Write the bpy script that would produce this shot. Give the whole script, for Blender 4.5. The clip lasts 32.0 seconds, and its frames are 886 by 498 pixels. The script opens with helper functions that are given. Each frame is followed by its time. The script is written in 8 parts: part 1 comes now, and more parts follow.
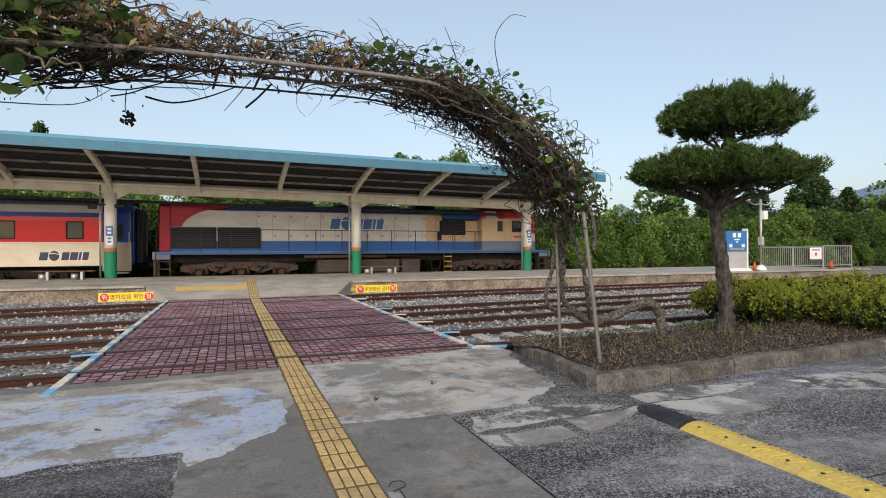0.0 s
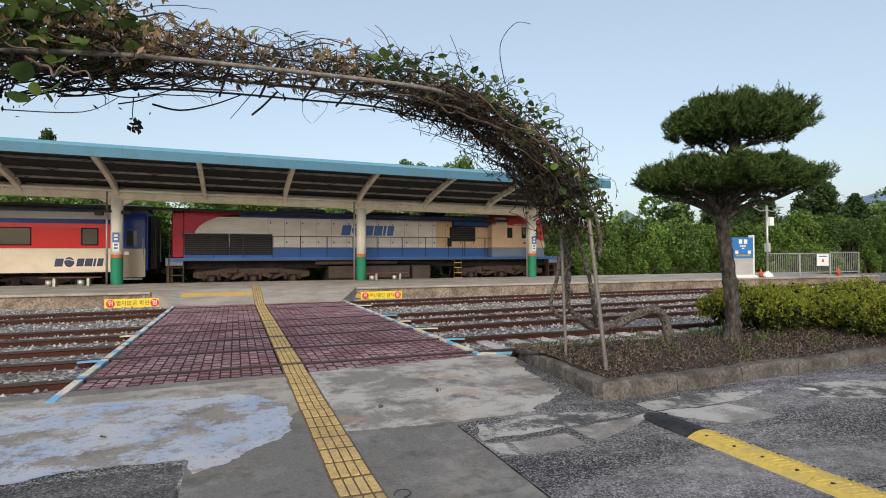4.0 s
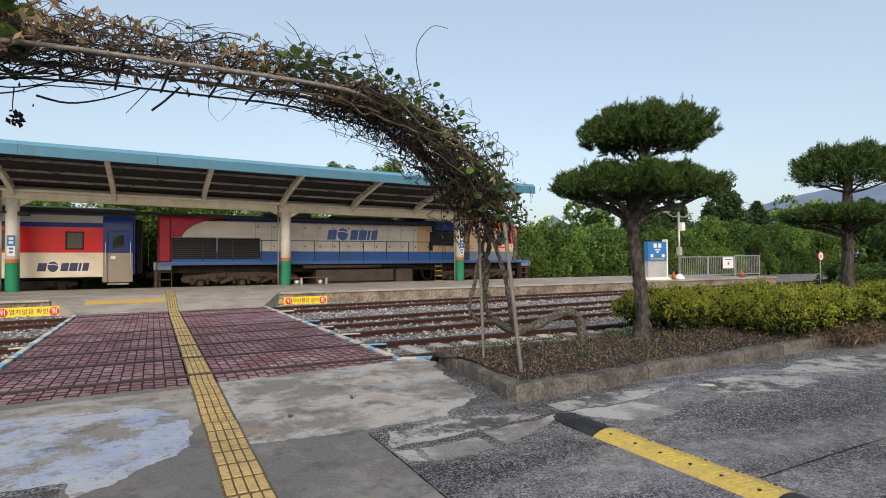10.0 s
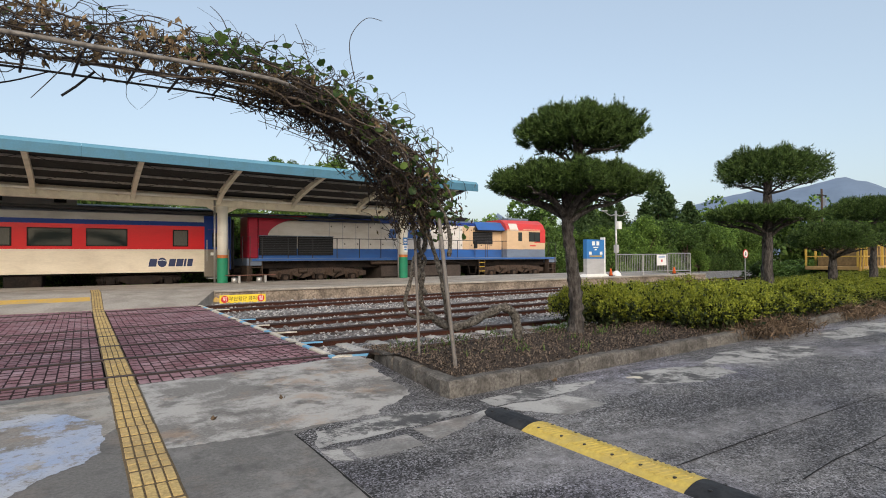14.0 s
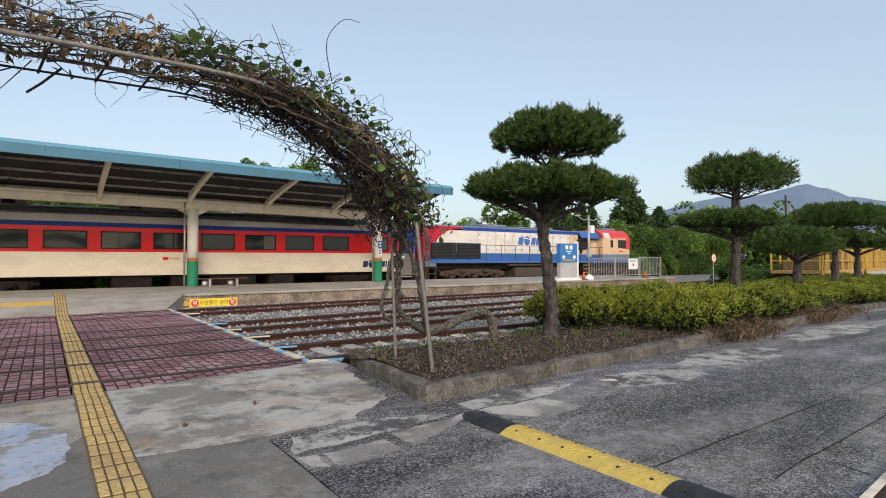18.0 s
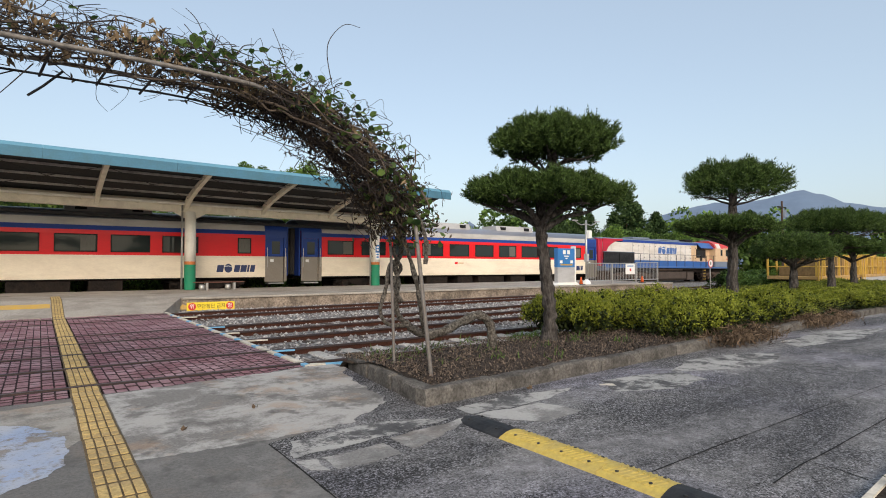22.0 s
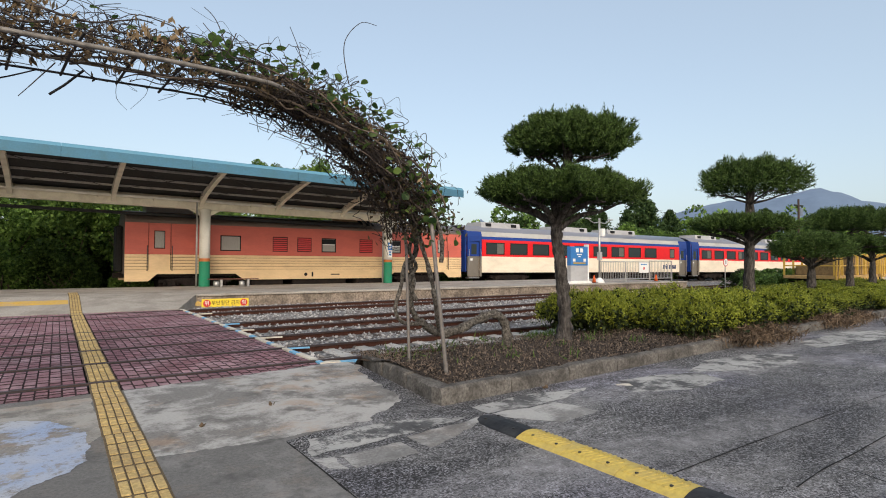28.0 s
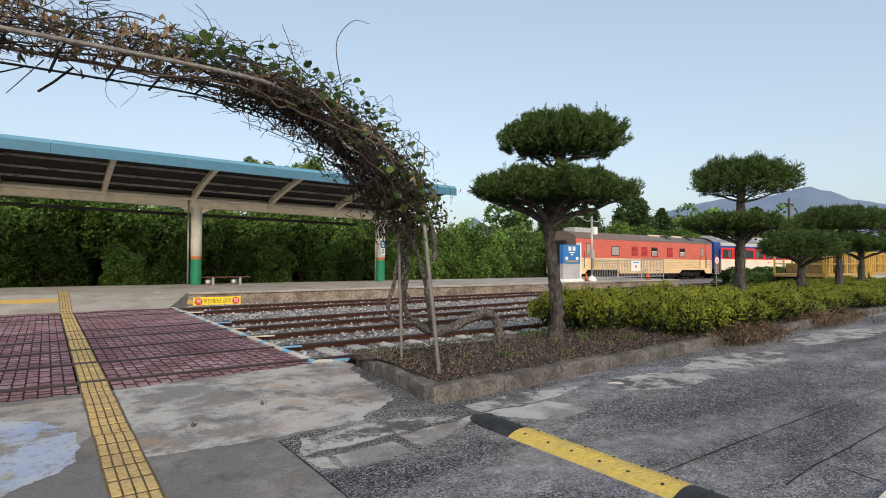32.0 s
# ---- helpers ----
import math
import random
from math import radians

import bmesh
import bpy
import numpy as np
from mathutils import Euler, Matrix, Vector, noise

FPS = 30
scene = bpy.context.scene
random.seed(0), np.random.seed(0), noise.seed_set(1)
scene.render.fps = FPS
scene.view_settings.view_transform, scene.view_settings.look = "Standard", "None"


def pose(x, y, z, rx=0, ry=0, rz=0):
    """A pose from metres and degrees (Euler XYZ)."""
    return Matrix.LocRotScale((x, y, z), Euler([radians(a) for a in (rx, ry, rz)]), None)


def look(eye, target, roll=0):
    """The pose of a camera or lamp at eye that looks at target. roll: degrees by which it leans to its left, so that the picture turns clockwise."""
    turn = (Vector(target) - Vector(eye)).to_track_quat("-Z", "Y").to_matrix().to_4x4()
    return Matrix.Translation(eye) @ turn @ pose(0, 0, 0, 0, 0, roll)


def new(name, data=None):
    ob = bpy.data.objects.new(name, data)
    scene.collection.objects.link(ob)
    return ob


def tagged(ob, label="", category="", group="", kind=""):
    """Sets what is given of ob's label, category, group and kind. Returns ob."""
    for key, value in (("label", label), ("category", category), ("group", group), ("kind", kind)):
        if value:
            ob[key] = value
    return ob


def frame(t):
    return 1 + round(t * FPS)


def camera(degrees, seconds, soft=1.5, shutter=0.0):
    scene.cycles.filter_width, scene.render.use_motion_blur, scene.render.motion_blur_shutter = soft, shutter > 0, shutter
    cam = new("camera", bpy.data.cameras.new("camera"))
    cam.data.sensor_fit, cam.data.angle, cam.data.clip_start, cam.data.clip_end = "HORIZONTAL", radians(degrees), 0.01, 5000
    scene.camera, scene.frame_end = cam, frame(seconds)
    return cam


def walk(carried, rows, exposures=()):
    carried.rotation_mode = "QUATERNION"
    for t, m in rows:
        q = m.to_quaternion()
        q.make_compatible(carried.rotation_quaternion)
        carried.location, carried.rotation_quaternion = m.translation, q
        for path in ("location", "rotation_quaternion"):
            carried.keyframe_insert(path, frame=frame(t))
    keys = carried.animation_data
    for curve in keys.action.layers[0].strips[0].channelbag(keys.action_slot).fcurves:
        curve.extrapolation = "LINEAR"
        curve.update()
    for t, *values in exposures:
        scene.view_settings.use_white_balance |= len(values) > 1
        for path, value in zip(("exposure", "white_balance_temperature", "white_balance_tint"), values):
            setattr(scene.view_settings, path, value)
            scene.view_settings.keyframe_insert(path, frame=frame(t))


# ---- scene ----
cam = camera(76.19, 32.0, soft=1.0)
PATH = [
    (0, look((-0.000, -0.000, 1.451), (3.527, 9.357, 1.480), -0.28)),
    (1, look((-0.002, -0.010, 1.451), (3.506, 9.355, 1.513), -0.21)),
    (2, look((-0.008, -0.008, 1.453), (3.481, 9.363, 1.563), -0.20)),
    (3, look((-0.005, 0.002, 1.456), (3.443, 9.388, 1.587), -0.25)),
    (6, look((-0.000, 0.009, 1.456), (3.522, 9.367, 1.627), -0.39)),
    (7, look((0.019, -0.013, 1.448), (3.788, 9.247, 1.663), -0.34)),
    (8, look((0.044, -0.019, 1.447), (4.062, 9.135, 1.673), -0.28)),
    (9, look((0.095, -0.009, 1.447), (4.402, 9.013, 1.663), -0.37)),
    (10, look((0.178, 0.002, 1.455), (4.739, 8.899, 1.658), -0.41)),
    (11, look((0.250, -0.025, 1.453), (4.984, 8.781, 1.643), -0.45)),
    (12, look((0.278, -0.028, 1.450), (5.275, 8.632, 1.623), -0.39)),
    (13, look((0.300, -0.024, 1.441), (5.465, 8.538, 1.606), -0.29)),
    (14, look((0.318, -0.018, 1.438), (5.706, 8.404, 1.591), -0.38)),
    (17, look((0.306, 0.018, 1.430), (6.057, 8.196, 1.621), -0.25)),
    (18, look((0.299, 0.018, 1.435), (6.067, 8.184, 1.649), -0.25)),
    (19, look((0.294, 0.017, 1.439), (6.080, 8.170, 1.678), -0.21)),
    (20, look((0.286, 0.007, 1.442), (6.082, 8.151, 1.710), -0.20)),
    (21, look((0.286, 0.006, 1.434), (6.091, 8.144, 1.733), -0.13)),
    (22, look((0.271, 0.017, 1.434), (6.078, 8.153, 1.725), -0.04)),
    (23, look((0.260, 0.035, 1.435), (6.066, 8.172, 1.719), 0.11)),
    (24, look((0.252, 0.055, 1.440), (6.092, 8.167, 1.721), 0.21)),
    (25, look((0.242, 0.052, 1.443), (6.086, 8.163, 1.710), 0.14)),
    (28, look((0.239, 0.058, 1.445), (5.880, 8.311, 1.693), 0.18)),
    (29, look((0.236, 0.048, 1.455), (5.860, 8.313, 1.675), 0.13)),
    (30, look((0.235, 0.055, 1.454), (5.860, 8.320, 1.660), 0.10)),
    (31, look((0.244, 0.056, 1.461), (5.917, 8.288, 1.666), 0.11)),
    (32, look((0.242, 0.057, 1.456), (5.986, 8.239, 1.667), 0.21)),
]
walk(cam, PATH, exposures=((0, 0.0), (32, 0.0)))

# world: clear early-evening sky, low sun hidden from the platform side
SUN_EL, SUN_AZ = 29.0, 205.0          # degrees; azimuth clockwise from +y
world = bpy.data.worlds.new("sky")
scene.world = world
world.use_nodes = True
wn, wl = world.node_tree.nodes, world.node_tree.links
sky = wn.new("ShaderNodeTexSky")
sky.sky_type, sky.sun_disc = "NISHITA", False
sky.sun_elevation, sky.sun_rotation = radians(SUN_EL), radians(SUN_AZ)
sky.air_density, sky.dust_density, sky.ozone_density, sky.altitude = 1.0, 3.0, 1.0, 50
bg = wn["Background"]
bg.inputs["Strength"].default_value = 0.225
hs = wn.new("ShaderNodeHueSaturation")      # hazy summer air: paler than a clear sky
hs.inputs["Saturation"].default_value = 0.94
wl.new(sky.outputs[0], hs.inputs["Color"])
tint = wn.new("ShaderNodeMix")
tint.data_type, tint.blend_type = "RGBA", "MULTIPLY"
tint.inputs[0].default_value = 1.0
tint.inputs[7].default_value = (1.04, 1.01, 0.95, 1)
haze = wn.new("ShaderNodeMix")              # thin even haze over the whole sky
haze.data_type = "RGBA"
haze.inputs[0].default_value = 0.50
haze.inputs[7].default_value = (2.45, 3.00, 3.72, 1)
wl.new(hs.outputs[0], haze.inputs[6])
wl.new(haze.outputs[2], tint.inputs[6])
wl.new(tint.outputs[2], bg.inputs["Color"])
sun_data = bpy.data.lights.new("sun", "SUN")
sun_data.energy, sun_data.angle, sun_data.color = 2.25, radians(28.0), (1.0, 0.87, 0.73)
sun = new("sun", sun_data)
az, el = radians(SUN_AZ), radians(SUN_EL)
sun.matrix_world = look((0, 0, 60), Vector((0, 0, 60)) - Vector((math.sin(az) * math.cos(el), math.cos(az) * math.cos(el), math.sin(el))))

# ---- materials ----
MATS = {}


def ramp_node(nt, fac, stops):
    r = nt.nodes.new("ShaderNodeValToRGB")
    while len(r.color_ramp.elements) < len(stops):
        r.color_ramp.elements.new(0.5)
    for e, (p, c) in zip(r.color_ramp.elements, stops):
        e.position, e.color = p, (*c, 1)
    nt.links.new(fac, r.inputs["Fac"])
    return r.outputs["Color"]


def noise_node(nt, vec, scale, detail=4.0, rough=0.55, dist=0.0):
    n = nt.nodes.new("ShaderNodeTexNoise")
    n.inputs["Scale"].default_value, n.inputs["Detail"].default_value = scale, detail
    n.inputs["Roughness"].default_value, n.inputs["Distortion"].default_value = rough, dist
    if vec is not None:
        nt.links.new(vec, n.inputs["Vector"])
    return n.outputs["Fac"]


def mix_node(nt, fac, a, b, blend="MIX"):
    m = nt.nodes.new("ShaderNodeMix")
    m.data_type, m.blend_type = "RGBA", blend
    for sock, v in ((m.inputs[0], fac), (m.inputs[6], a), (m.inputs[7], b)):
        if isinstance(v, (int, float)):
            sock.default_value = v
        elif isinstance(v, tuple):
            sock.default_value = (*v, 1)
        else:
            nt.links.new(v, sock)
    return m.outputs[2]


def math_node(nt, op, a, b=0.0, clamp=False):
    m = nt.nodes.new("ShaderNodeMath")
    m.operation, m.use_clamp = op, clamp
    for sock, v in zip(m.inputs, (a, b)):
        if isinstance(v, (int, float)):
            sock.default_value = v
        else:
            nt.links.new(v, sock)
    return m.outputs[0]


def base(name, rough=0.7, metal=0.0, spec=0.5):
    m = bpy.data.materials.new(name)
    m.use_nodes = True
    nt = m.node_tree
    b = nt.nodes["Principled BSDF"]
    b.inputs["Roughness"].default_value, b.inputs["Metallic"].default_value = rough, metal
    b.inputs["Specular IOR Level"].default_value = spec
    MATS[name] = m
    co = nt.nodes.new("ShaderNodeTexCoord").outputs["Object"]
    return m, nt, b, co


def add_bump(nt, b, height, dist, strength=1.0):
    n = nt.nodes.new("ShaderNodeBump")
    n.inputs["Distance"].default_value, n.inputs["Strength"].default_value = dist, strength
    nt.links.new(height, n.inputs["Height"])
    nt.links.new(n.outputs[0], b.inputs["Normal"])


def plain(name, col, rough=0.6, metal=0.0, grain=40.0, vary=0.25, dirt=None, dirt_amt=0.35, dirt_scale=2.0, bump=0.002, world_co=False, rand=0.0, spec=None, stretch=None):
    """Painted or raw surface: base colour with fine grain, broad stains and relief."""
    m, nt, b, co = base(name, rough, metal, (0.5 if rough < 0.5 else 0.18) if spec is None else spec)
    if world_co:
        co = nt.nodes.new("ShaderNodeNewGeometry").outputs["Position"]
    if stretch:
        mp = nt.nodes.new("ShaderNodeMapping")
        mp.inputs["Scale"].default_value = stretch
        nt.links.new(co, mp.inputs["Vector"])
        co = mp.outputs[0]
    f = noise_node(nt, co, grain, 5.0, 0.6)
    lo = tuple(c * (1 - vary) for c in col)
    hi = tuple(min(1.0, c * (1 + vary)) for c in col)
    c = ramp_node(nt, f, ((0.3, lo), (0.7, hi)))
    if dirt:
        g = noise_node(nt, co, dirt_scale, 6.0, 0.62, 0.4)
        k = ramp_node(nt, g, ((0.42, (0, 0, 0)), (0.72, (1, 1, 1))))
        c = mix_node(nt, math_node(nt, "MULTIPLY", k, dirt_amt), c, dirt)
    if rand:
        info = nt.nodes.new("ShaderNodeObjectInfo").outputs["Random"]
        hs = nt.nodes.new("ShaderNodeHueSaturation")
        nt.links.new(c, hs.inputs["Color"])
        nt.links.new(math_node(nt, "ADD", math_node(nt, "MULTIPLY", info, 2 * rand), 1 - rand), hs.inputs["Value"])
        c = hs.outputs[0]
    nt.links.new(c, b.inputs["Base Color"])
    if bump:
        add_bump(nt, b, f, bump)
    return m


def leafy(name, dark, light, rough=0.55, trans=0.25, patch=0.9, spec=0.12, leafwise=0.6, treewise=0.0):
    """Foliage: colour varies leaf by leaf, a little light passes through."""
    m, nt, b, co = base(name, rough, 0, spec)
    g = nt.nodes.new("ShaderNodeNewGeometry")
    isl = g.outputs["Random Per Island"]
    big = noise_node(nt, g.outputs["Position"], patch, 3.0)
    f = math_node(nt, "ADD", math_node(nt, "MULTIPLY", isl, leafwise), math_node(nt, "MULTIPLY", big, 1.1 - leafwise))
    c = ramp_node(nt, f, ((0.2, dark), (0.85, light)))
    if treewise:
        info = nt.nodes.new("ShaderNodeObjectInfo").outputs["Random"]
        hs = nt.nodes.new("ShaderNodeHueSaturation")
        nt.links.new(c, hs.inputs["Color"])
        nt.links.new(math_node(nt, "ADD", math_node(nt, "MULTIPLY", info, 2 * treewise), 1 - treewise), hs.inputs["Value"])
        c = hs.outputs[0]
    nt.links.new(c, b.inputs["Base Color"])
    if trans:
        t = nt.nodes.new("ShaderNodeBsdfTranslucent")
        nt.links.new(c, t.inputs["Color"])
        mx = nt.nodes.new("ShaderNodeMixShader")
        mx.inputs[0].default_value = trans
        out = nt.nodes["Material Output"]
        nt.links.new(b.outputs[0], mx.inputs[1])
        nt.links.new(t.outputs[0], mx.inputs[2])
        nt.links.new(mx.outputs[0], out.inputs["Surface"])
    return m

# ---- mesh helpers ----
def mesh_of(name, verts, faces, mats, idx=None, smooth=False):
    me = bpy.data.meshes.new(name)
    me.from_pydata([tuple(v) for v in verts], [], [tuple(f) for f in faces])
    for m in (mats if isinstance(mats, (list, tuple)) else [mats]):
        me.materials.append(m)
    if idx is not None:
        me.polygons.foreach_set("material_index", np.asarray(idx, dtype=np.int32))
    if smooth:
        me.polygons.foreach_set("use_smooth", np.ones(len(me.polygons), dtype=bool))
    me.update()
    return me


class Geo:
    """Collects boxes, tubes and sheets into one mesh."""

    def __init__(self):
        self.v, self.f, self.mi, self.k = [], [], [], 0

    def add(self, verts, faces, k=None):
        n = len(self.v)
        self.v += [tuple(v) for v in verts]
        self.f += [tuple(i + n for i in f) for f in faces]
        self.mi += [self.k if k is None else k] * len(faces)
        return self

    def box(self, x0, y0, z0, x1, y1, z1, bev=0.0, k=None, m=None):
        """A box; with bev its upright and level edges are chamfered."""
        if bev <= 0:
            vs = [(x, y, z) for z in (z0, z1) for x, y in ((x0, y0), (x1, y0), (x1, y1), (x0, y1))]
            fs = [(3, 2, 1, 0), (4, 5, 6, 7), (0, 1, 5, 4), (1, 2, 6, 5), (2, 3, 7, 6), (3, 0, 4, 7)]
        else:
            b = min(bev, (x1 - x0) / 2.01, (y1 - y0) / 2.01, (z1 - z0) / 2.01)
            def oct(i, z):
                a, c, d, g = x0 + i, x1 - i, y0 + i, y1 - i
                return [(a + b, d, z), (c - b, d, z), (c, d + b, z), (c, g - b, z), (c - b, g, z), (a + b, g, z), (a, g - b, z), (a, d + b, z)]
            vs = []
            for i, z in ((b, z0), (0, z0 + b), (0, z1 - b), (b, z1)):
                vs += oct(i * 0.999, z)
            fs = [tuple(range(7, -1, -1)), tuple(range(24, 32))]
            for r in range(3):
                fs += [(r * 8 + i, r * 8 + (i + 1) % 8, r * 8 + 8 + (i + 1) % 8, r * 8 + 8 + i) for i in range(8)]
        if m is not None:
            vs = [m @ Vector(v) for v in vs]
        return self.add(vs, fs, k)

    def tube(self, pts, r, n=8, cap=True, k=None, r1=None):
        """A round bar along a line of points; r may be a list, or taper to r1."""
        pts = [Vector(p) for p in pts]
        L = len(pts)
        rs = r if isinstance(r, (list, tuple)) else [r + ((r1 if r1 is not None else r) - r) * i / max(1, L - 1) for i in range(L)]
        vs, up = [], None
        for i, p in enumerate(pts):
            d = (pts[min(i + 1, L - 1)] - pts[max(i - 1, 0)]).normalized()
            if up is None:
                up = d.orthogonal().normalized()
            up = (up - d * up.dot(d))
            up = up.normalized() if up.length > 1e-6 else d.orthogonal().normalized()
            s = d.cross(up)
            vs += [p + (up * math.cos(a) + s * math.sin(a)) * rs[i] for a in [2 * math.pi * j / n for j in range(n)]]
        fs = [(i * n + j, i * n + (j + 1) % n, (i + 1) * n + (j + 1) % n, (i + 1) * n + j) for i in range(L - 1) for j in range(n)]
        if cap:
            fs += [tuple(range(n - 1, -1, -1)), tuple(range((L - 1) * n, L * n))]
        return self.add(vs, fs, k)

    def prism(self, outline, lo, hi, axis="x", k=None):
        """An outline of pairs swept between lo and hi along an axis."""
        n = len(outline)
        put = {"x": lambda a, b, t: (t, a, b), "y": lambda a, b, t: (a, t, b), "z": lambda a, b, t: (a, b, t)}[axis]
        vs = [put(a, b, lo) for a, b in outline] + [put(a, b, hi) for a, b in outline]
        fs = [(i, (i + 1) % n, n + (i + 1) % n, n + i) for i in range(n)]
        fs += [tuple(range(n - 1, -1, -1)), tuple(range(n, 2 * n))]
        return self.add(vs, fs, k)

    def mesh(self, name, mats, smooth=False):
        me = mesh_of(name, self.v, self.f, mats, self.mi if isinstance(mats, (list, tuple)) else None, smooth)
        bm = bmesh.new()
        bm.from_mesh(me)
        bmesh.ops.recalc_face_normals(bm, faces=bm.faces)
        bm.to_mesh(me)
        bm.free()
        return me


def part(name, geo, mats, parent, label="", smooth=False):
    """One mesh object under a thing or a part."""
    me = geo.mesh(name, mats, smooth) if isinstance(geo, Geo) else geo
    ob = new(name, me)
    ob.parent = parent
    return tagged(ob, label)


def thing(name, label, category, group="", kind="", at=None):
    """An Empty at the thing's base that carries its parts."""
    ob = new(name)
    ob.empty_display_size = 0.2
    if at is not None:
        ob.matrix_world = at
    return tagged(ob, label, category, group, kind)


def single(name, geo, mats, label, category, group="", kind="", at=None, smooth=False):
    me = geo.mesh(name, mats, smooth) if isinstance(geo, Geo) else geo
    ob = new(name, me)
    if at is not None:
        ob.matrix_world = at
    return tagged(ob, label, category, group, kind)


def B(x0, y0, z0, x1, y1, z1, bev=0.0):
    return Geo().box(x0, y0, z0, x1, y1, z1, bev)


def smooth_line(pts, steps=6):
    """A soft curve through points."""
    P = [Vector(p) for p in pts]
    out = []
    for i in range(len(P) - 1):
        p0, p1, p2, p3 = P[max(i - 1, 0)], P[i], P[i + 1], P[min(i + 2, len(P) - 1)]
        for s in range(steps):
            t = s / steps
            out.append(0.5 * ((2 * p1) + (p2 - p0) * t + (2 * p0 - 5 * p1 + 4 * p2 - p3) * t * t + (3 * p1 - p0 - 3 * p2 + p3) * t ** 3))
    return out + [P[-1]]

# ---- surfaces of the place ----
rng = random.Random(7)
M_STEEL = plain("rail_steel", (0.052, 0.040, 0.040), 0.5, 0.25, 60, 0.3, (0.085, 0.045, 0.032), 0.6, 3, spec=0.3)
M_RUST = plain("rusty_steel", (0.066, 0.026, 0.018), 0.85, 0.1, 55, 0.45, (0.035, 0.02, 0.017), 0.6, 6)
M_WOOD_SL = plain("creosote_wood", (0.06, 0.045, 0.038), 0.9, 0, 30, 0.4, (0.13, 0.11, 0.09), 0.5, 3, 0.006)
M_CONC_SL = plain("sleeper_concrete", (0.50, 0.48, 0.45), 0.9, 0, 35, 0.2, (0.20, 0.17, 0.14), 0.6, 3, 0.004, rand=0.12)
M_STONE = leafy("ballast_stone", (0.13, 0.122, 0.118), (0.50, 0.49, 0.49), 0.92, 0.0)
M_KERB = plain("kerb_stone", (0.132, 0.123, 0.113), 0.95, 0, 34, 0.5, (0.036, 0.033, 0.030), 0.95, 3.6, 0.010, world_co=True, rand=0.15)
M_PLAT = plain("platform_concrete", (0.38, 0.35, 0.31), 0.9, 0, 24, 0.25, (0.18, 0.158, 0.135), 0.85, 0.9, 0.003, world_co=True)
M_FACE = plain("platform_face", (0.27, 0.222, 0.18), 0.95, 0, 14, 0.55, (0.07, 0.058, 0.047), 0.95, 1.6, 0.01, world_co=True)
M_YEL = plain("tactile_yellow", (0.49, 0.355, 0.15), 0.85, 0, 45, 0.3, (0.26, 0.20, 0.125), 0.85, 2.6, 0.002, world_co=True, rand=0.10)
M_YELP = plain("yellow_paint_worn", (0.62, 0.39, 0.08), 0.8, 0, 20, 0.15, (0.40, 0.35, 0.28), 0.6, 2.5, 0.002, world_co=True)
M_PANEL = plain("crossing_panel", (0.205, 0.102, 0.118), 0.85, 0, 24, 0.35, (0.40, 0.29, 0.31), 0.8, 1.5, 0.004, world_co=True, rand=0.22)
M_DIRTY = plain("tactile_dirt", (0.13, 0.098, 0.06), 0.9, 0, 30, 0.3, world_co=True)
M_GRIME = plain("joint_grime", (0.052, 0.033, 0.036), 0.95, 0, 40, 0.5, world_co=True)
M_PBASE = plain("crossing_joint", (0.012, 0.009, 0.010), 0.9, 0, 20, 0.4)
M_WPAINT = plain("white_paint_worn", (0.66, 0.61, 0.52), 0.75, 0, 25, 0.15, (0.34, 0.30, 0.24), 0.8, 5, 0.001)
M_FLANGE = plain("flangeway_rubber", (0.012, 0.012, 0.015), 0.8, 0, 40, 0.4)
M_BPAINT = plain("blue_paint_worn", (0.16, 0.40, 0.62), 0.7, 0, 25, 0.15, (0.30, 0.33, 0.36), 0.4, 6, 0.001)
M_SOIL = plain("bed_soil", (0.042, 0.034, 0.029), 0.97, 0, 26, 0.6, (0.09, 0.066, 0.05), 0.7, 5, 0.02, world_co=True)


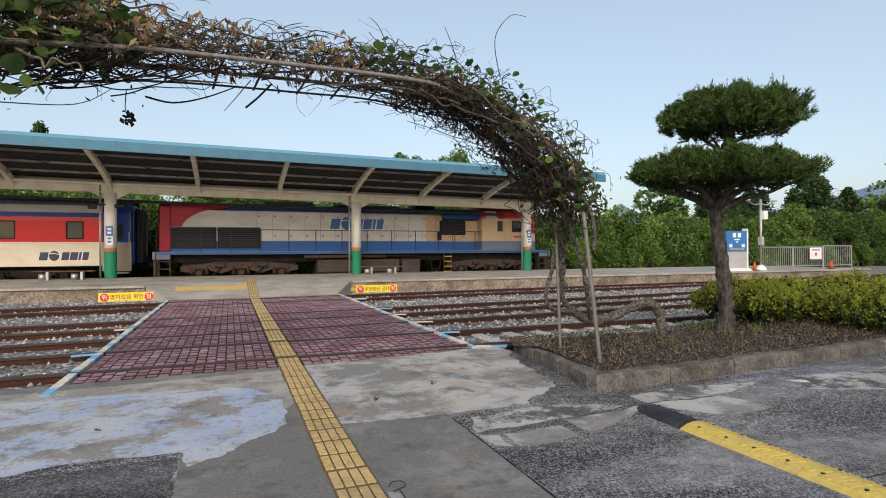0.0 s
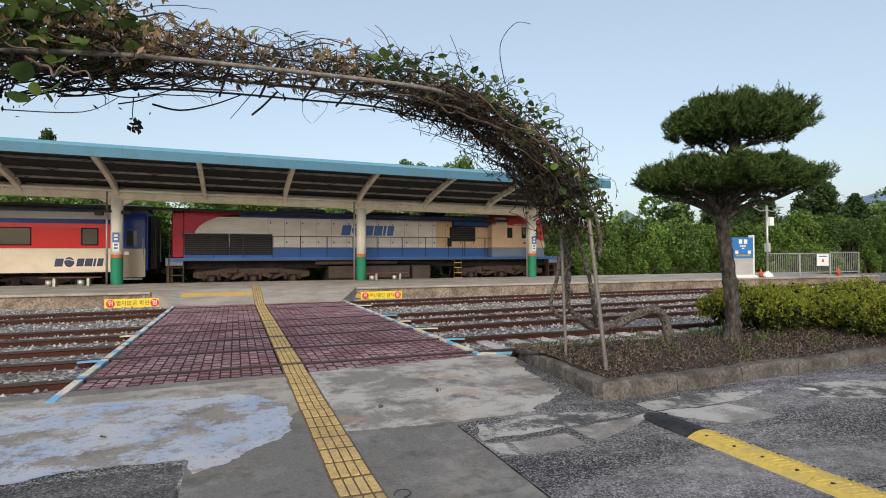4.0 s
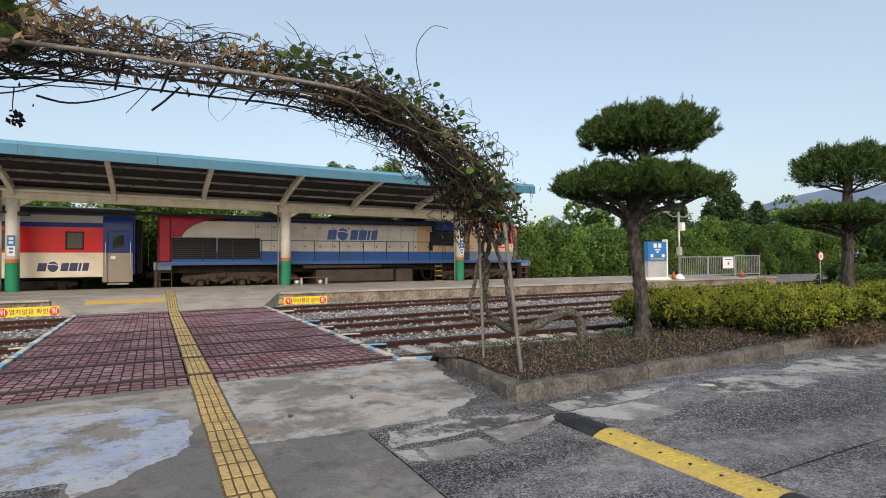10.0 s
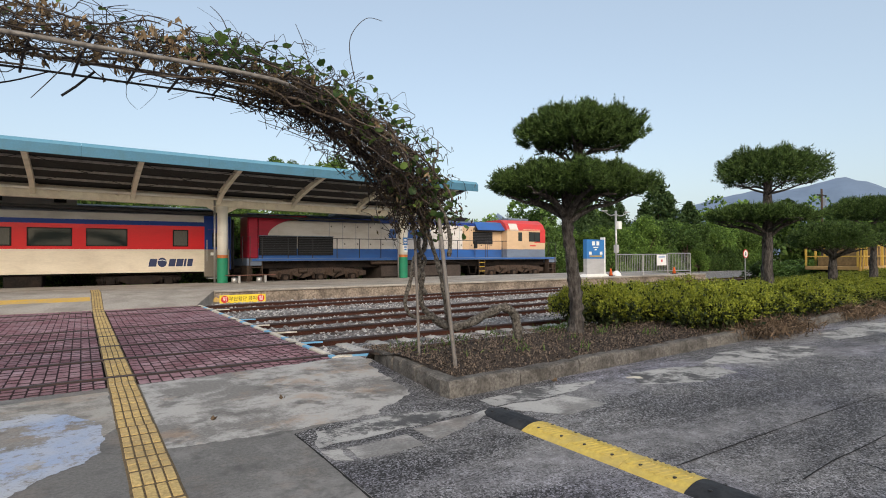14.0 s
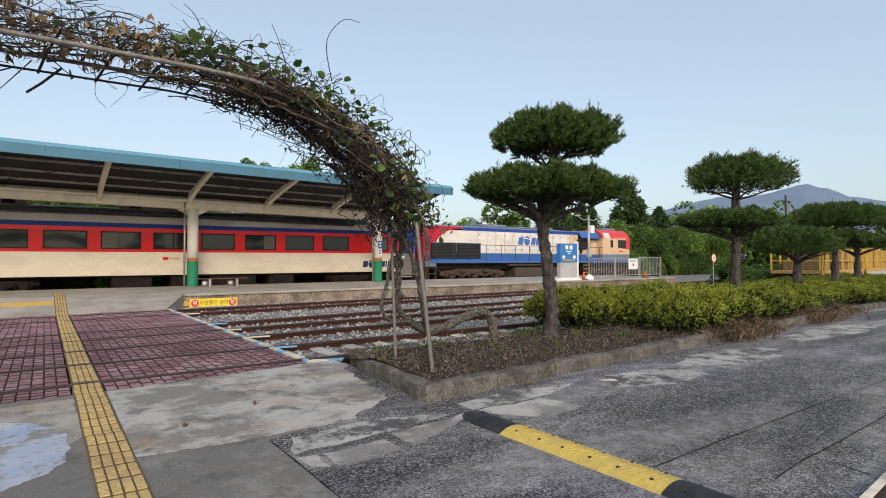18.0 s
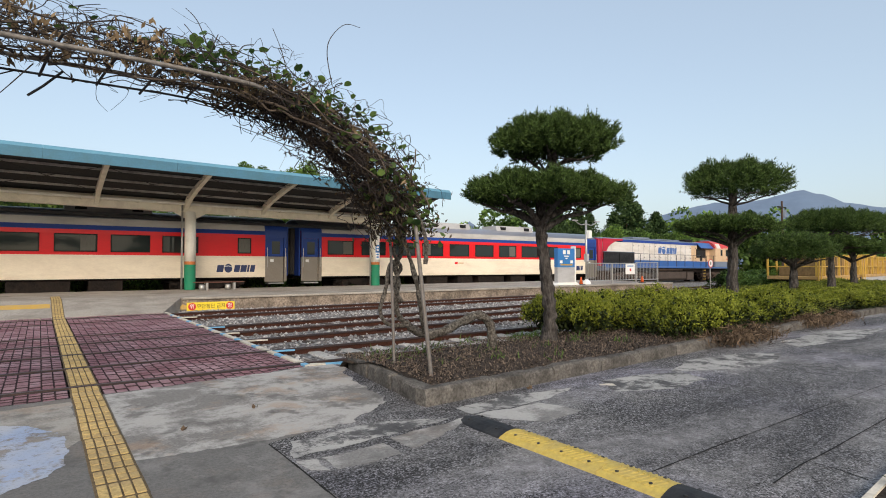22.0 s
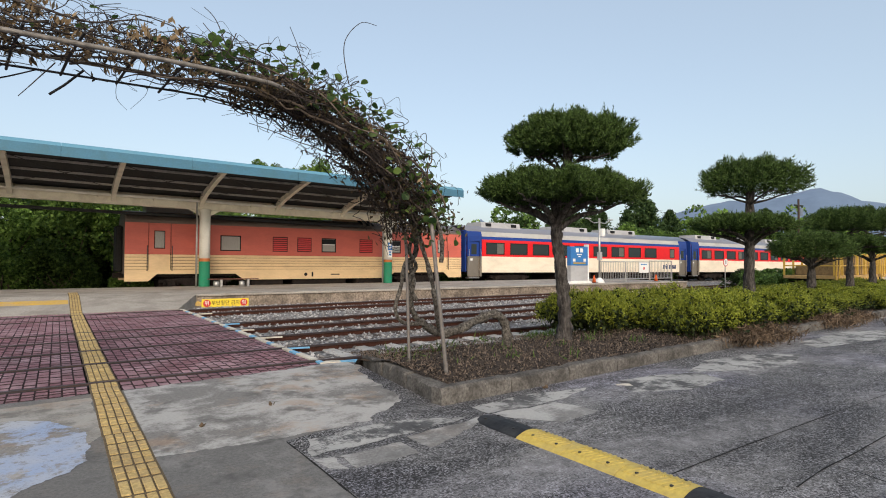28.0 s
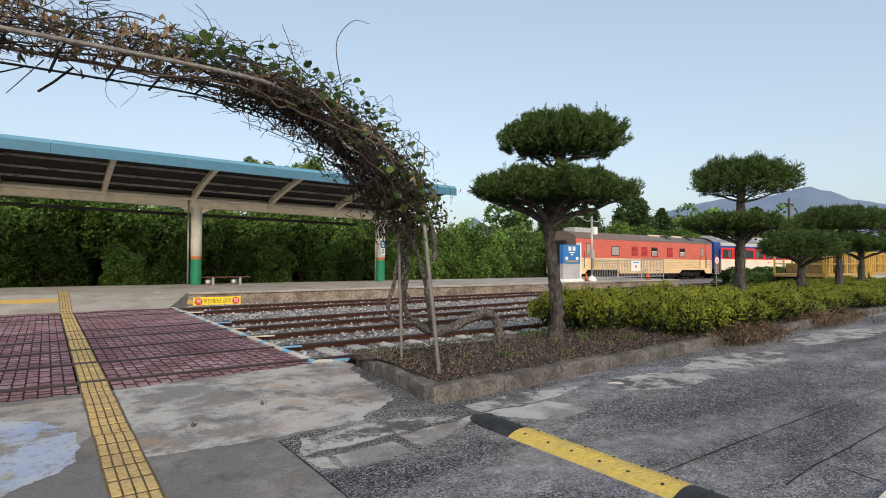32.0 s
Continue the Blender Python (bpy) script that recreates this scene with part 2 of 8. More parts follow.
def asphalt_mat(name, dark, pale_amt):
    m, nt, b, _ = base(name, 0.9)
    co = nt.nodes.new("ShaderNodeNewGeometry").outputs["Position"]
    v = nt.nodes.new("ShaderNodeTexVoronoi")
    v.inputs["Scale"].default_value = 95
    nt.links.new(co, v.inputs["Vector"])
    sp = nt.nodes.new("ShaderNodeSeparateColor")
    nt.links.new(v.outputs["Color"], sp.inputs[0])
    n1 = noise_node(nt, co, 24, 8, 0.78)
    g = math_node(nt, "ADD", math_node(nt, "MULTIPLY", sp.outputs[0], 0.7), math_node(nt, "MULTIPLY", n1, 0.4))
    c = ramp_node(nt, g, ((0.32, tuple(q * 0.12 for q in dark)), (0.61, tuple(q * 0.85 for q in dark)), (0.87, tuple(q * 6.0 for q in dark))))
    mp = nt.nodes.new("ShaderNodeMapping")
    mp.inputs["Scale"].default_value = (0.45, 1.5, 1)
    mp.inputs["Rotation"].default_value = (0, 0, -0.06)
    nt.links.new(co, mp.inputs["Vector"])
    big = noise_node(nt, mp.outputs[0], 0.75, 9, 0.62, 0.5)
    fine = noise_node(nt, co, 34, 9, 0.82)
    wear = math_node(nt, "ADD", math_node(nt, "MULTIPLY", big, 0.62), math_node(nt, "MULTIPLY", fine, 0.60))
    k = ramp_node(nt, wear, ((0.585, (0, 0, 0)), (0.70, (pale_amt,) * 3)))
    c = mix_node(nt, k, c, (0.34, 0.33, 0.325))
    dk = ramp_node(nt, noise_node(nt, mp.outputs[0], 0.4, 6, 0.6, 0.3), ((0.40, (0.6, 0.6, 0.6)), (0.55, (0, 0, 0))))
    c = mix_node(nt, dk, c, mix_node(nt, 1.0, c, (0.45, 0.45, 0.48), "MULTIPLY"))
    mid = ramp_node(nt, noise_node(nt, co, 6.5, 7, 0.72), ((0.36, (0.55, 0.55, 0.55)), (0.64, (1.5, 1.5, 1.5))))
    c = mix_node(nt, 0.8, c, mid, "MULTIPLY")
    vi = ramp_node(nt, noise_node(nt, co, 0.33, 3, 0.5), ((0.48, (0, 0, 0)), (0.66, (0.8, 0.8, 0.8))))
    c = mix_node(nt, vi, c, mix_node(nt, 1.0, c, (0.93, 0.93, 1.12), "MULTIPLY"))
    nt.links.new(c, b.inputs["Base Color"])
    add_bump(nt, b, g, 0.006)
    return m


def concrete_mat(name, col, pale, paint=None, thr=0.5, wear=0.45, rust=0.45):
    """Worn screed: mottled and pitted, with pale wear, rust and, if given, flaking paint."""
    m, nt, b, _ = base(name, 0.88)
    co = nt.nodes.new("ShaderNodeNewGeometry").outputs["Position"]
    f = noise_node(nt, co, 36, 9, 0.78)
    c = ramp_node(nt, f, ((0.34, tuple(x * 0.66 for x in col)), (0.66, tuple(x * 1.30 for x in col))))
    def blot(scale, lo, hi, amt, dist=0.6, rough=0.68):
        w = math_node(nt, "ADD", math_node(nt, "MULTIPLY", noise_node(nt, co, scale, 12, rough, dist * 0.25), 0.88), math_node(nt, "MULTIPLY", f, 0.12))
        return ramp_node(nt, w, ((lo, (0, 0, 0)), (hi, (amt,) * 3)))
    c = mix_node(nt, blot(0.95, wear + 0.02, wear + 0.10, 0.9, 1.0, 0.70), c, mix_node(nt, f, tuple(x * 0.7 for x in pale), tuple(min(1, x * 1.28) for x in pale)))
    c = mix_node(nt, blot(2.3, 0.53, 0.61, 0.75), c, tuple(x * 0.5 for x in col))
    c = mix_node(nt, blot(1.1, 0.53, 0.60, rust, 0.2), c, (0.36, 0.235, 0.145))
    if paint:
        q = ramp_node(nt, noise_node(nt, co, 1.3, 5, 0.6), ((0.40, (0, 0, 0)), (0.60, (1, 1, 1))))
        pc = mix_node(nt, q, paint[0], paint[1])
        pc = mix_node(nt, ramp_node(nt, f, ((0.34, (0.55, 0.55, 0.55)), (0.46, (0, 0, 0)))), pc, tuple(x * 0.8 for x in col))
        c = mix_node(nt, blot(1.5, thr - 0.02, thr + 0.03, 0.92, 0.3, 0.78), c, pc)
        c = mix_node(nt, blot(9.0, 0.56, 0.60, 0.8), c, col)
    nt.links.new(c, b.inputs["Base Color"])
    add_bump(nt, b, f, 0.003)
    return m


M_ASPH = asphalt_mat("old_asphalt", (0.062, 0.0605, 0.062), 0.75)
M_ASPH_D = asphalt_mat("rough_dark_asphalt", (0.030, 0.030, 0.031), 0.25)
M_CONC = concrete_mat("apron_concrete", (0.20, 0.19, 0.178), (0.43, 0.415, 0.395), wear=0.435)
M_CONC_P = concrete_mat("apron_painted", (0.225, 0.212, 0.195), (0.36, 0.34, 0.315), ((0.42, 0.445, 0.50), (0.30, 0.38, 0.55)), 0.478, rust=0.25)
M_CONC_B = concrete_mat("apron_bare", (0.24, 0.225, 0.20), (0.36, 0.34, 0.31), rust=0.3)
M_CONC_D = concrete_mat("apron_dark", (0.142, 0.137, 0.130), (0.215, 0.208, 0.199), wear=0.50, rust=0.12)
M_EARTH = plain("field_ground", (0.075, 0.085, 0.035), 0.97, 0, 1.5, 0.35, (0.14, 0.115, 0.07), 0.6, 0.25, 0.0, world_co=True)


def ballast_bed_mat():
    m, nt, b, _ = base("ballast_bed", 0.95)
    co = nt.nodes.new("ShaderNodeNewGeometry").outputs["Position"]
    v = nt.nodes.new("ShaderNodeTexVoronoi")
    v.inputs["Scale"].default_value = 17
    nt.links.new(co, v.inputs["Vector"])
    sp = nt.nodes.new("ShaderNodeSeparateColor")
    nt.links.new(v.outputs["Color"], sp.inputs[0])
    c = ramp_node(nt, sp.outputs[0], ((0.1, (0.20, 0.19, 0.18)), (0.9, (0.58, 0.57, 0.56))))
    g = ramp_node(nt, noise_node(nt, co, 0.7, 5, 0.6), ((0.45, (0, 0, 0)), (0.65, (0.8, 0.8, 0.8))))
    c = mix_node(nt, g, c, mix_node(nt, 1.0, c, (0.70, 0.56, 0.48), "MULTIPLY"))
    # stones darken towards their gaps: crevice shade put into the colour
    e = ramp_node(nt, v.outputs["Distance"], ((0.0, (1, 1, 1)), (0.75, (0.25, 0.25, 0.25))))
    nt.links.new(mix_node(nt, 1.0, c, e, "MULTIPLY"), b.inputs["Base Color"])
    inv = math_node(nt, "SUBTRACT", 1.0, v.outputs["Distance"])
    add_bump(nt, b, inv, 0.04)
    return m


M_BALLAST = ballast_bed_mat()


def sheet(name, outline, z, mat, label, cat, kind="structure", depth=0.0):
    g = Geo().prism(outline, z - depth, z, "z") if depth else Geo().add([(x, y, z) for x, y in outline], [tuple(range(len(outline)))])
    return single(name, g, mat, label, cat, kind=kind)


def ragged(pts, amp=0.05, step=0.12, seed=0, skip=()):
    """Breaks straight edges into an uneven worn outline."""
    out = []
    for i, ((xa, ya), (xb, yb)) in enumerate(zip(pts, pts[1:] + pts[:1])):
        n = 1 if i in skip else max(1, int(math.hypot(xb - xa, yb - ya) / step))
        for k in range(n):
            t = k / n
            x, y = xa + (xb - xa) * t, ya + (yb - ya) * t
            a = 0 if n == 1 else amp
            out.append((x + a * noise.fractal(Vector((x * 2.3, y * 2.3, seed)), 0.8, 2, 6), y + a * noise.fractal(Vector((x * 2.3, y * 2.3, seed + 9)), 0.8, 2, 6)))
    return out


# one sheet of ground to the horizon
R = 4200
sheet("ground", [(R * math.cos(a), R * math.sin(a)) for a in [2 * math.pi * i / 48 for i in range(48)]], -0.34, M_EARTH, "grassy earth ground reaching to the distant hills", "ground")
KX, KY = 3.47, 4.80
kerb_y = lambda x: KY + (x - KX) * 0.082 if x < 20 else KY + 16.53 * 0.082 + (x - 20) * 0.05
road_edge = [(-60, 7.15), (-1.7, 7.0), (0.7, 7.3), (3.55, 7.75), (3.85, 7.7), (KX, KY), (8, kerb_y(8)), (14, kerb_y(14)), (20, kerb_y(20)), (90, kerb_y(90)), (90, -40), (-60, -40)]
sheet("road", road_edge, 0.0, M_ASPH, "worn grey asphalt station forecourt", "road", depth=0.34)
sheet("apron_light", ragged([(0.88, 4.75), (1.85, 4.62), (2.6, 4.72), (3.30, 5.25), (3.42, 6.1), (3.80, 7.68), (3.3, 7.66), (0.88, 7.32)], 0.09, 0.025, 2, (7,)), 0.004, M_CONC, "pale worn concrete screed beside the tactile strip", "pavement")
sheet("apron_bare", ragged([(-9.0, 4.30), (-0.35, 4.70), (0.30, 4.95), (0.56, 5.6), (0.56, 7.16), (-1.7, 6.95), (-9.0, 6.9)], 0.06, 0.1, 4, (4, 5, 6)), 0.003, M_CONC_B, "bare pale concrete screed before the crossing", "pavement")
sheet("apron_painted", ragged([(-9.0, 4.15), (-1.41, 4.43), (-0.93, 4.55), (-0.36, 4.47), (-0.28, 4.16), (-0.09, 4.27), (0.11, 4.53), (0.36, 4.72), (0.46, 5.1), (0.47, 5.7), (0.28, 6.25), (-0.06, 6.5), (-0.87, 6.48), (-1.5, 6.6), (-2.07, 6.54), (-9.0, 6.5)], 0.075, 0.02, 5, (14, 15)), 0.0055, M_CONC_P, "concrete screed with flaking pale blue paint", "pavement")
sheet("dark_asphalt", ragged([(-9.0, -3.0), (-0.345, -3.0), (-0.345, 4.40), (-1.0, 4.36), (-3.0, 4.30), (-9.0, 4.05)], 0.03, 0.05, 8, (0, 5)), 0.0025, M_ASPH_D, "rough black asphalt infill beside the concrete strip", "pavement")
sheet("apron_dark", [(-0.33, -3.0), (1.78, -3.0), (1.80, 4.58), (2.6, 4.80), (3.2, 5.4), (3.3, 7.5), (-9.0, 6.88), (-9.0, 4.5), (-0.33, 4.75)], 0.002, M_CONC_D, "smooth dark grey concrete strip", "pavement")
bed = single("track_bed", Geo().prism([(-60, 7.1), (-1.7, 6.98), (0.7, 7.28), (3.6, 7.6), (4.2, 7.5), (90, 12.0), (90, 33.5), (-60, 33.5)], -0.33, -0.105, "z"), M_BALLAST, "grey crushed stone track ballast with rust stains", "ballast", kind="structure")

# ---- railway tracks ----
def line_at(pts, x):
    for (x0, y0), (x1, y1) in zip(pts, pts[1:]):
        if x <= x1:
            return y0 + (y1 - y0) * (x - x0) / (x1 - x0)
    return pts[-1][1]


RAILS = [
    [(-60, 7.4), (-6, 7.78), (0, 7.97), (4, 8.02), (12, 8.05), (20, 9.7), (40, 14), (90, 25)],
    [(-60, 8.9), (-6, 9.25), (0, 9.43), (4, 9.50), (12, 9.56), (20, 11.2), (40, 15.5), (90, 26.5)],
    [(-60, 9.9), (-6, 10.45), (0, 10.80), (5, 11.20), (12, 11.70), (22, 13.0), (40, 16.6), (90, 27.6)],
    [(-60, 11.4), (-6, 11.90), (0, 12.25), (5, 12.68), (12, 13.18), (22, 14.5), (40, 18.0), (90, 29)],
    [(-60, 12.6), (-6, 13.15), (0, 13.60), (5, 14.10), (12, 14.75), (22, 16.0), (40, 19), (90, 28.6)],
    [(-60, 15.4), (-6, 15.95), (0, 16.65), (5, 17.25), (12, 17.75), (22, 18.3), (40, 20), (90, 28.7)],
    [(-60, 16.9), (-6, 17.40), (0, 18.12), (5, 18.72), (12, 19.22), (22, 19.75), (40, 21.6), (90, 28.8)],
]


def rail_geo(pts, ztop=0.012, dip=lambda x: 0.0):
    prof = [(-0.063, -0.145), (0.063, -0.145), (0.063, -0.134), (0.012, -0.118), (0.009, -0.04), (0.034, -0.032), (0.034, -0.006), (0.026, 0.0), (-0.026, 0.0), (-0.034, -0.006), (-0.034, -0.032), (-0.009, -0.04), (-0.012, -0.118), (-0.063, -0.134)]
    n, g = len(prof), Geo()
    fine = []
    for (x0, y0), (x1, y1) in zip(pts, pts[1:]):
        k = max(1, int((x1 - x0) / 6))
        fine += [(x0 + (x1 - x0) * i / k, y0 + (y1 - y0) * i / k) for i in range(k)]
    fine.append(pts[-1])
    vs = [(x, y + a, ztop + b + dip(x)) for x, y in fine for a, b in prof]
    fs, mi = [], []
    for i in range(len(fine) - 1):
        for j in range(n):
            fs.append((i * n + j, i * n + (j + 1) % n, (i + 1) * n + (j + 1) % n, (i + 1) * n + j))
            mi.append(1 if j in (5, 6, 7, 8, 9) else 0)
    g.v, g.f, g.mi = vs, fs, mi
    return g


def build_track(label, rails, mat, x0, x1, pitch, over=0.5, w=0.12, dip=lambda x: 0.0):
    t = thing("railway_track", label, "railway track", group="tracks beside the platform")
    for r in rails:
        part("rail", rail_geo(r, dip=dip), [M_RUST, M_STEEL], t, "rusty steel rail with a worn bright head")
    me = Geo().box(-w, -1.25, -0.13, w, 1.25, 0, 0.02).mesh("sleeper", mat)
    x = x0
    while x < x1:
        if not -1.75 < x < 3.5:
            ya, yb = line_at(rails[0], x), line_at(rails[-1], x)
            s = part("sleeper", me, mat, t)
            s.location = (x, (ya + yb) / 2, (-0.078 if mat is M_CONC_SL else -0.098) + dip(x) + rng.uniform(-0.012, 0.008))
            s.rotation_euler = (0, 0, rng.uniform(-0.03, 0.03))
            s.scale = (1, max(1.0, (yb - ya + 2 * over) / 2.5), 1)
        x += pitch
    return t


build_track("rusty railway track on pale concrete sleepers beside the planting bed", RAILS[0:2], M_CONC_SL, 3.6, 22.0, 0.62)
build_track("rusty railway track on dark wooden sleepers near a turnout", RAILS[2:5], M_WOOD_SL, -9.0, 24.0, 0.62)
build_track("rusty railway track alongside the platform", RAILS[5:7], M_WOOD_SL, -9.0, 30.0, 0.65)
TRAIN_Y = 30.0
fall = lambda x: -0.26 * (max(0.0, min(1.0, (x - 10) / 50)) ** 2)     # the line dips beyond the station
build_track("railway track behind the platform used by the train", [[(x, TRAIN_Y + o) for x in (-60, 10, 22, 34, 46, 58, 70, 140)] for o in (-0.75, 0.75)], M_CONC_SL, -20.0, 30.0, 0.65, dip=fall)

# loose ballast stones on the bed
stones_v, stones_f = [], []
OCT = np.array([(1, 0, 0), (-1, 0, 0), (0, 1, 0), (0, -1, 0), (0, 0, 1), (0, 0, -1)], float)
OF = [(0, 2, 4), (2, 1, 4), (1, 3, 4), (3, 0, 4), (2, 0, 5), (1, 2, 5), (3, 1, 5), (0, 3, 5)]
nr = np.random.RandomState(5)
for i in range(19000):
    x = nr.uniform(-9, 26)
    y = nr.uniform(7.3, 20.7)
    if -1.72 < x < 3.45 or (x > 3.4 and y < 8.25 + max(0, (x - 12) * 0.06)):
        continue
    s = nr.uniform(0.018, 0.042)
    a = nr.uniform(0, 6.28)
    p = OCT * (s * nr.uniform(0.7, 1.3, 3)) + nr.uniform(-0.3, 0.3, (6, 3)) * s
    c, d = math.cos(a), math.sin(a)
    p = np.stack([p[:, 0] * c - p[:, 1] * d + x, p[:, 0] * d + p[:, 1] * c + y, p[:, 2] * 0.8 - 0.095 + nr.uniform(-0.005, 0.012)], 1)
    k = len(stones_v)
    stones_v += [tuple(q) for q in p]
    stones_f += [(u + k, v + k, w + k) for u, v, w in OF]
single("ballast_stones", mesh_of("ballast_stones", stones_v, stones_f, M_STONE), M_STONE, "loose grey crushed ballast stones between the rails", "ballast", kind="stuff")

# ---- platform ----
PZ, PY0, PY1 = 0.35, 20.85, 27.95
g = Geo()
g.prism([(-60, PY0), (-2.6, PY0), (-1.75, PY0 + 0.9), (3.35, PY0 + 0.9), (4.2, PY0), (33, PY0), (33, PY1), (-60, PY1)], -0.33, PZ, "z")
plat = single("platform", g, M_PLAT, "low concrete station platform with a sloped crossing ramp", "platform", kind="structure")
ramp = Geo().add([(-1.75, 19.0, 0.004), (3.35, 19.0, 0.004), (4.2, PY0 + 0.0, PZ), (3.35, PY0 + 0.9, PZ + 0.002), (-1.75, PY0 + 0.9, PZ + 0.002), (-2.6, PY0, PZ), (-1.75, 19.0, -0.3), (3.35, 19.0, -0.3), (4.2, PY0, -0.3), (-2.6, PY0, -0.3)],
                 [(0, 1, 3, 4), (1, 2, 3), (0, 4, 5), (1, 7, 8, 2), (0, 5, 9, 6), (0, 6, 7, 1)])
part("ramp", ramp, M_PLAT, plat)
for x0, x1 in ((-20.5, -2.62), (4.22, 33)):
    x = x0
    while x < x1 - 0.05:
        w = min(1.5, x1 - x)
        part("face_panel", B(x + 0.001, PY0 - 0.05, -0.28, x + w - 0.001, PY0 + 0.002, PZ - 0.075, 0.003), M_FACE, plat)
        x += 1.5
for x0, x1 in ((-20, -2.62), (4.22, 33)):
    part("edge_coping", B(x0, PY0 - 0.11, PZ - 0.075, x1, PY0 - 0.001, PZ + 0.003, 0.012), M_PLAT, plat)

# ---- crossing deck ----
deck = single("crossing_deck", B(-1.70, 7.0, -0.3, 3.40, 19.0, -0.055), M_PBASE, "dark base of the pedestrian track crossing", "crossing", kind="structure")
tile_cache = {}


def deck_tile(w, d):
    key = (round(w, 3), round(d, 3))
    if key not in tile_cache:
        g = Geo()
        w2, d2, b, q, r = w / 2 - 0.0015, d / 2 - 0.021, 0.0075, 0.0015, 0.019
        for sx0, sx1, o in ((-w2, -q, 0.10), (q, w2, -0.10)):
            g.box(sx0, -d2, -0.05, sx1, o * d - r, -0.001, b)
            g.box(sx0, o * d + r, -0.05, sx1, d2, 0.001, b)
        g.mi = [0 if i % 26 == 1 else 1 for i in range(len(g.f))]     # grime in the joints
        tile_cache[key] = g.mesh("panel", [M_PANEL, M_GRIME])
    return tile_cache[key]


far_tiles = Geo()
for lo, hi, n in ((-1.66, 0.56, 9), (0.88, 3.36, 10)):
    w = (hi - lo) / n
    for i in range(n):
        x = lo + (i + 0.5) * w
        cuts = [7.02 + (x + 1.7) * 0.115] + [line_at(r, x) for r in RAILS] + [19.0]
        for j, (a, b) in enumerate(zip(cuts, cuts[1:])):
            a, b = a + (0.092 if j else 0.02), b - 0.092
            m = max(1, round((b - a) / 0.37))
            d = round((b - a) / m, 2)
            for k in range(m):
                y = a + (k + 0.5) * (b - a) / m
                if y < 14.0:
                    p = part("panel", deck_tile(w, d), M_PANEL, deck)
                    p.location = (x, y, rng.uniform(-0.004, 0.003))
                else:
                    h = rng.uniform(-0.004, 0.003)
                    far_tiles.box(x - w / 2 + 0.007, y - d / 2 + 0.022, -0.04, x - 0.006, y + d / 2 - 0.022, h)
                    far_tiles.box(x + 0.006, y - d / 2 + 0.022, -0.04, x + w / 2 - 0.007, y + d / 2 - 0.022, h - 0.002)
far_tiles.mi = [0 if i % 6 == 1 else 1 for i in range(len(far_tiles.f))]
tagged(part("far_panels", far_tiles, [M_PANEL, M_GRIME], deck), "rows of dark red crossing panels", kind="stuff")

# rubber fillers beside the rails, flat guard bars flaring out at their ends
for ri, r in enumerate(RAILS):
    for o in (-1, 1):
        ya, yb = line_at(r, -1.69), line_at(r, 3.38)
        pts = [(-1.69, ya + o * 0.040), (3.38, yb + o * 0.040), (3.38, yb + o * 0.088), (-1.69, ya + o * 0.088)]
        part("rubber_filler", Geo().prism(pts, -0.054, -0.006 if o < 0 else -0.012, "z"), M_FLANGE, deck, "black rubber strip along the rail")
    if 0 < ri < 6:
        for sx, x in ((1, 3.46), (-1, -1.78)):
            y, ln = line_at(r, x), (0.30 if sx > 0 else 0.24) + 0.06 * (ri % 3)
            if sx < 0 and ri not in (1, 3):
                continue
            pts = [(x, y - 0.085), (x + sx * ln * 0.6, y - 0.095), (x + sx * ln, y - 0.14), (x + sx * ln, y - 0.185), (x + sx * ln * 0.6, y - 0.145), (x, y - 0.13)]
            part("guard_flare", Geo().prism(pts, -0.012, 0.012, "z"), M_BPAINT if ri in (1, 4) else M_WPAINT, deck, "painted steel guard bar end")

# painted edge lines of the deck
for xa, xb, ya, yb in ((-1.81, -1.71, 6.75, 18.95), (3.39, 3.48, 7.75, 19.0)):
    y, k = ya, 0
    while y < yb:
        e = min(y + (0.80 if k % 2 else 0.30) * rng.uniform(0.75, 1.25), yb)
        part("edge_band", B(xa, y, -0.10, xb, e - 0.004, 0.010, 0.006), M_WPAINT if k % 2 else M_BPAINT, deck)
        y, k = e, k + 1
part("edge_band", Geo().prism([(3.37, 7.74), (3.66, 7.68), (3.70, 7.80), (3.51, 7.88)], -0.05, 0.012, "z"), M_WPAINT, deck)
part("edge_band", Geo().prism([(3.66, 7.68), (3.92, 7.63), (3.96, 7.75), (3.70, 7.80)], -0.05, 0.012, "z"), M_BPAINT, deck)

# tactile guide strip
strip = thing("tactile_strip", "yellow tactile guide strip leading over the crossing", "tactile paving", kind="structure")
def tactile_mesh(rows, n):
    gt = Geo().box(-0.1475, -0.1475, -0.010, 0.1475, 0.1475, 0.006, 0.003, k=1)
    pw, ph, gy = 0.272 / n, 0.272 / rows, 0.008 if rows == 1 else 0.011
    for i in range(n):
        for j in range(rows):
            x0, y0 = -0.136 + i * pw, -0.136 + j * ph
            gt.box(x0 + 0.006, y0 + gy, 0.004, x0 + pw - 0.006, y0 + ph - gy, 0.015, 0.004, k=0)
    return gt.mesh("tactile_tile", [M_YEL, M_DIRTY])


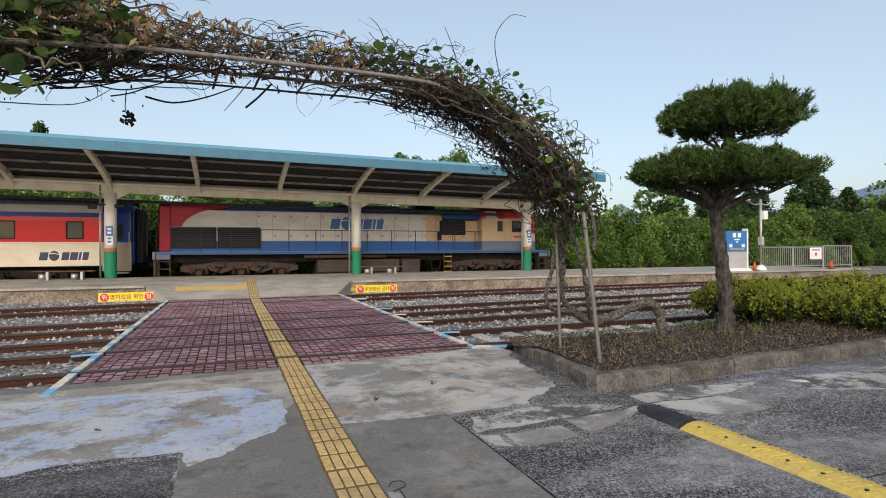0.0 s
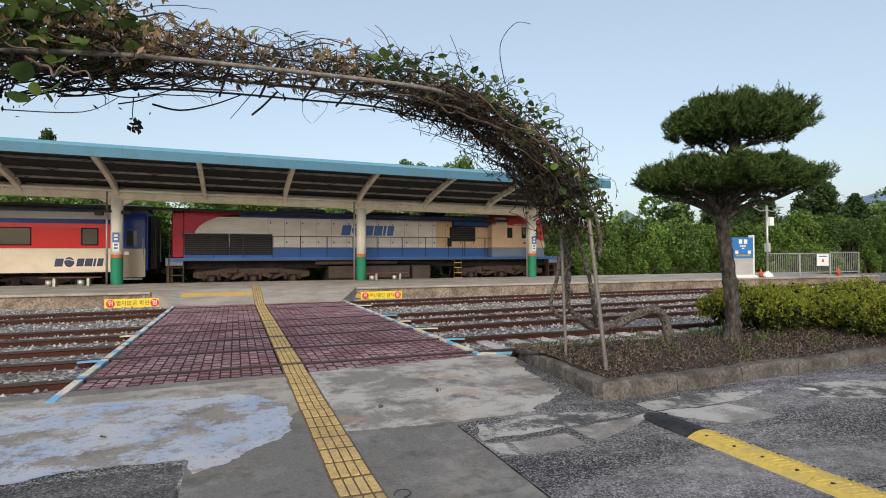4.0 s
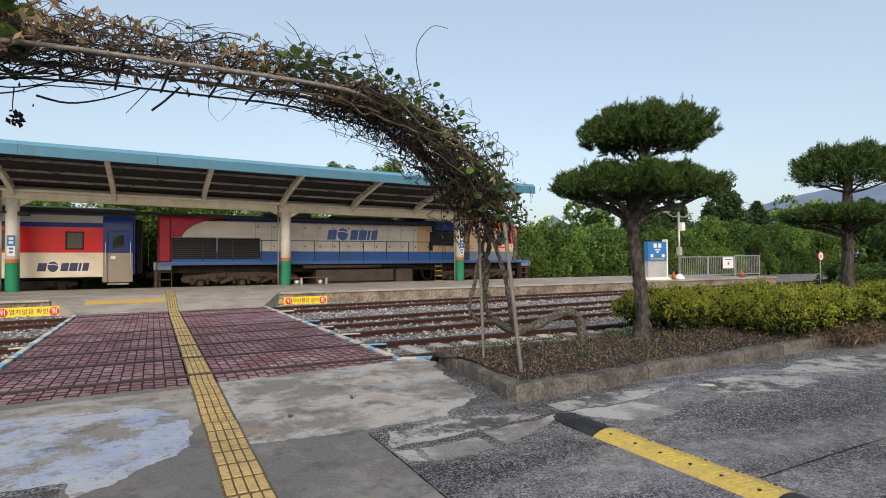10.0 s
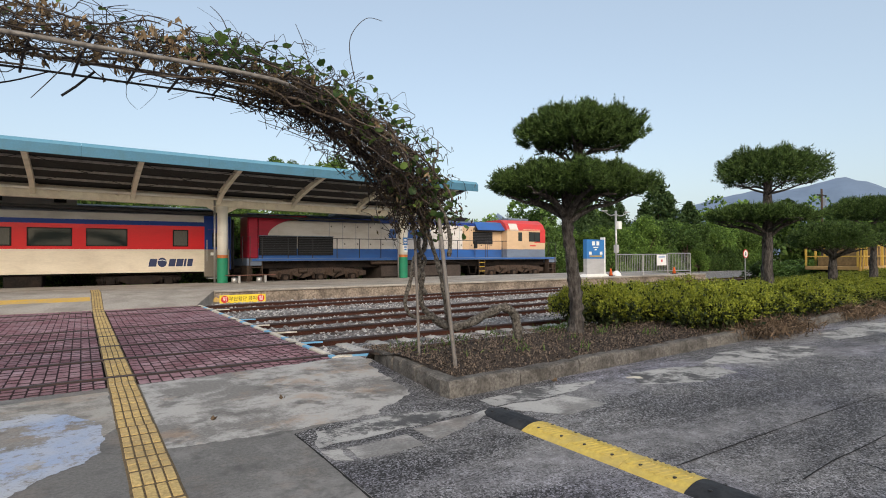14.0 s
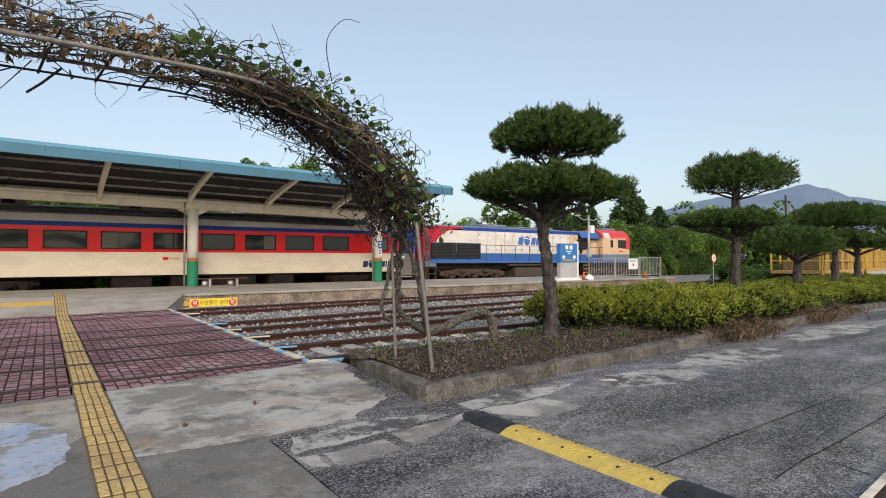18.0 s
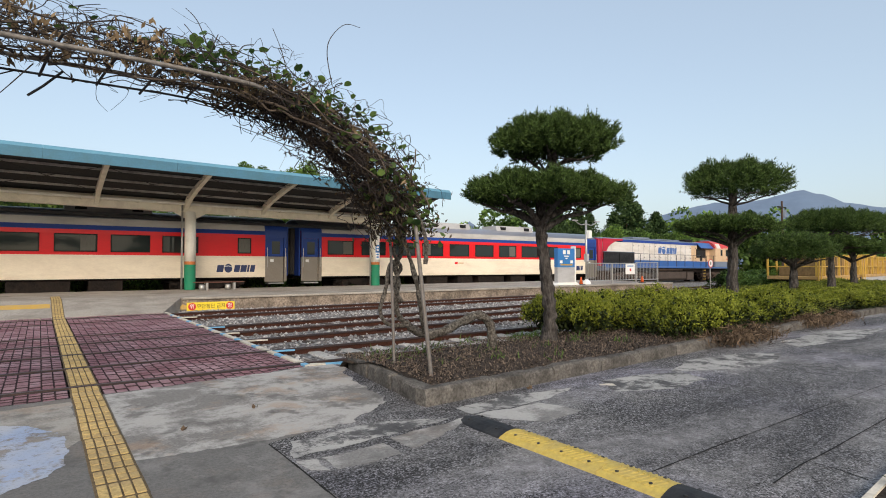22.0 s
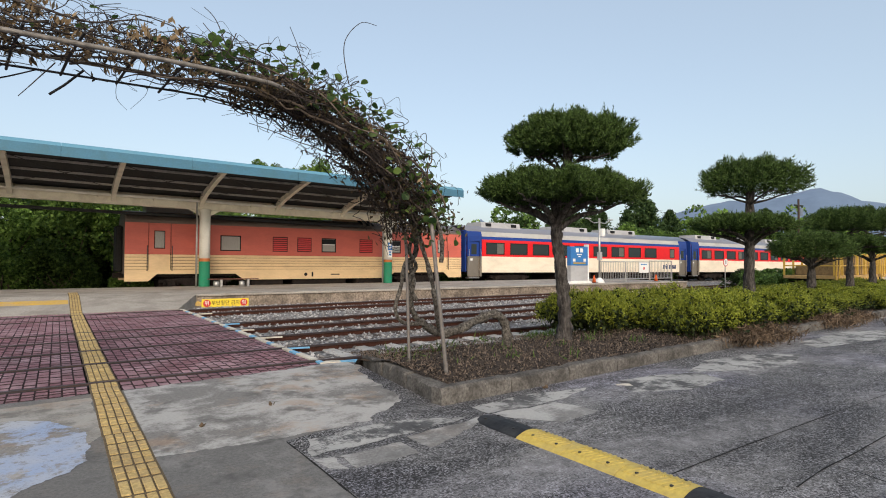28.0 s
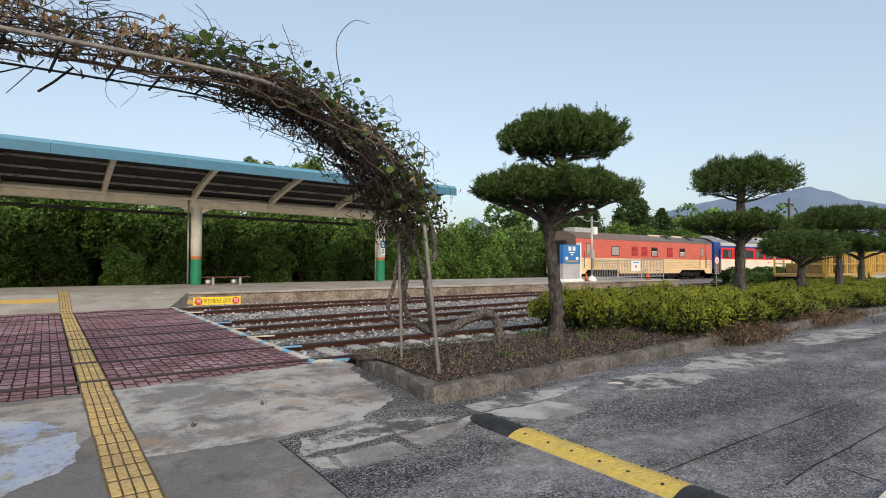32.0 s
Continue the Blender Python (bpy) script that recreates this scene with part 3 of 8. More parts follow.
tile_me = tactile_mesh(1, 4)
tile_far = tactile_mesh(2, 4)
stops = [1.05] + [line_at(r, 0.72) for r in RAILS] + [19.0]
for j, (a, b) in enumerate(zip(stops, stops[1:])):
    a, b = a + (0.075 if j else 0), b - 0.075
    n = max(1, round((b - a) / 0.30))
    for i in range(n):
        y = a + (i + 0.5) * (b - a) / n
        p = part("tactile_tile", tile_me if y < 4.3 else tile_far, M_YEL, strip)
        p.location = (0.72 + rng.uniform(-0.004, 0.004), y, rng.uniform(-0.002, 0.002))
        p.rotation_euler = (0, 0, rng.uniform(-0.012, 0.012))
        p.scale = (1, (b - a) / n / 0.298, 1)
y = 19.15
while y < 23.9:
    p = part("tactile_tile", tile_me, M_YEL, strip)
    up = max(0.0, min(1.0, (y - 19.0) / 2.75))
    p.location = (0.72, y, PZ * up + 0.006)
    p.rotation_euler = (math.atan2(PZ, 2.75) if up < 1 else 0, 0, 0)
    y += 0.30
rz = lambda y: PZ * (y - 19.0) / 2.75 + 0.004
yl = single("yellow_platform_line", Geo().add([(-1.70, 20.38, rz(20.38)), (0.55, 20.38, rz(20.38)), (0.55, 21.05, rz(21.05)), (-1.70, 21.05, rz(21.05)), (-1.70, 20.38, rz(20.1)), (0.55, 20.38, rz(20.1))], [(0, 1, 2, 3), (0, 4, 5, 1)]), M_YELP, "worn yellow line painted across the platform ramp", "floor marking", kind="structure")

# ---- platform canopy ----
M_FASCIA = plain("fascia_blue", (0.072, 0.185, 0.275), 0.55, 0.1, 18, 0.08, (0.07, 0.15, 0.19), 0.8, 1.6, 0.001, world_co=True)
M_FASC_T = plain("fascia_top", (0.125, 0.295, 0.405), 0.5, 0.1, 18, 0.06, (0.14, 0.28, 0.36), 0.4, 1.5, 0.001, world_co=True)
M_CREAM = plain("cream_paint", (0.83, 0.77, 0.64), 0.55, 0, 25, 0.06, (0.42, 0.36, 0.27), 0.45, 2.0, 0.001, world_co=True)
M_PURLIN = plain("purlin_grey", (0.46, 0.44, 0.41), 0.6, 0.2, 20, 0.15, (0.10, 0.09, 0.08), 0.6, 2, 0.001, world_co=True)
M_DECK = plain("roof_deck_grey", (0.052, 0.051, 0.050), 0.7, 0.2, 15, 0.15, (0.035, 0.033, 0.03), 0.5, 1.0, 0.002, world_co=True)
M_GREEN = plain("pillar_green", (0.02, 0.22, 0.12), 0.5, 0, 25, 0.1, (0.05, 0.16, 0.10), 0.5, 3, 0.001, world_co=True)
M_ORANGE = plain("pillar_orange", (0.45, 0.15, 0.05), 0.55, 0, 25, 0.1)
M_PWHITE = plain("pillar_white", (0.85, 0.82, 0.74), 0.5, 0, 25, 0.05, (0.50, 0.45, 0.36), 0.35, 2.5, 0.001, world_co=True)
M_GALV = plain("galvanised_steel", (0.45, 0.45, 0.44), 0.45, 0.7, 30, 0.15, (0.25, 0.2, 0.16), 0.35, 4)
M_DARK = plain("dark_metal", (0.035, 0.035, 0.037), 0.6, 0.3, 30, 0.3)
M_SIGNB = plain("sign_blue", (0.035, 0.17, 0.44), 0.4, 0, 20, 0.05)
M_WHITE = plain("sign_white", (0.78, 0.78, 0.76), 0.4, 0, 20, 0.04, (0.55, 0.52, 0.48), 0.25, 3)
M_SIGNY = plain("sign_yellow", (0.78, 0.58, 0.03), 0.45, 0, 20, 0.06, (0.5, 0.38, 0.1), 0.3, 4)
M_SIGNR = plain("sign_red", (0.52, 0.03, 0.03), 0.45, 0, 20, 0.06)
M_BLACK = plain("black_paint", (0.02, 0.02, 0.022), 0.5, 0, 20, 0.1)

CY0, CY1 = 22.6, 27.3              # fascia line, pillar line
CX0, CX1 = -24.0, 16.85
FT, FB, BT, BB = 5.36, 4.88, 4.22, 3.86   # heights of fascia and main beam
can = thing("platform_canopy", "long butterfly platform canopy with pale blue fascia and cream beams", "canopy", at=pose(0, 0, 0))
drop = lambda x: 0.06 - 0.0145 * x    # the roof falls slightly along the platform


def skew_box(x0, y0, z0, x1, y1, z1):
    return Geo().add([(x, y, z + drop(x)) for z in (z0, z1) for x, y in ((x0, y0), (x1, y0), (x1, y1), (x0, y1))],
                     [(3, 2, 1, 0), (4, 5, 6, 7), (0, 1, 5, 4), (1, 2, 6, 5), (2, 3, 7, 6), (3, 0, 4, 7)])


x = CX0
while x < CX1:
    e = min(x + 4.05, CX1)
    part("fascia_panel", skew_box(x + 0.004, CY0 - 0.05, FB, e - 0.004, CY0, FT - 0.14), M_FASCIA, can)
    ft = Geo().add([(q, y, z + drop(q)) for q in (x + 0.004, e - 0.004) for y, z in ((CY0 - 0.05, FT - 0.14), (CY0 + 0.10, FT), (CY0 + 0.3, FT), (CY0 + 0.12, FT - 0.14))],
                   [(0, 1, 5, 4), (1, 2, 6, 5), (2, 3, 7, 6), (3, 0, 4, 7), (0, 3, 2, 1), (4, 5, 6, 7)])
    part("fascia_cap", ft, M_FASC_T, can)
    x = e
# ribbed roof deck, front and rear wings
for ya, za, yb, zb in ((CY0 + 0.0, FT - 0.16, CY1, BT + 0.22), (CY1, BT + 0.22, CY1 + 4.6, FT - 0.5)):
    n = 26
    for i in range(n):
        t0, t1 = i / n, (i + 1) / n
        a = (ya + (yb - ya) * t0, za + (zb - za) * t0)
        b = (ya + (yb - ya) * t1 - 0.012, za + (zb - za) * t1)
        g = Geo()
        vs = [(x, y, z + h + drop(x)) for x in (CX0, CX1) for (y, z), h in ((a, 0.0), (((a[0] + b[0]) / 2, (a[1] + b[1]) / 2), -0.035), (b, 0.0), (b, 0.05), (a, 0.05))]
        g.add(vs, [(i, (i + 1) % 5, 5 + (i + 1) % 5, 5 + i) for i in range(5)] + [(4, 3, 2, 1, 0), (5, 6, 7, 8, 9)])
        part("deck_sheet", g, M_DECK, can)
# purlins along the roof
for t in (0.28, 0.55, 0.8):
    y, z = CY0 + (CY1 - CY0) * t, FT - 0.16 + (BT + 0.22 - FT + 0.16) * t
    part("purlin", skew_box(CX0, y - 0.04, z - 0.11, CX1 - 0.1, y + 0.04, z - 0.03), M_PURLIN, can)
    y2 = CY1 + (y - CY0) * 0.9
    part("purlin", skew_box(CX0, y2 - 0.05, BT + 0.12 + 0.2 * t, CX1 - 0.1, y2 + 0.05, BT + 0.22 + 0.2 * t), M_CREAM, can)
# main beam with flanges, conduit pipe on its face
part("main_beam", skew_box(CX0, CY1 - 0.10, BB, CX1 - 1.3, CY1 + 0.10, BT), M_CREAM, can)
part("beam_flange", skew_box(CX0, CY1 - 0.17, BB - 0.025, CX1 - 1.3, CY1 + 0.17, BB), M_CREAM, can)
part("beam_flange", skew_box(CX0, CY1 - 0.17, BT, CX1 - 1.3, CY1 + 0.17, BT + 0.025), M_CREAM, can)
part("gutter_pipe", Geo().tube([(x, CY1 - 0.27, BT - 0.02 + drop(x)) for x in (CX0, 0, CX1 - 1.6)], 0.065, 10), M_PWHITE, can, smooth=True)
xs = CX0 + 1.0
while xs < CX1 - 2:
    part("pipe_clip", B(xs - 0.02, CY1 - 0.33, BT - 0.13 + drop(xs), xs + 0.02, CY1 - 0.1, BT + 0.01 + drop(xs)), M_CREAM, can)
    xs += 2.05
part("cable_tray", skew_box(CX0, CY1 + 1.1, BB - 0.32, CX1 - 2.5, CY1 + 1.35, BB - 0.2), M_DARK, can)
# curved arms
PILLARS = (-14.9, -4.72, 5.77, 15.2)
arm_x = [-4.72 + 3.43 * i for i in range(-5, 7)]
for x in arm_x:
    if x > CX1 - 0.4:
        continue
    for sgn in (1, -1):
        g = Geo()
        pts = []
        for i in range(9):
            t = i / 8
            y = CY1 - sgn * (CY1 - CY0 - 0.12) * t * (1 if sgn > 0 else 0.92)
            z = BB + 0.04 + (FB + 0.02 - BB) * (t ** 0.62) * (1 if sgn > 0 else 0.9)
            d = 0.32 - 0.10 * t
            pts.append((y, z, d))
        vs = [(xx, y, z + o * d + drop(x)) for xx in (x - 0.085, x + 0.085) for o in (0, 1) for y, z, d in pts]
        n = len(pts)
        fs = []
        for i in range(n - 1):
            fs += [(i, i + 1, n + i + 1, n + i), (2 * n + i, 3 * n + i, 3 * n + i + 1, 2 * n + i + 1), (i, 2 * n + i, 2 * n + i + 1, i + 1), (n + i, n + i + 1, 3 * n + i + 1, 3 * n + i)]
        fs += [(0, n, 3 * n, 2 * n), (n - 1, 3 * n - 1, 4 * n - 1, 2 * n - 1)]
        g.add(vs, fs)
        part("arm", g, M_CREAM, can)
# thin tie rods crossing under the deck
for i in range(len(arm_x) - 1):
    xa, xb = arm_x[i], arm_x[i + 1]
    if xb < CX1 - 0.4:
        za, zb = FT - 0.42, BT + 0.02
        part("tie_rod", Geo().tube([(xa, CY0 + 0.7, za + drop(xa)), (xb, CY1 - 0.8, zb + 0.12 + drop(xb))], 0.012, 5), M_DARK, can)
        part("tie_rod", Geo().tube([(xb, CY0 + 0.7, za + drop(xb)), (xa, CY1 - 0.8, zb + 0.12 + drop(xa))], 0.012, 5), M_DARK, can)
for x in PILLARS:
    def ring(z0, z1, r, n=24):
        return Geo().tube([(x, CY1, z0), (x, CY1, z1)], r, n)
    p = part("pillar", ring(1.62, BB + drop(x) + 0.02, 0.235), M_PWHITE, can, "round cream pillar", True)
    part("band", ring(1.48, 1.622, 0.237), M_ORANGE, p, "orange band")
    part("base_band", ring(PZ, 1.482, 0.238), M_GREEN, p, "green painted lower third")
    part("bracket", Geo().prism([(x - 0.235, BB + drop(x)), (x - 0.75, BB + drop(x)), (x - 0.235, BB - 0.28 + drop(x))], CY1 - 0.03, CY1 + 0.03, "y"), M_CREAM, p)
    part("bracket", Geo().prism([(x + 0.235, BB + drop(x)), (x + 0.235, BB - 0.28 + drop(x)), (x + 0.75, BB + drop(x))], CY1 - 0.03, CY1 + 0.03, "y"), M_CREAM, p)
    part("drain_pipe", Geo().tube([(x - 0.36, CY1 - 0.1, PZ), (x - 0.36, CY1 - 0.1, BT - 0.05 + drop(x))], 0.042, 8), M_GALV, can, "thin metal drain pipe", True)

# ---- planting bed ----
M_BARK = plain("pine_bark", (0.088, 0.080, 0.075), 0.95, 0, 26, 0.65, (0.018, 0.015, 0.013), 0.95, 11, 0.05, stretch=(1, 1, 0.35))
M_BARK2 = plain("tree_bark", (0.11, 0.085, 0.06), 0.95, 0, 12, 0.5, bump=0.02)
M_NEEDLE = leafy("pine_needles", (0.005, 0.013, 0.005), (0.105, 0.172, 0.047), 0.5, 0.06, 9.0)
M_HEDGE = leafy("hedge_leaves", (0.034, 0.060, 0.009), (0.30, 0.332, 0.043), 0.5, 0.05, 3.0, leafwise=0.38)
# inner hedge leaves: shade between the knobs painted as near-black green
M_HEDGE_SHADE = leafy("hedge_inner_shade", (0.006, 0.011, 0.004), (0.03, 0.042, 0.012), 0.6, 0.0)
M_LEAF_A = leafy("wood_leaves_dark", (0.007, 0.020, 0.007), (0.12, 0.20, 0.052), 0.55, 0.2, 0.7, treewise=0.5)
M_LEAF_B = leafy("wood_leaves_light", (0.014, 0.042, 0.010), (0.18, 0.285, 0.062), 0.55, 0.25, 0.7, treewise=0.5)
M_CONIF = leafy("conifer_needles", (0.014, 0.036, 0.014), (0.078, 0.125, 0.045), 0.6, 0.15)
M_VLEAF = leafy("vine_leaf", (0.022, 0.056, 0.020), (0.165, 0.25, 0.058), 0.45, 0.45, 6.0, 0.3)
M_VDEAD = leafy("dead_vine_leaf", (0.11, 0.075, 0.042), (0.33, 0.245, 0.15), 0.8, 0.2)
M_VBARK = plain("lichen_bark", (0.125, 0.115, 0.102), 0.95, 0, 34, 0.9, (0.026, 0.022, 0.019), 0.95, 22, 0.03)
M_VSTEM = plain("vine_bark", (0.135, 0.108, 0.088), 0.92, 0, 30, 0.5, (0.05, 0.04, 0.033), 0.7, 9, 0.006)
M_VTWIG = plain("vine_twig", (0.056, 0.047, 0.043), 0.9, 0, 30, 0.6, (0.035, 0.027, 0.023), 0.6, 6, 0.0)
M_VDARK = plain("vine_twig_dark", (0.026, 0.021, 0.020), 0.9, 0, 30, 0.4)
M_HOOP = plain("old_hoop_pipe", (0.21, 0.195, 0.18), 0.7, 0.3, 25, 0.35, (0.06, 0.05, 0.042), 0.6, 5)
M_PIPE = plain("weathered_pipe", (0.21, 0.195, 0.185), 0.6, 0.4, 25, 0.2, (0.14, 0.11, 0.09), 0.5, 4)
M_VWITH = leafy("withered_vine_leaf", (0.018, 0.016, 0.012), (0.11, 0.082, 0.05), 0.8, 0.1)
M_GRASS = leafy("weed_green", (0.035, 0.075, 0.016), (0.13, 0.20, 0.05), 0.55, 0.3)
M_LITTER = leafy("leaf_litter", (0.010, 0.008, 0.006), (0.205, 0.160, 0.128), 0.9, 0.0, leafwise=0.95)
M_STRAW = leafy("dry_litter", (0.022, 0.016, 0.012), (0.21, 0.152, 0.105), 0.9, 0.0)
npr = np.random.RandomState(11)


def sheet_cloud(centers, size, aspect=0.55, flat=0.0, up=None, tri=False, sharp=True):
    """Small leaves at given places: bent diamonds (or slim triangles), facing at random; flat > 0 lays them level."""
    n = len(centers)
    d = npr.normal(size=(n, 3))
    if up is not None:
        d = d * 0.6 + up
    d /= np.linalg.norm(d, axis=1)[:, None] + 1e-9
    e = npr.normal(size=(n, 3))
    e[:, 2] *= (1 - flat)
    e -= d * (e * d).sum(1)[:, None]
    e /= np.linalg.norm(e, axis=1)[:, None] + 1e-9
    s = (size * npr.uniform(0.65, 1.35, n))[:, None]
    if tri:
        v = np.stack([centers - e * s * aspect * 0.5, centers + e * s * aspect * 0.5, centers + d * s], 1)
        f = np.arange(3 * n).reshape(n, 3)
    else:
        v = np.stack([centers - d * s * 0.5, centers + e * s * aspect * 0.5 + d * s * 0.05, centers + d * s * 0.5, centers - e * s * aspect * 0.5 + d * s * 0.05], 1)
        f = np.arange(4 * n).reshape(n, 4)
    return v.reshape(-1, 3), f


def quick_mesh(name, clouds, mats):
    vs, fs, mi, k = [], [], [], 0
    for (v, f), m in clouds:
        vs.append(v)
        fs += (f + k).tolist()
        mi += [m] * len(f)
        k += len(v)
    return mesh_of(name, np.concatenate(vs).tolist(), fs, mats, mi)


def kerb_run(pts, label_parent):
    prof = [(0.0, -0.15), (0.0, 0.05), (0.0, 0.115), (0.004, 0.15), (0.028, 0.172), (0.085, 0.176), (0.15, 0.172), (0.17, 0.15), (0.17, -0.15)]
    for q, ((xa, ya), (xb, yb)) in enumerate(zip(pts, pts[1:])):
        L = math.hypot(xb - xa, yb - ya)
        n, m, lift = len(prof), 15, rng.uniform(-0.014, 0.008)
        g, vs = Geo(), []
        for i in range(m):
            u = i / (m - 1)
            end = 0.012 if i in (0, m - 1) else 0.0
            for a, b in prof:
                w = 0.013 if b > 0.1 else 0.006
                k = Vector((xa * 3 + u * L * 9, a * 30, b * 30 + q))
                chip = 0.030 * max(0.0, noise.noise(Vector((xa + u * L * 5, ya * 7, 3.1))) - 0.22) if 0.1 < b and a < 0.06 else 0.0
                vs.append((0.009 + u * (L - 0.018), a + w * noise.noise(k) + end + chip * 1.5, b + (lift if b > 0 else 0) + w * noise.noise(k + Vector((5, 5, 5))) - (end if b > 0.1 else 0) - chip))
        fs = [(i * n + j, i * n + (j + 1) % n, (i + 1) * n + (j + 1) % n, (i + 1) * n + j) for i in range(m - 1) for j in range(n)]
        fs += [tuple(range(n)), tuple(range((m - 1) * n, m * n))]
        o = part("kerbstone", g.add(vs, fs), M_KERB, label_parent)
        o.matrix_local = Matrix.Translation((xa, ya, 0)) @ Matrix.Rotation(math.atan2(yb - ya, xb - xa), 4, "Z")


kerb = thing("planting_kerb", "row of weathered brown kerbstones round the planting bed", "kerb", kind="structure")
xs = [KX + 1.02 * i for i in range(0, 30)]
kerb_run([(x, kerb_y(x)) for x in xs], kerb)
kerb_run([(3.72, 6.55), (3.60, 5.75), (KX + 0.0, KY + 0.02)], kerb)
kerb_run([(4.05, 7.62), (3.88, 7.45), (3.72, 6.57)], kerb)
# soil, slightly mounded
g = Geo()
nx, ny = 70, 10
bx = lambda i: 3.62 + (i / nx) ** 1.4 * 46
by = lambda i, j: (kerb_y(bx(i)) + 0.12) + ((7.55 + max(0, bx(i) - 5) * 0.14) - (kerb_y(bx(i)) + 0.12)) * j / ny
vs = [(bx(i) + (0.25 * j / ny if i == 0 else 0), by(i, j), 0.10 + 0.10 * math.sin(math.pi * min(1, j / ny * 1.2)) + 0.03 * noise.noise(Vector((bx(i) * 2.1, by(i, j) * 2.1, 0))) - (0.22 if j == ny else 0)) for i in range(nx + 1) for j in range(ny + 1)]
fs = [(i * (ny + 1) + j, (i + 1) * (ny + 1) + j, (i + 1) * (ny + 1) + j + 1, i * (ny + 1) + j + 1) for i in range(nx) for j in range(ny)]
bedsoil = single("planting_soil", Geo().add(vs, fs), M_SOIL, "dry brown soil of the planting bed", "soil", kind="structure", smooth=True)
# litter and weeds on the soil
c = []
for _ in range(17000):
    x = 3.70 + 7.55 * npr.uniform() ** 1.2
    y = npr.uniform(kerb_y(x) + 0.16, 7.5)
    c.append((x, y, 0.135 + 0.075 * math.sin(math.pi * (y - kerb_y(x)) / 2.9) + npr.uniform(0, 0.02)))
lit = sheet_cloud(np.array(c), 0.034, 0.35, 0.6)
single("soil_litter", quick_mesh("soil_litter", [(lit, 0)], [M_LITTER]), None, "dry leaves and straw scattered on the bed", "litter", kind="stuff")
heap = []
for hx, hy, n in ((10.5, 5.38, 2600), (11.4, 5.5, 1300), (15.0, 5.8, 2200), (16.6, 5.95, 1500)):
    p = npr.normal(size=(n, 3)) * (0.42, 0.22, 0.05)
    heap.append(p * (1, 1, 1) + (hx, hy, 0.13) + np.stack([0 * p[:, 0], 0 * p[:, 0], 0.12 * np.exp(-(p[:, 0] / 0.4) ** 2 - (p[:, 1] / 0.2) ** 2)], 1))
heap = np.concatenate(heap)
heap[:, 2] = np.maximum(heap[:, 2], 0.03)
single("dry_cuttings", quick_mesh("dry_cuttings", [(sheet_cloud(heap, 0.17, 0.09, 0.7), 0)], [M_STRAW]), None, "heaps of dry brown hedge cuttings along the kerb", "cuttings", kind="stuff")
wc = []
for wx, wy, n, h in ((4.35, 7.0, 60, 1), (7.55, 7.2, 260, 1.5), (7.25, 7.25, 260, 1.3), (7.0, 7.3, 160, 1.1), (5.6, 6.3, 40, 0.8), (8.1, 5.9, 90, 1.3), (4.9, 6.9, 60, 0.8), (6.6, 6.2, 40, 0.8), (5.2, 7.1, 60, 1), (6.2, 5.6, 30, 0.7), (4.2, 6.4, 50, 0.7), (4.6, 5.9, 30, 0.6), (5.3, 5.8, 40, 0.7), (7.4, 6.3, 80, 1), (7.9, 6.6, 90, 1), (5.9, 7.2, 70, 0.9), (4.0, 6.9, 40, 0.7)):
    wc.append(npr.normal(size=(n // 3 + 6, 3)) * (0.13, 0.09, 0.03) + (wx, wy, 0.17))
single("weeds", quick_mesh("weeds", [(sheet_cloud(np.concatenate(wc), 0.11, 0.16, 0, np.array((0, 0, 1.1)), True), 0)], [M_GRASS]), None, "small green weeds scattered over the bed", "weeds", kind="stuff")


# ---- clipped pines ----
def shoot_cloud(cen, axis, length, needle, rings, k):
    """Bottle-brush shoots: rings of short needles along each shoot."""
    axis = axis + npr.normal(size=axis.shape) * 0.28
    axis /= np.linalg.norm(axis, axis=1)[:, None]
    ln = npr.uniform(0.6, 1.25, len(cen))[:, None] * length
    cs, us = [], []
    for r in range(rings):
        p = cen + axis * ln * (r / (rings - 1) - 0.35)
        for _ in range(k):
            cs.append(p + npr.normal(size=p.shape) * 0.006)
            us.append(axis * (0.75 + 0.5 * r / rings))
    return sheet_cloud(np.concatenate(cs), needle, 0.20, 0, np.concatenate(us), True)


def bark_tube(pts, rad, n=24):
    """A trunk with furrowed, knobbly bark."""
    g = Geo().tube(pts, rad, n)
    c = [p for p in pts for _ in range(n)]
    out = []
    for v, p in zip(g.v, c):
        v = Vector(v)
        d = v - p
        out.append(tuple(p + d * (1 + 0.34 * noise.noise(Vector((v.x * 24, v.y * 24, v.z * 7))) + 0.18 * noise.noise(Vector((v.x * 60, v.y * 60, v.z * 34))))))
    g.v = out
    return g


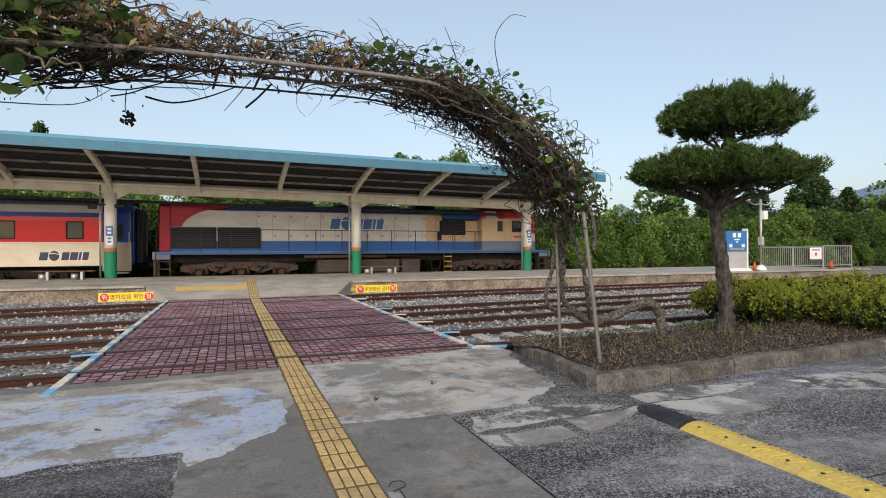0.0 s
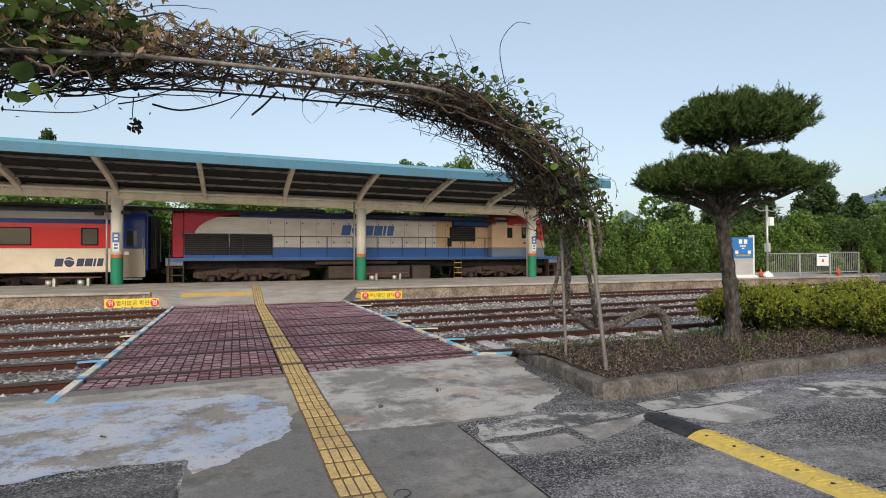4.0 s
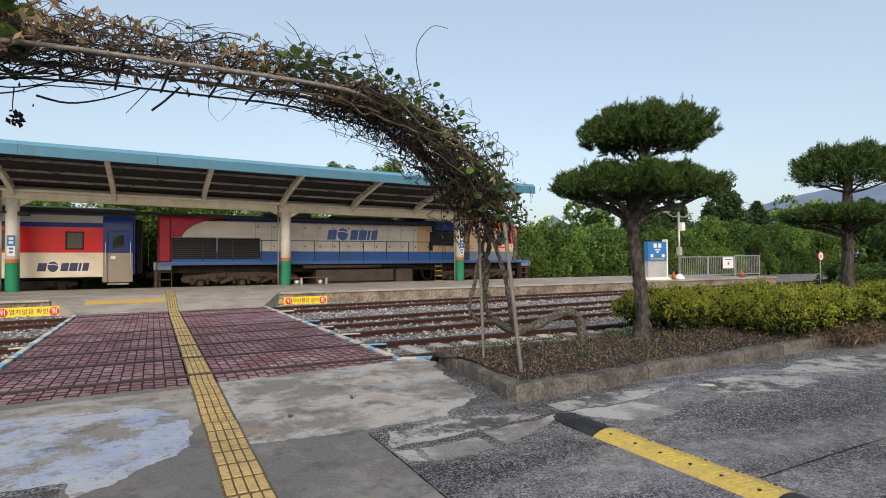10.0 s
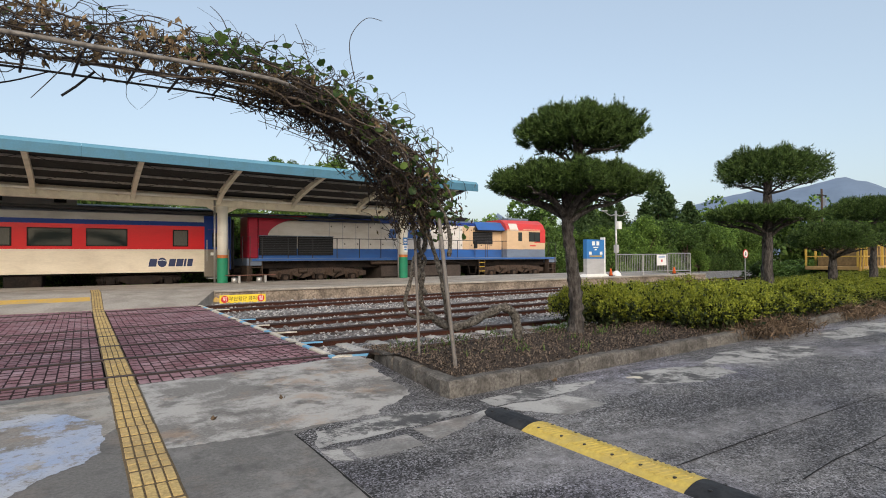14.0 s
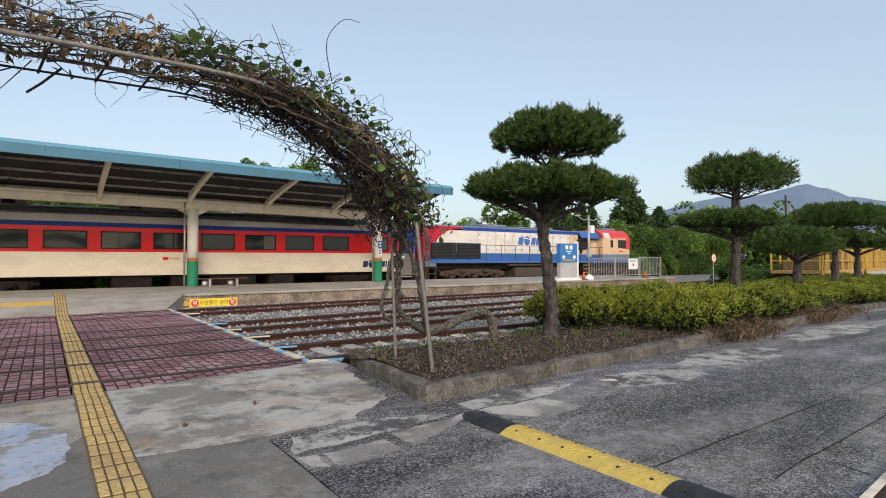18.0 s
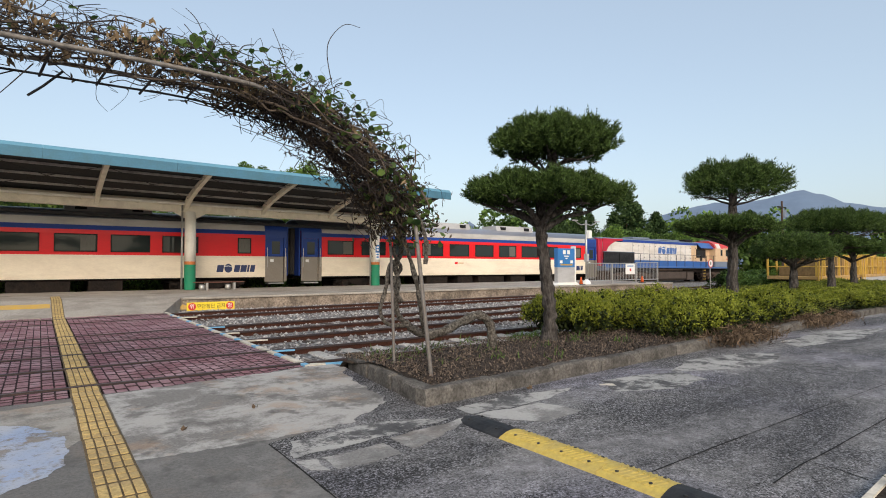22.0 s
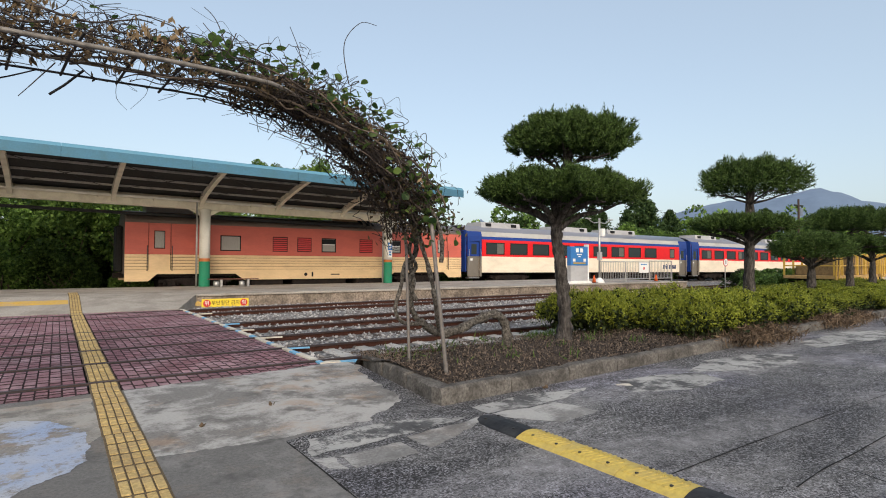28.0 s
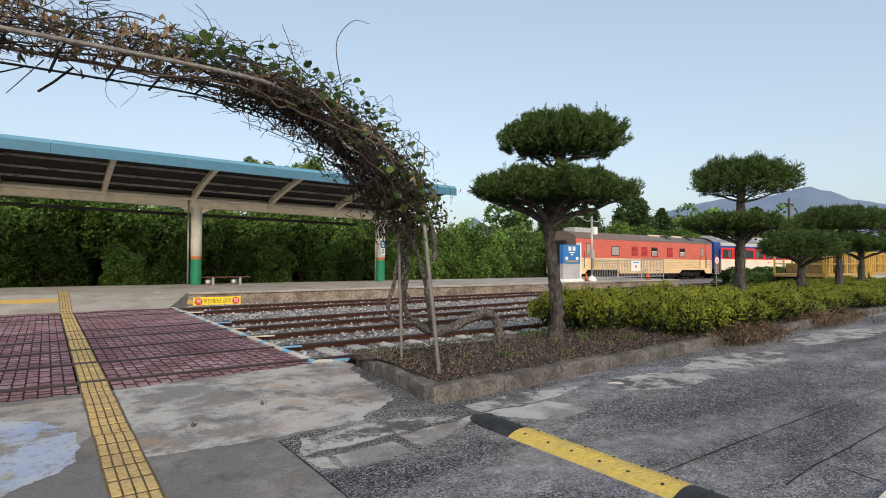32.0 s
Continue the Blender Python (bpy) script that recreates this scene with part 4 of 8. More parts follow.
def pine(base_at, trunk, tiers, label, dens=1.0, shoots=True, near=True):
    """A cloud-pruned pine: leaning trunk, forked limbs, flat tiers of needles. tiers: (dx, dy, z, rx, ry, rz)."""
    t = thing("pine_tree", label, "tree", group="clipped pines in the bed", at=pose(*base_at))
    pts = smooth_line(trunk, 16 if near else 6)
    n = len(pts)
    r0 = 0.108 if near else 0.14
    rad = [r0 * (1 - 0.42 * i / n) * (1 + 0.07 * math.sin(i * 1.3)) + (0.05 * max(0, 1 - i / (11 if near else 6))) for i in range(n)]
    part("trunk", bark_tube(pts, rad), M_BARK, t, smooth=True)
    for ti, (dx, dy, z, rx, ry, rz) in enumerate(tiers):
        top = min(pts, key=lambda p: abs(p.z - (z - (0.42 if ti == 0 else 0.35))))
        for a in np.linspace(0.2, 6.48, 8 if ti == 0 else 5, endpoint=False):
            lim = Geo()
            a += npr.uniform(-0.25, 0.25)
            q = npr.uniform(0.6, 0.92)
            e = Vector((dx + rx * q * math.cos(a), dy + ry * q * math.sin(a), z - rz * 0.12 + npr.uniform(-0.06, 0.04)))
            s0 = top + Vector((0, 0, npr.uniform(-0.10, 0.12)))
            mid = s0.lerp(e, 0.38) + Vector((0, 0, 0.06 + npr.uniform(-0.08, 0.05)))
            far = s0.lerp(e, 0.7) + Vector((0, 0, 0.05 + npr.uniform(-0.06, 0.06)))
            lim.tube(smooth_line([s0, mid, far, e], 4), 0.032 if ti else (0.062 if near else 0.05), 7, r1=0.012)
            for _ in range(6 if ti == 0 else 2):
                u = npr.uniform(0.0, 0.9)
                s1 = mid.lerp(e, u)
                e2 = s1 + Vector((npr.uniform(-0.38, 0.38), npr.uniform(-0.38, 0.38), npr.uniform(-0.03, 0.16)))
                lim.tube([s1, s1.lerp(e2, 0.5) + Vector((0, 0, 0.04)), e2], 0.016, 5, r1=0.005)
            part("limb", lim, M_BARK, t, smooth=True)
        m = int((3800 if near else 3000) * dens * rx * ry / 1.3)
        a = npr.uniform(0, 6.283, m)
        rr = np.sqrt(npr.uniform(0.0, 1.0, m))
        lump = 1 + 0.10 * np.sin(a * 5 + ti) + 0.07 * np.sin(a * 11 + 2 * ti) + 0.06 * np.sin(a * 23 + ti)
        px, py = 0.93 * rr * np.cos(a) * lump, 0.93 * rr * np.sin(a) * lump
        dome = np.sqrt(np.maximum(0.0, 1 - (rr * 0.98) ** 3.6))
        knob = 0.15 * np.sin(px * 9 + 2 * ti + 1.3 * np.sin(py * 5)) * np.cos(py * 8 + ti) + 0.05 * np.sin(px * 19 + py * 15)
        h = np.where(npr.uniform(size=m) < 0.62, dome * npr.uniform(0.80, 1.0, m) + knob * 1.3, npr.uniform(-0.12, 0.85, m) * dome)
        cen = np.stack([dx + rx * px, dy + ry * py, z + rz * h], 1)
        out = np.stack([px * 0.95, py * 0.95, 0.25 + np.maximum(h, -0.1)], 1)
        out /= np.linalg.norm(out, axis=1)[:, None] + 1e-6
        if near:
            cl = [(shoot_cloud(cen, out * (1, 1, 1) + (0, 0, 0.25), 0.13, 0.060, 5, 8), 0)]
        else:
            cl = [(shoot_cloud(cen, out, 0.15, 0.085, 3, 5), 0)]
        if shoots:
            sel = cen[h > 0.74 * dome][: int(110 * rx)]
            up = np.tile((0, 0, 1.0), (len(sel), 1)) + npr.normal(size=sel.shape) * 0.15
            cl.append((shoot_cloud(sel + (0, 0, 0.07), up, 0.20, 0.042, 7, 5), 0))
        part("needle_tier", quick_mesh("needle_tier", cl, [M_NEEDLE]), None, t, "flat dark green pad of needles")
    return t


pine((7.08, 6.57, 0.14), [(0, 0, -0.1), (0.02, 0, 0.5), (-0.05, 0.02, 1.2), (-0.13, 0.05, 1.9), (-0.10, 0.03, 2.4), (0.05, -0.02, 2.9), (0.08, -0.03, 3.2)],
     [(-0.06, 0.02, 2.34, 1.32, 1.15, 0.35), (0.10, -0.05, 3.14, 1.00, 0.93, 0.47)], "tall clipped pine with two flat needle tiers beside the kerb")
pine((15.1, 7.7, 0.14), [(0, 0, -0.1), (0.0, 0, 0.8), (0.03, 0, 1.8), (0.06, 0, 2.9), (0.10, -0.02, 3.3)],
     [(-0.05, 0.1, 2.22, 1.45, 1.2, 0.24), (0.14, -0.05, 3.22, 1.38, 1.2, 0.66)], "clipped pine with a domed top over a thin lower tier", 0.8, near=False)
pine((21.0, 8.7, 0.14), [(0, 0, -0.1), (0.05, 0, 0.9), (0.0, 0, 1.7)], [(0.0, 0, 1.60, 1.34, 1.2, 0.62)], "small round clipped pine above the hedge", 0.8, near=False)
pine((26.6, 9.6, 0.14), [(0, 0, -0.1), (0.0, 0, 1.2), (0.05, 0, 2.6)], [(-0.2, 0, 2.05, 1.7, 1.4, 0.3), (0.2, 0, 2.78, 2.0, 1.6, 0.66)], "clipped pine with broad dark tiers beside yellow wagons", 0.6, near=False)
pine((31.6, 10.5, 0.14), [(0, 0, -0.1), (0.0, 0, 1.2), (0.05, 0, 2.6)], [(0.6, 0, 1.95, 2.0, 1.5, 0.35), (1.2, 0, 3.0, 2.0, 1.6, 0.65)], "dark clipped pine at the end of the hedge", 0.6, near=False)


# ---- hedge ----
def shrub_mesh(n, seed):
    """A clipped shrub: leafy knobs, a twiggy heart, dark leaves for inner shade."""
    rs = np.random.RandomState(seed)
    k = 26
    ang, rad = rs.uniform(0, 6.28, k), 0.50 * np.sqrt(rs.uniform(0, 1, k))
    lumps = np.stack([rad * np.cos(ang), rad * np.sin(ang), (0.60 - 0.62 * rad ** 1.4) * rs.uniform(0.68, 1.08, k)], 1)
    lumps[18:, 2] = rs.uniform(0.16, 0.34, k - 18)
    lumps[18:, :2] *= 1.12
    lr = rs.uniform(0.10, 0.19, k)
    m = n // 7
    which = rs.randint(0, k, m)
    d = rs.normal(size=(m, 3))
    d[:, 2] = d[:, 2] * 0.75 + 0.35
    d /= np.linalg.norm(d, axis=1)[:, None]
    tip = lumps[which] + d * (lr[which] * rs.uniform(0.80, 1.16, m))[:, None]
    axis = d * 0.8 + (0, 0, 0.6)
    axis /= np.linalg.norm(axis, axis=1)[:, None]
    p = np.concatenate([tip + axis * (0.016 * q) + rs.normal(size=tip.shape) * 0.013 for q in range(7)])
    p[:, 2] = np.maximum(p[:, 2], 0.02)
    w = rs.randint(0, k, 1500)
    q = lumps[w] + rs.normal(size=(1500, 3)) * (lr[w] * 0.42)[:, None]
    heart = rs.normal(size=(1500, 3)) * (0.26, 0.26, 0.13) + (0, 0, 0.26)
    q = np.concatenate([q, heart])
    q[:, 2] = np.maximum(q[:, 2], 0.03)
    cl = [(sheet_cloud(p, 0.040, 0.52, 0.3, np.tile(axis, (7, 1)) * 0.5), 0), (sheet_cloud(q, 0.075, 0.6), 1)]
    st = Geo()
    for i in range(9):
        e = lumps[i]
        st.tube([(e[0] * 0.3, e[1] * 0.3, -0.08), (e[0] * 0.6, e[1] * 0.6, 0.15), (e[0], e[1], e[2])], 0.014, 5, r1=0.004)
    return quick_mesh("foliage", cl, [M_HEDGE, M_HEDGE_SHADE]), st.mesh("stems", M_VTWIG)


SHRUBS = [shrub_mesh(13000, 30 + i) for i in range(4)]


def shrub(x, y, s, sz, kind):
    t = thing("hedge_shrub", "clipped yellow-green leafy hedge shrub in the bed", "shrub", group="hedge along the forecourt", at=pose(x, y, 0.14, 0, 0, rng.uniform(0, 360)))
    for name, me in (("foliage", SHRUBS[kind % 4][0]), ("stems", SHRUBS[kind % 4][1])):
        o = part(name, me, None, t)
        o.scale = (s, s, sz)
    return t


k = 0
x = 8.6
while x < 40:
    lo, hi = kerb_y(x) + (0.62 if x < 12 else 0.75), 7.75 + (x - 8) * 0.2
    if x < 9.3:
        lo = 7.15 - (x - 8.6) * 1.5
    rows = max(2, min(4, int((hi - lo) / 0.82) + 1))
    for j in range(rows):
        y = lo + (hi - lo) * j / (rows - 1) + rng.uniform(-0.1, 0.1)
        shrub(x + rng.uniform(-0.12, 0.12), y, rng.uniform(0.84, 1.14) * (1 if x < 20 else 1.35), rng.uniform(0.82, 1.22) * (1.0 if x < 11 else 0.88 if x < 15 else 0.66), k)
        k += 1
    x += 0.95 if x < 20 else 1.2

# ---- vine arch ----
arch = thing("garden_arch", "rusty pipe arch over the path overgrown by an old vine", "arch")
def arch_line(y, x_post, up=0.0):
    pts = [(x_post, y, 0.02), (x_post - 0.04, y, 1.2), (x_post - 0.10, y, 1.9), (3.58, y, 2.34), (3.22, y, 2.68), (2.76, y, 2.96), (2.28, y, 3.12 + up * 0.7), (1.6, y, 3.19 + up), (0.4, y, 3.205 + up), (-1.0, y, 3.19 + up), (-2.1, y, 3.05 + up), (-2.75, y, 2.6), (-2.98, y, 1.9), (-3.02, y, 0.0)]
    return smooth_line(pts, 5)
for y, xp, up_ in ((5.45, 4.0, 0.0), (6.30, 3.99, 0.11)):
    al = arch_line(y, xp, up_)
    if y < 6:      # the outer post leans in under the tangle
        al[:11] = [Vector((4.0 - 0.125 * min(p.z, 1.95), y, p.z)) for p in al[:11]]
    if y < 6:      # and the hoop sinks into the tangle on its curved side
        al = [Vector((p.x, p.y + 0.36 * max(0.0, min(1.0, (p.x - 1.95) / 0.7)) * max(0.0, min(1.0, (p.z - 1.95) / 0.35)), p.z)) for p in al]
    lo_ = [p for p in al if p.z < 2.0 and p.x > 0]
    part("post", Geo().tube(lo_, 0.024 if y < 6 else 0.020, 8), M_PIPE, arch, "pale weathered post", True)
    part("hoop", Geo().tube([lo_[-1]] + [p for p in al if not (p.z < 2.0 and p.x > 0)], 0.021, 8), M_HOOP, arch, smooth=True)
part("hoop", Geo().tube(smooth_line([(2.55, 6.32, 3.02), (1.6, 6.32, 3.17), (0.8, 6.32, 3.185), (-0.8, 6.32, 3.16), (-2.0, 6.3, 2.98)], 5), 0.011, 6), M_DARK, arch, "thin dark rod under the arch", True)
for x in (-1.5, -1.05, -0.55, -0.1, 0.30, 0.75, 1.12, 1.55, 1.95):
    z = 3.22 + 0.02 * math.sin(x * 9)
    part("rung", Geo().tube([(x + 0.10, 5.42, z + 0.07), (x, 5.9, z), (x - 0.06, 6.36, z - 0.05)], 0.012, 6), M_DARK, arch, "dark thin rung")
part("snapped_bar", Geo().tube([(0.42, 6.3, 3.24), (0.27, 6.25, 3.06), (0.16, 6.22, 2.95)], 0.012, 6), M_DARK, arch, "dark broken bar hanging down")

vine = thing("climbing_vine", "old woody climbing vine with dry twigs and round green leaves", "vine")
def knotted(pts, r0, r1, n=10):
    line = smooth_line(pts, 8)
    m = len(line)
    g = Geo().tube(line, [r0 + (r1 - r0) * i / (m - 1) + 0.10 * r0 * math.sin(i * 0.9) for i in range(m)], n)
    out = []
    for i, v in enumerate(g.v):
        c = line[min(i // n, m - 1)]
        v = Vector(v)
        out.append(tuple(c + (v - c) * (1 + 0.28 * noise.noise(v * 17) + 0.14 * noise.noise(v * 43))))
    g.v = out
    return g
part("main_stem", knotted([(5.78, 6.5, 0.05), (5.80, 6.5, 0.34), (5.74, 6.5, 0.58), (5.55, 6.5, 0.70), (5.25, 6.5, 0.63), (4.85, 6.5, 0.50), (4.55, 6.5, 0.50), (4.27, 6.48, 0.66)], 0.072, 0.056), M_VBARK, vine, "gnarled grey looping stem", True)
for pts, r, q in (([(4.35, 6.48, 0.60), (4.20, 6.48, 0.72), (4.10, 6.45, 0.90), (4.13, 6.45, 1.22), (4.06, 6.4, 1.45), (4.10, 6.32, 1.62), (3.95, 6.2, 1.95), (3.75, 6.05, 2.3)], 0.038, 0.030),
                  ([(4.33, 6.45, 0.62), (4.14, 6.42, 0.65), (3.95, 6.42, 0.68), (3.86, 6.42, 0.80), (3.86, 6.42, 0.93), (3.94, 6.42, 1.17), (3.97, 6.40, 1.43), (4.10, 6.36, 1.56), (4.02, 6.2, 1.9)], 0.026, 0.024),
                  ([(4.45, 6.3, 0.55), (4.28, 6.1, 0.74), (4.14, 5.95, 1.05), (4.02, 5.9, 1.38), (3.90, 5.9, 1.72), (3.80, 5.9, 2.05)], 0.030, 0.026),
                  ([(4.16, 6.40, 0.95), (4.02, 6.38, 1.20), (4.12, 6.36, 1.40), (3.98, 6.3, 1.62), (4.04, 6.2, 1.95)], 0.026, 0.022),
                  ([(3.72, 5.5, 2.12), (3.84, 5.46, 1.94), (3.91, 5.45, 1.68), (3.90, 5.45, 1.45)], 0.022, 0.026)):
    part("side_stem", knotted(pts, r, q, 8), M_VBARK, vine, "twisting grey side stem", True)

ra = random.Random(21)
core = arch_line(5.9, 4.0, 0.05)
cum = [0.0]
for a, b in zip(core, core[1:]):
    cum.append(cum[-1] + (b - a).length)
S_LOW = 1.45
def on_arch(s):
    s = max(S_LOW, min(cum[-1] - 1e-3, s))
    i = max(j for j in range(len(cum)) if cum[j] <= s)
    i = min(i, len(core) - 2)
    f = (s - cum[i]) / (cum[i + 1] - cum[i])
    d = (core[i + 1] - core[i]).normalized()
    return core[i].lerp(core[i + 1], f), d
S_POST = next(c for c, p in zip(cum, core) if p.z > 1.85)
S_TOP = next(c for c, p in zip(cum, core) if p.x < 1.9)
S_L = next(c for c, p in zip(cum, core) if p.x < -0.9)
S_END = next(c for c, p in zip(cum, core) if p.x < -2.9)
def spread(s):
    """Half width across the path and thickness of the tangle along the arch."""
    if s < S_TOP:
        t = max(0.0, min(1.0, (s - S_POST) / (S_TOP - S_POST)))
        return 0.52 - 0.08 * t, 0.19 - 0.115 * t
    if s < S_L:
        return 0.40, 0.070
    return 0.55, 0.17
S_LOW = S_POST - 0.10
def tangle(n, s0, s1, length, r, mat, name, wander=0.05, curl=0.0, lift=0.0):
    g = Geo()
    for _ in range(n):
        s = ra.uniform(s0, s1)
        p, d = on_arch(s)
        w, h = spread(s)
        nrm = Vector((0, 1, 0)).cross(d)
        if nrm.z > 0:
            nrm = -nrm
        off = nrm * (-ra.gauss(lift, h)) + Vector((0, ra.uniform(-w, w), 0))
        L = length * ra.uniform(0.4, 1.3)
        sg = ra.choice((-1, 1))
        if s - L < S_LOW:
            sg = 1
        k = 8
        drift = Vector((ra.gauss(0, 0.08), ra.gauss(0, 0.14), ra.gauss(0, 0.08)))
        ph, tw = ra.uniform(0, 6.28), ra.uniform(2.5, 6.0)
        pts = []
        for i in range(k):
            u = i / (k - 1)
            q, _ = on_arch(s + sg * L * u)
            c = Vector((math.cos(ph + tw * u), math.sin(1.3 * ph + tw * u), math.sin(ph + tw * u * 1.2))) * curl
            pts.append(q + off + drift * u + c + Vector((ra.gauss(0, wander), ra.gauss(0, wander), ra.gauss(0, wander))))
        rr = r * ra.uniform(0.5, 1.4)
        g.tube(smooth_line(pts, 3), rr, 5, r1=rr * 0.45)
    return tagged(part(name, g, mat, vine, smooth=True), kind="stuff")
tangle(120, S_POST, S_TOP + 0.2, 0.9, 0.008, M_VTWIG, "twig_tangle", 0.026, 0.05)
tangle(52, S_POST, S_TOP - 0.1, 1.1, 0.013, M_VSTEM, "cane_tangle", 0.018, 0.05, 0.03)
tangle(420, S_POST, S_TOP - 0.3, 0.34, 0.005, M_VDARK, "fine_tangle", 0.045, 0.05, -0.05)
tangle(90, S_POST + 0.6, S_TOP + 0.4, 0.36, 0.0042, M_VTWIG, "outer_tangle", 0.05, 0.07, 0.24)
tangle(34, S_TOP - 0.3, S_L + 0.3, 1.3, 0.009, M_VTWIG, "roof_tangle", 0.015, 0.05, 0.10)
tangle(70, S_TOP - 0.2, S_L, 0.5, 0.004, M_VDARK, "roof_fine_tangle", 0.05, 0.06, 0.12)
tangle(120, S_TOP + 0.2, S_L, 0.7, 0.0045, M_VTWIG, "roof_light_tangle", 0.04, 0.10, 0.25)
tangle(90, S_L - 0.3, S_END, 0.6, 0.007, M_VDARK, "left_tangle", 0.05, 0.06, 0.14)
tangle(110, S_L - 0.2, S_END, 0.8, 0.010, M_VTWIG, "left_cane_tangle", 0.04, 0.06, 0.20)
tangle(40, S_L - 0.2, S_L + 1.0, 0.8, 0.015, M_VSTEM, "left_stem_tangle", 0.03, 0.04, 0.02)
for i in range(13):        # dark bare canes sagging out of the thick end
    x0 = -2.1 + 0.11 * i
    y0 = ra.uniform(5.6, 6.3)
    zz = 3.12 + ra.uniform(-0.03, 0.06)
    part("sagging_cane", Geo().tube(smooth_line([(x0, y0, zz - 0.10 - 0.2 * max(0, -x0 - 1.2)), (x0 + 0.25, y0, zz - 0.14), (x0 + 0.55, y0, zz - 0.06), (x0 + 0.85, y0, zz + 0.08)], 4), ra.uniform(0.006, 0.012), 5, r1=0.006), M_VDARK, vine, smooth=True)
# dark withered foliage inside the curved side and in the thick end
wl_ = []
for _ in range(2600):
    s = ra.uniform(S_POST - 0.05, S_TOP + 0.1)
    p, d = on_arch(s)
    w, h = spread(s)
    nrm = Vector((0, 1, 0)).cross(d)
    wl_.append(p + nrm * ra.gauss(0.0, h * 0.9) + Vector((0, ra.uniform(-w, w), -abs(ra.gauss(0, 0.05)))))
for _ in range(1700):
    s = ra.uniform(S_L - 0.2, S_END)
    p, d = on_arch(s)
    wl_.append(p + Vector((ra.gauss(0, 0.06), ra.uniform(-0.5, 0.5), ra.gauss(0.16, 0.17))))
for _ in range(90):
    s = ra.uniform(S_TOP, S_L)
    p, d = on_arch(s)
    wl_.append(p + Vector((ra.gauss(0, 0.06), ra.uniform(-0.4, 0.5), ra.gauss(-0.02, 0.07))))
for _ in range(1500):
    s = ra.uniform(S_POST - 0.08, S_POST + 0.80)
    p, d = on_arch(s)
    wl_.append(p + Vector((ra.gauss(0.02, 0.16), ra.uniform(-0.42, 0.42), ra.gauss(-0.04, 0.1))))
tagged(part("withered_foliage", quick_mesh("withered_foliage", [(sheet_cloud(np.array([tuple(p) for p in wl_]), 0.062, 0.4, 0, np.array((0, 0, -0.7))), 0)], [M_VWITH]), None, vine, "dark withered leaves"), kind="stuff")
# wiry sprays standing up or hanging down
spr = Geo()
for _ in range(150):
    s = ra.uniform(S_POST + 0.3, S_END)
    p, d = on_arch(s)
    w, h = spread(s)
    q = p + Vector((0, ra.uniform(-w, w), ra.uniform(0.0, 0.1)))
    up = 1 if ra.random() < (0.72 if s < S_L else 0.5) else -1
    nrm = (Vector((0, 1, 0)).cross(d) * -1) if s < S_TOP else Vector((0, 0, 1))
    if nrm.z < 0:
        nrm = -nrm
    L = ra.uniform(0.12, 0.32)
    v = nrm * up + Vector((ra.gauss(0, 0.5), ra.gauss(0, 0.4), 0))
    pts = [q, q + v * L * 0.4 + Vector((ra.gauss(0, 0.03), 0, ra.gauss(0, 0.03))), q + v * L * 0.75 + Vector((ra.gauss(0, 0.06), 0, ra.gauss(0, 0.04))), q + v * L + Vector((ra.gauss(0, 0.1), 0, -0.04))]
    spr.tube(smooth_line(pts, 3), 0.0042, 4, r1=0.002)
tagged(part("spray_tangle", spr, M_VTWIG, vine), kind="stuff")
for pts in ([(2.84, 5.7, 3.40), (2.78, 5.7, 3.72), (2.82, 5.7, 3.92), (2.99, 5.7, 4.11), (3.18, 5.7, 4.12)],
            [(1.60, 5.7, 3.4), (1.47, 5.7, 3.74), (1.35, 5.7, 3.86)], [(2.37, 5.7, 3.30), (2.28, 5.7, 3.64), (2.18, 5.7, 3.87)],
            [(-0.95, 6.3, 3.05), (-0.96, 6.3, 2.86), (-0.93, 6.3, 2.78)], [(0.2, 5.9, 3.15), (0.05, 5.9, 2.95), (-0.05, 5.9, 2.82)], [(-1.9, 5.9, 2.75), (-1.3, 5.9, 2.78), (-1.0, 5.9, 2.95)]):
    part("tendril", Geo().tube(smooth_line(pts, 6), 0.006, 5, r1=0.003), M_VTWIG, vine, smooth=True)
# dry leaves, curled and hanging in bunches
dl = []
for _ in range(270):
    u = ra.random()
    s = ra.uniform(S_TOP + 0.3, S_L + 0.3) if u < 0.50 else (ra.uniform(S_POST, S_TOP) if u < 0.68 else ra.uniform(S_L, S_END))
    p, d = on_arch(s)
    w, h = spread(s)
    lift = ra.uniform(0.02, 0.30) if s > S_TOP + 0.6 else ra.uniform(-0.02, 0.16)
    if s > S_L:
        lift = ra.uniform(0.0, 0.5)
    q = p + Vector((ra.gauss(0, 0.06), ra.uniform(-w, w), lift))
    for _ in range(ra.randint(2, 7)):
        dl.append(q + Vector((ra.gauss(0, 0.045), ra.gauss(0, 0.05), ra.gauss(0, 0.03))))
for _ in range(130):
    q = Vector((ra.uniform(-2.3, -0.5), ra.uniform(5.2, 5.7), ra.uniform(3.15, 3.75)))
    for _ in range(ra.randint(1, 3)):
        dl.append(q + Vector((ra.gauss(0, 0.05), ra.gauss(0, 0.05), ra.gauss(0, 0.04))))
dlp = np.array([tuple(p) for p in dl])
cup = []
for sgn in (-1, 1):
    cup.append(sheet_cloud(dlp + (0.012 * sgn, 0, 0), 0.085, 0.36, 0, np.array((0.25 * sgn, 0, -0.95))))
tagged(part("dry_foliage", quick_mesh("dry_leaves", [(c, 0) for c in cup], [M_VDEAD]), None, vine, "curled tan dead leaves"), kind="stuff")
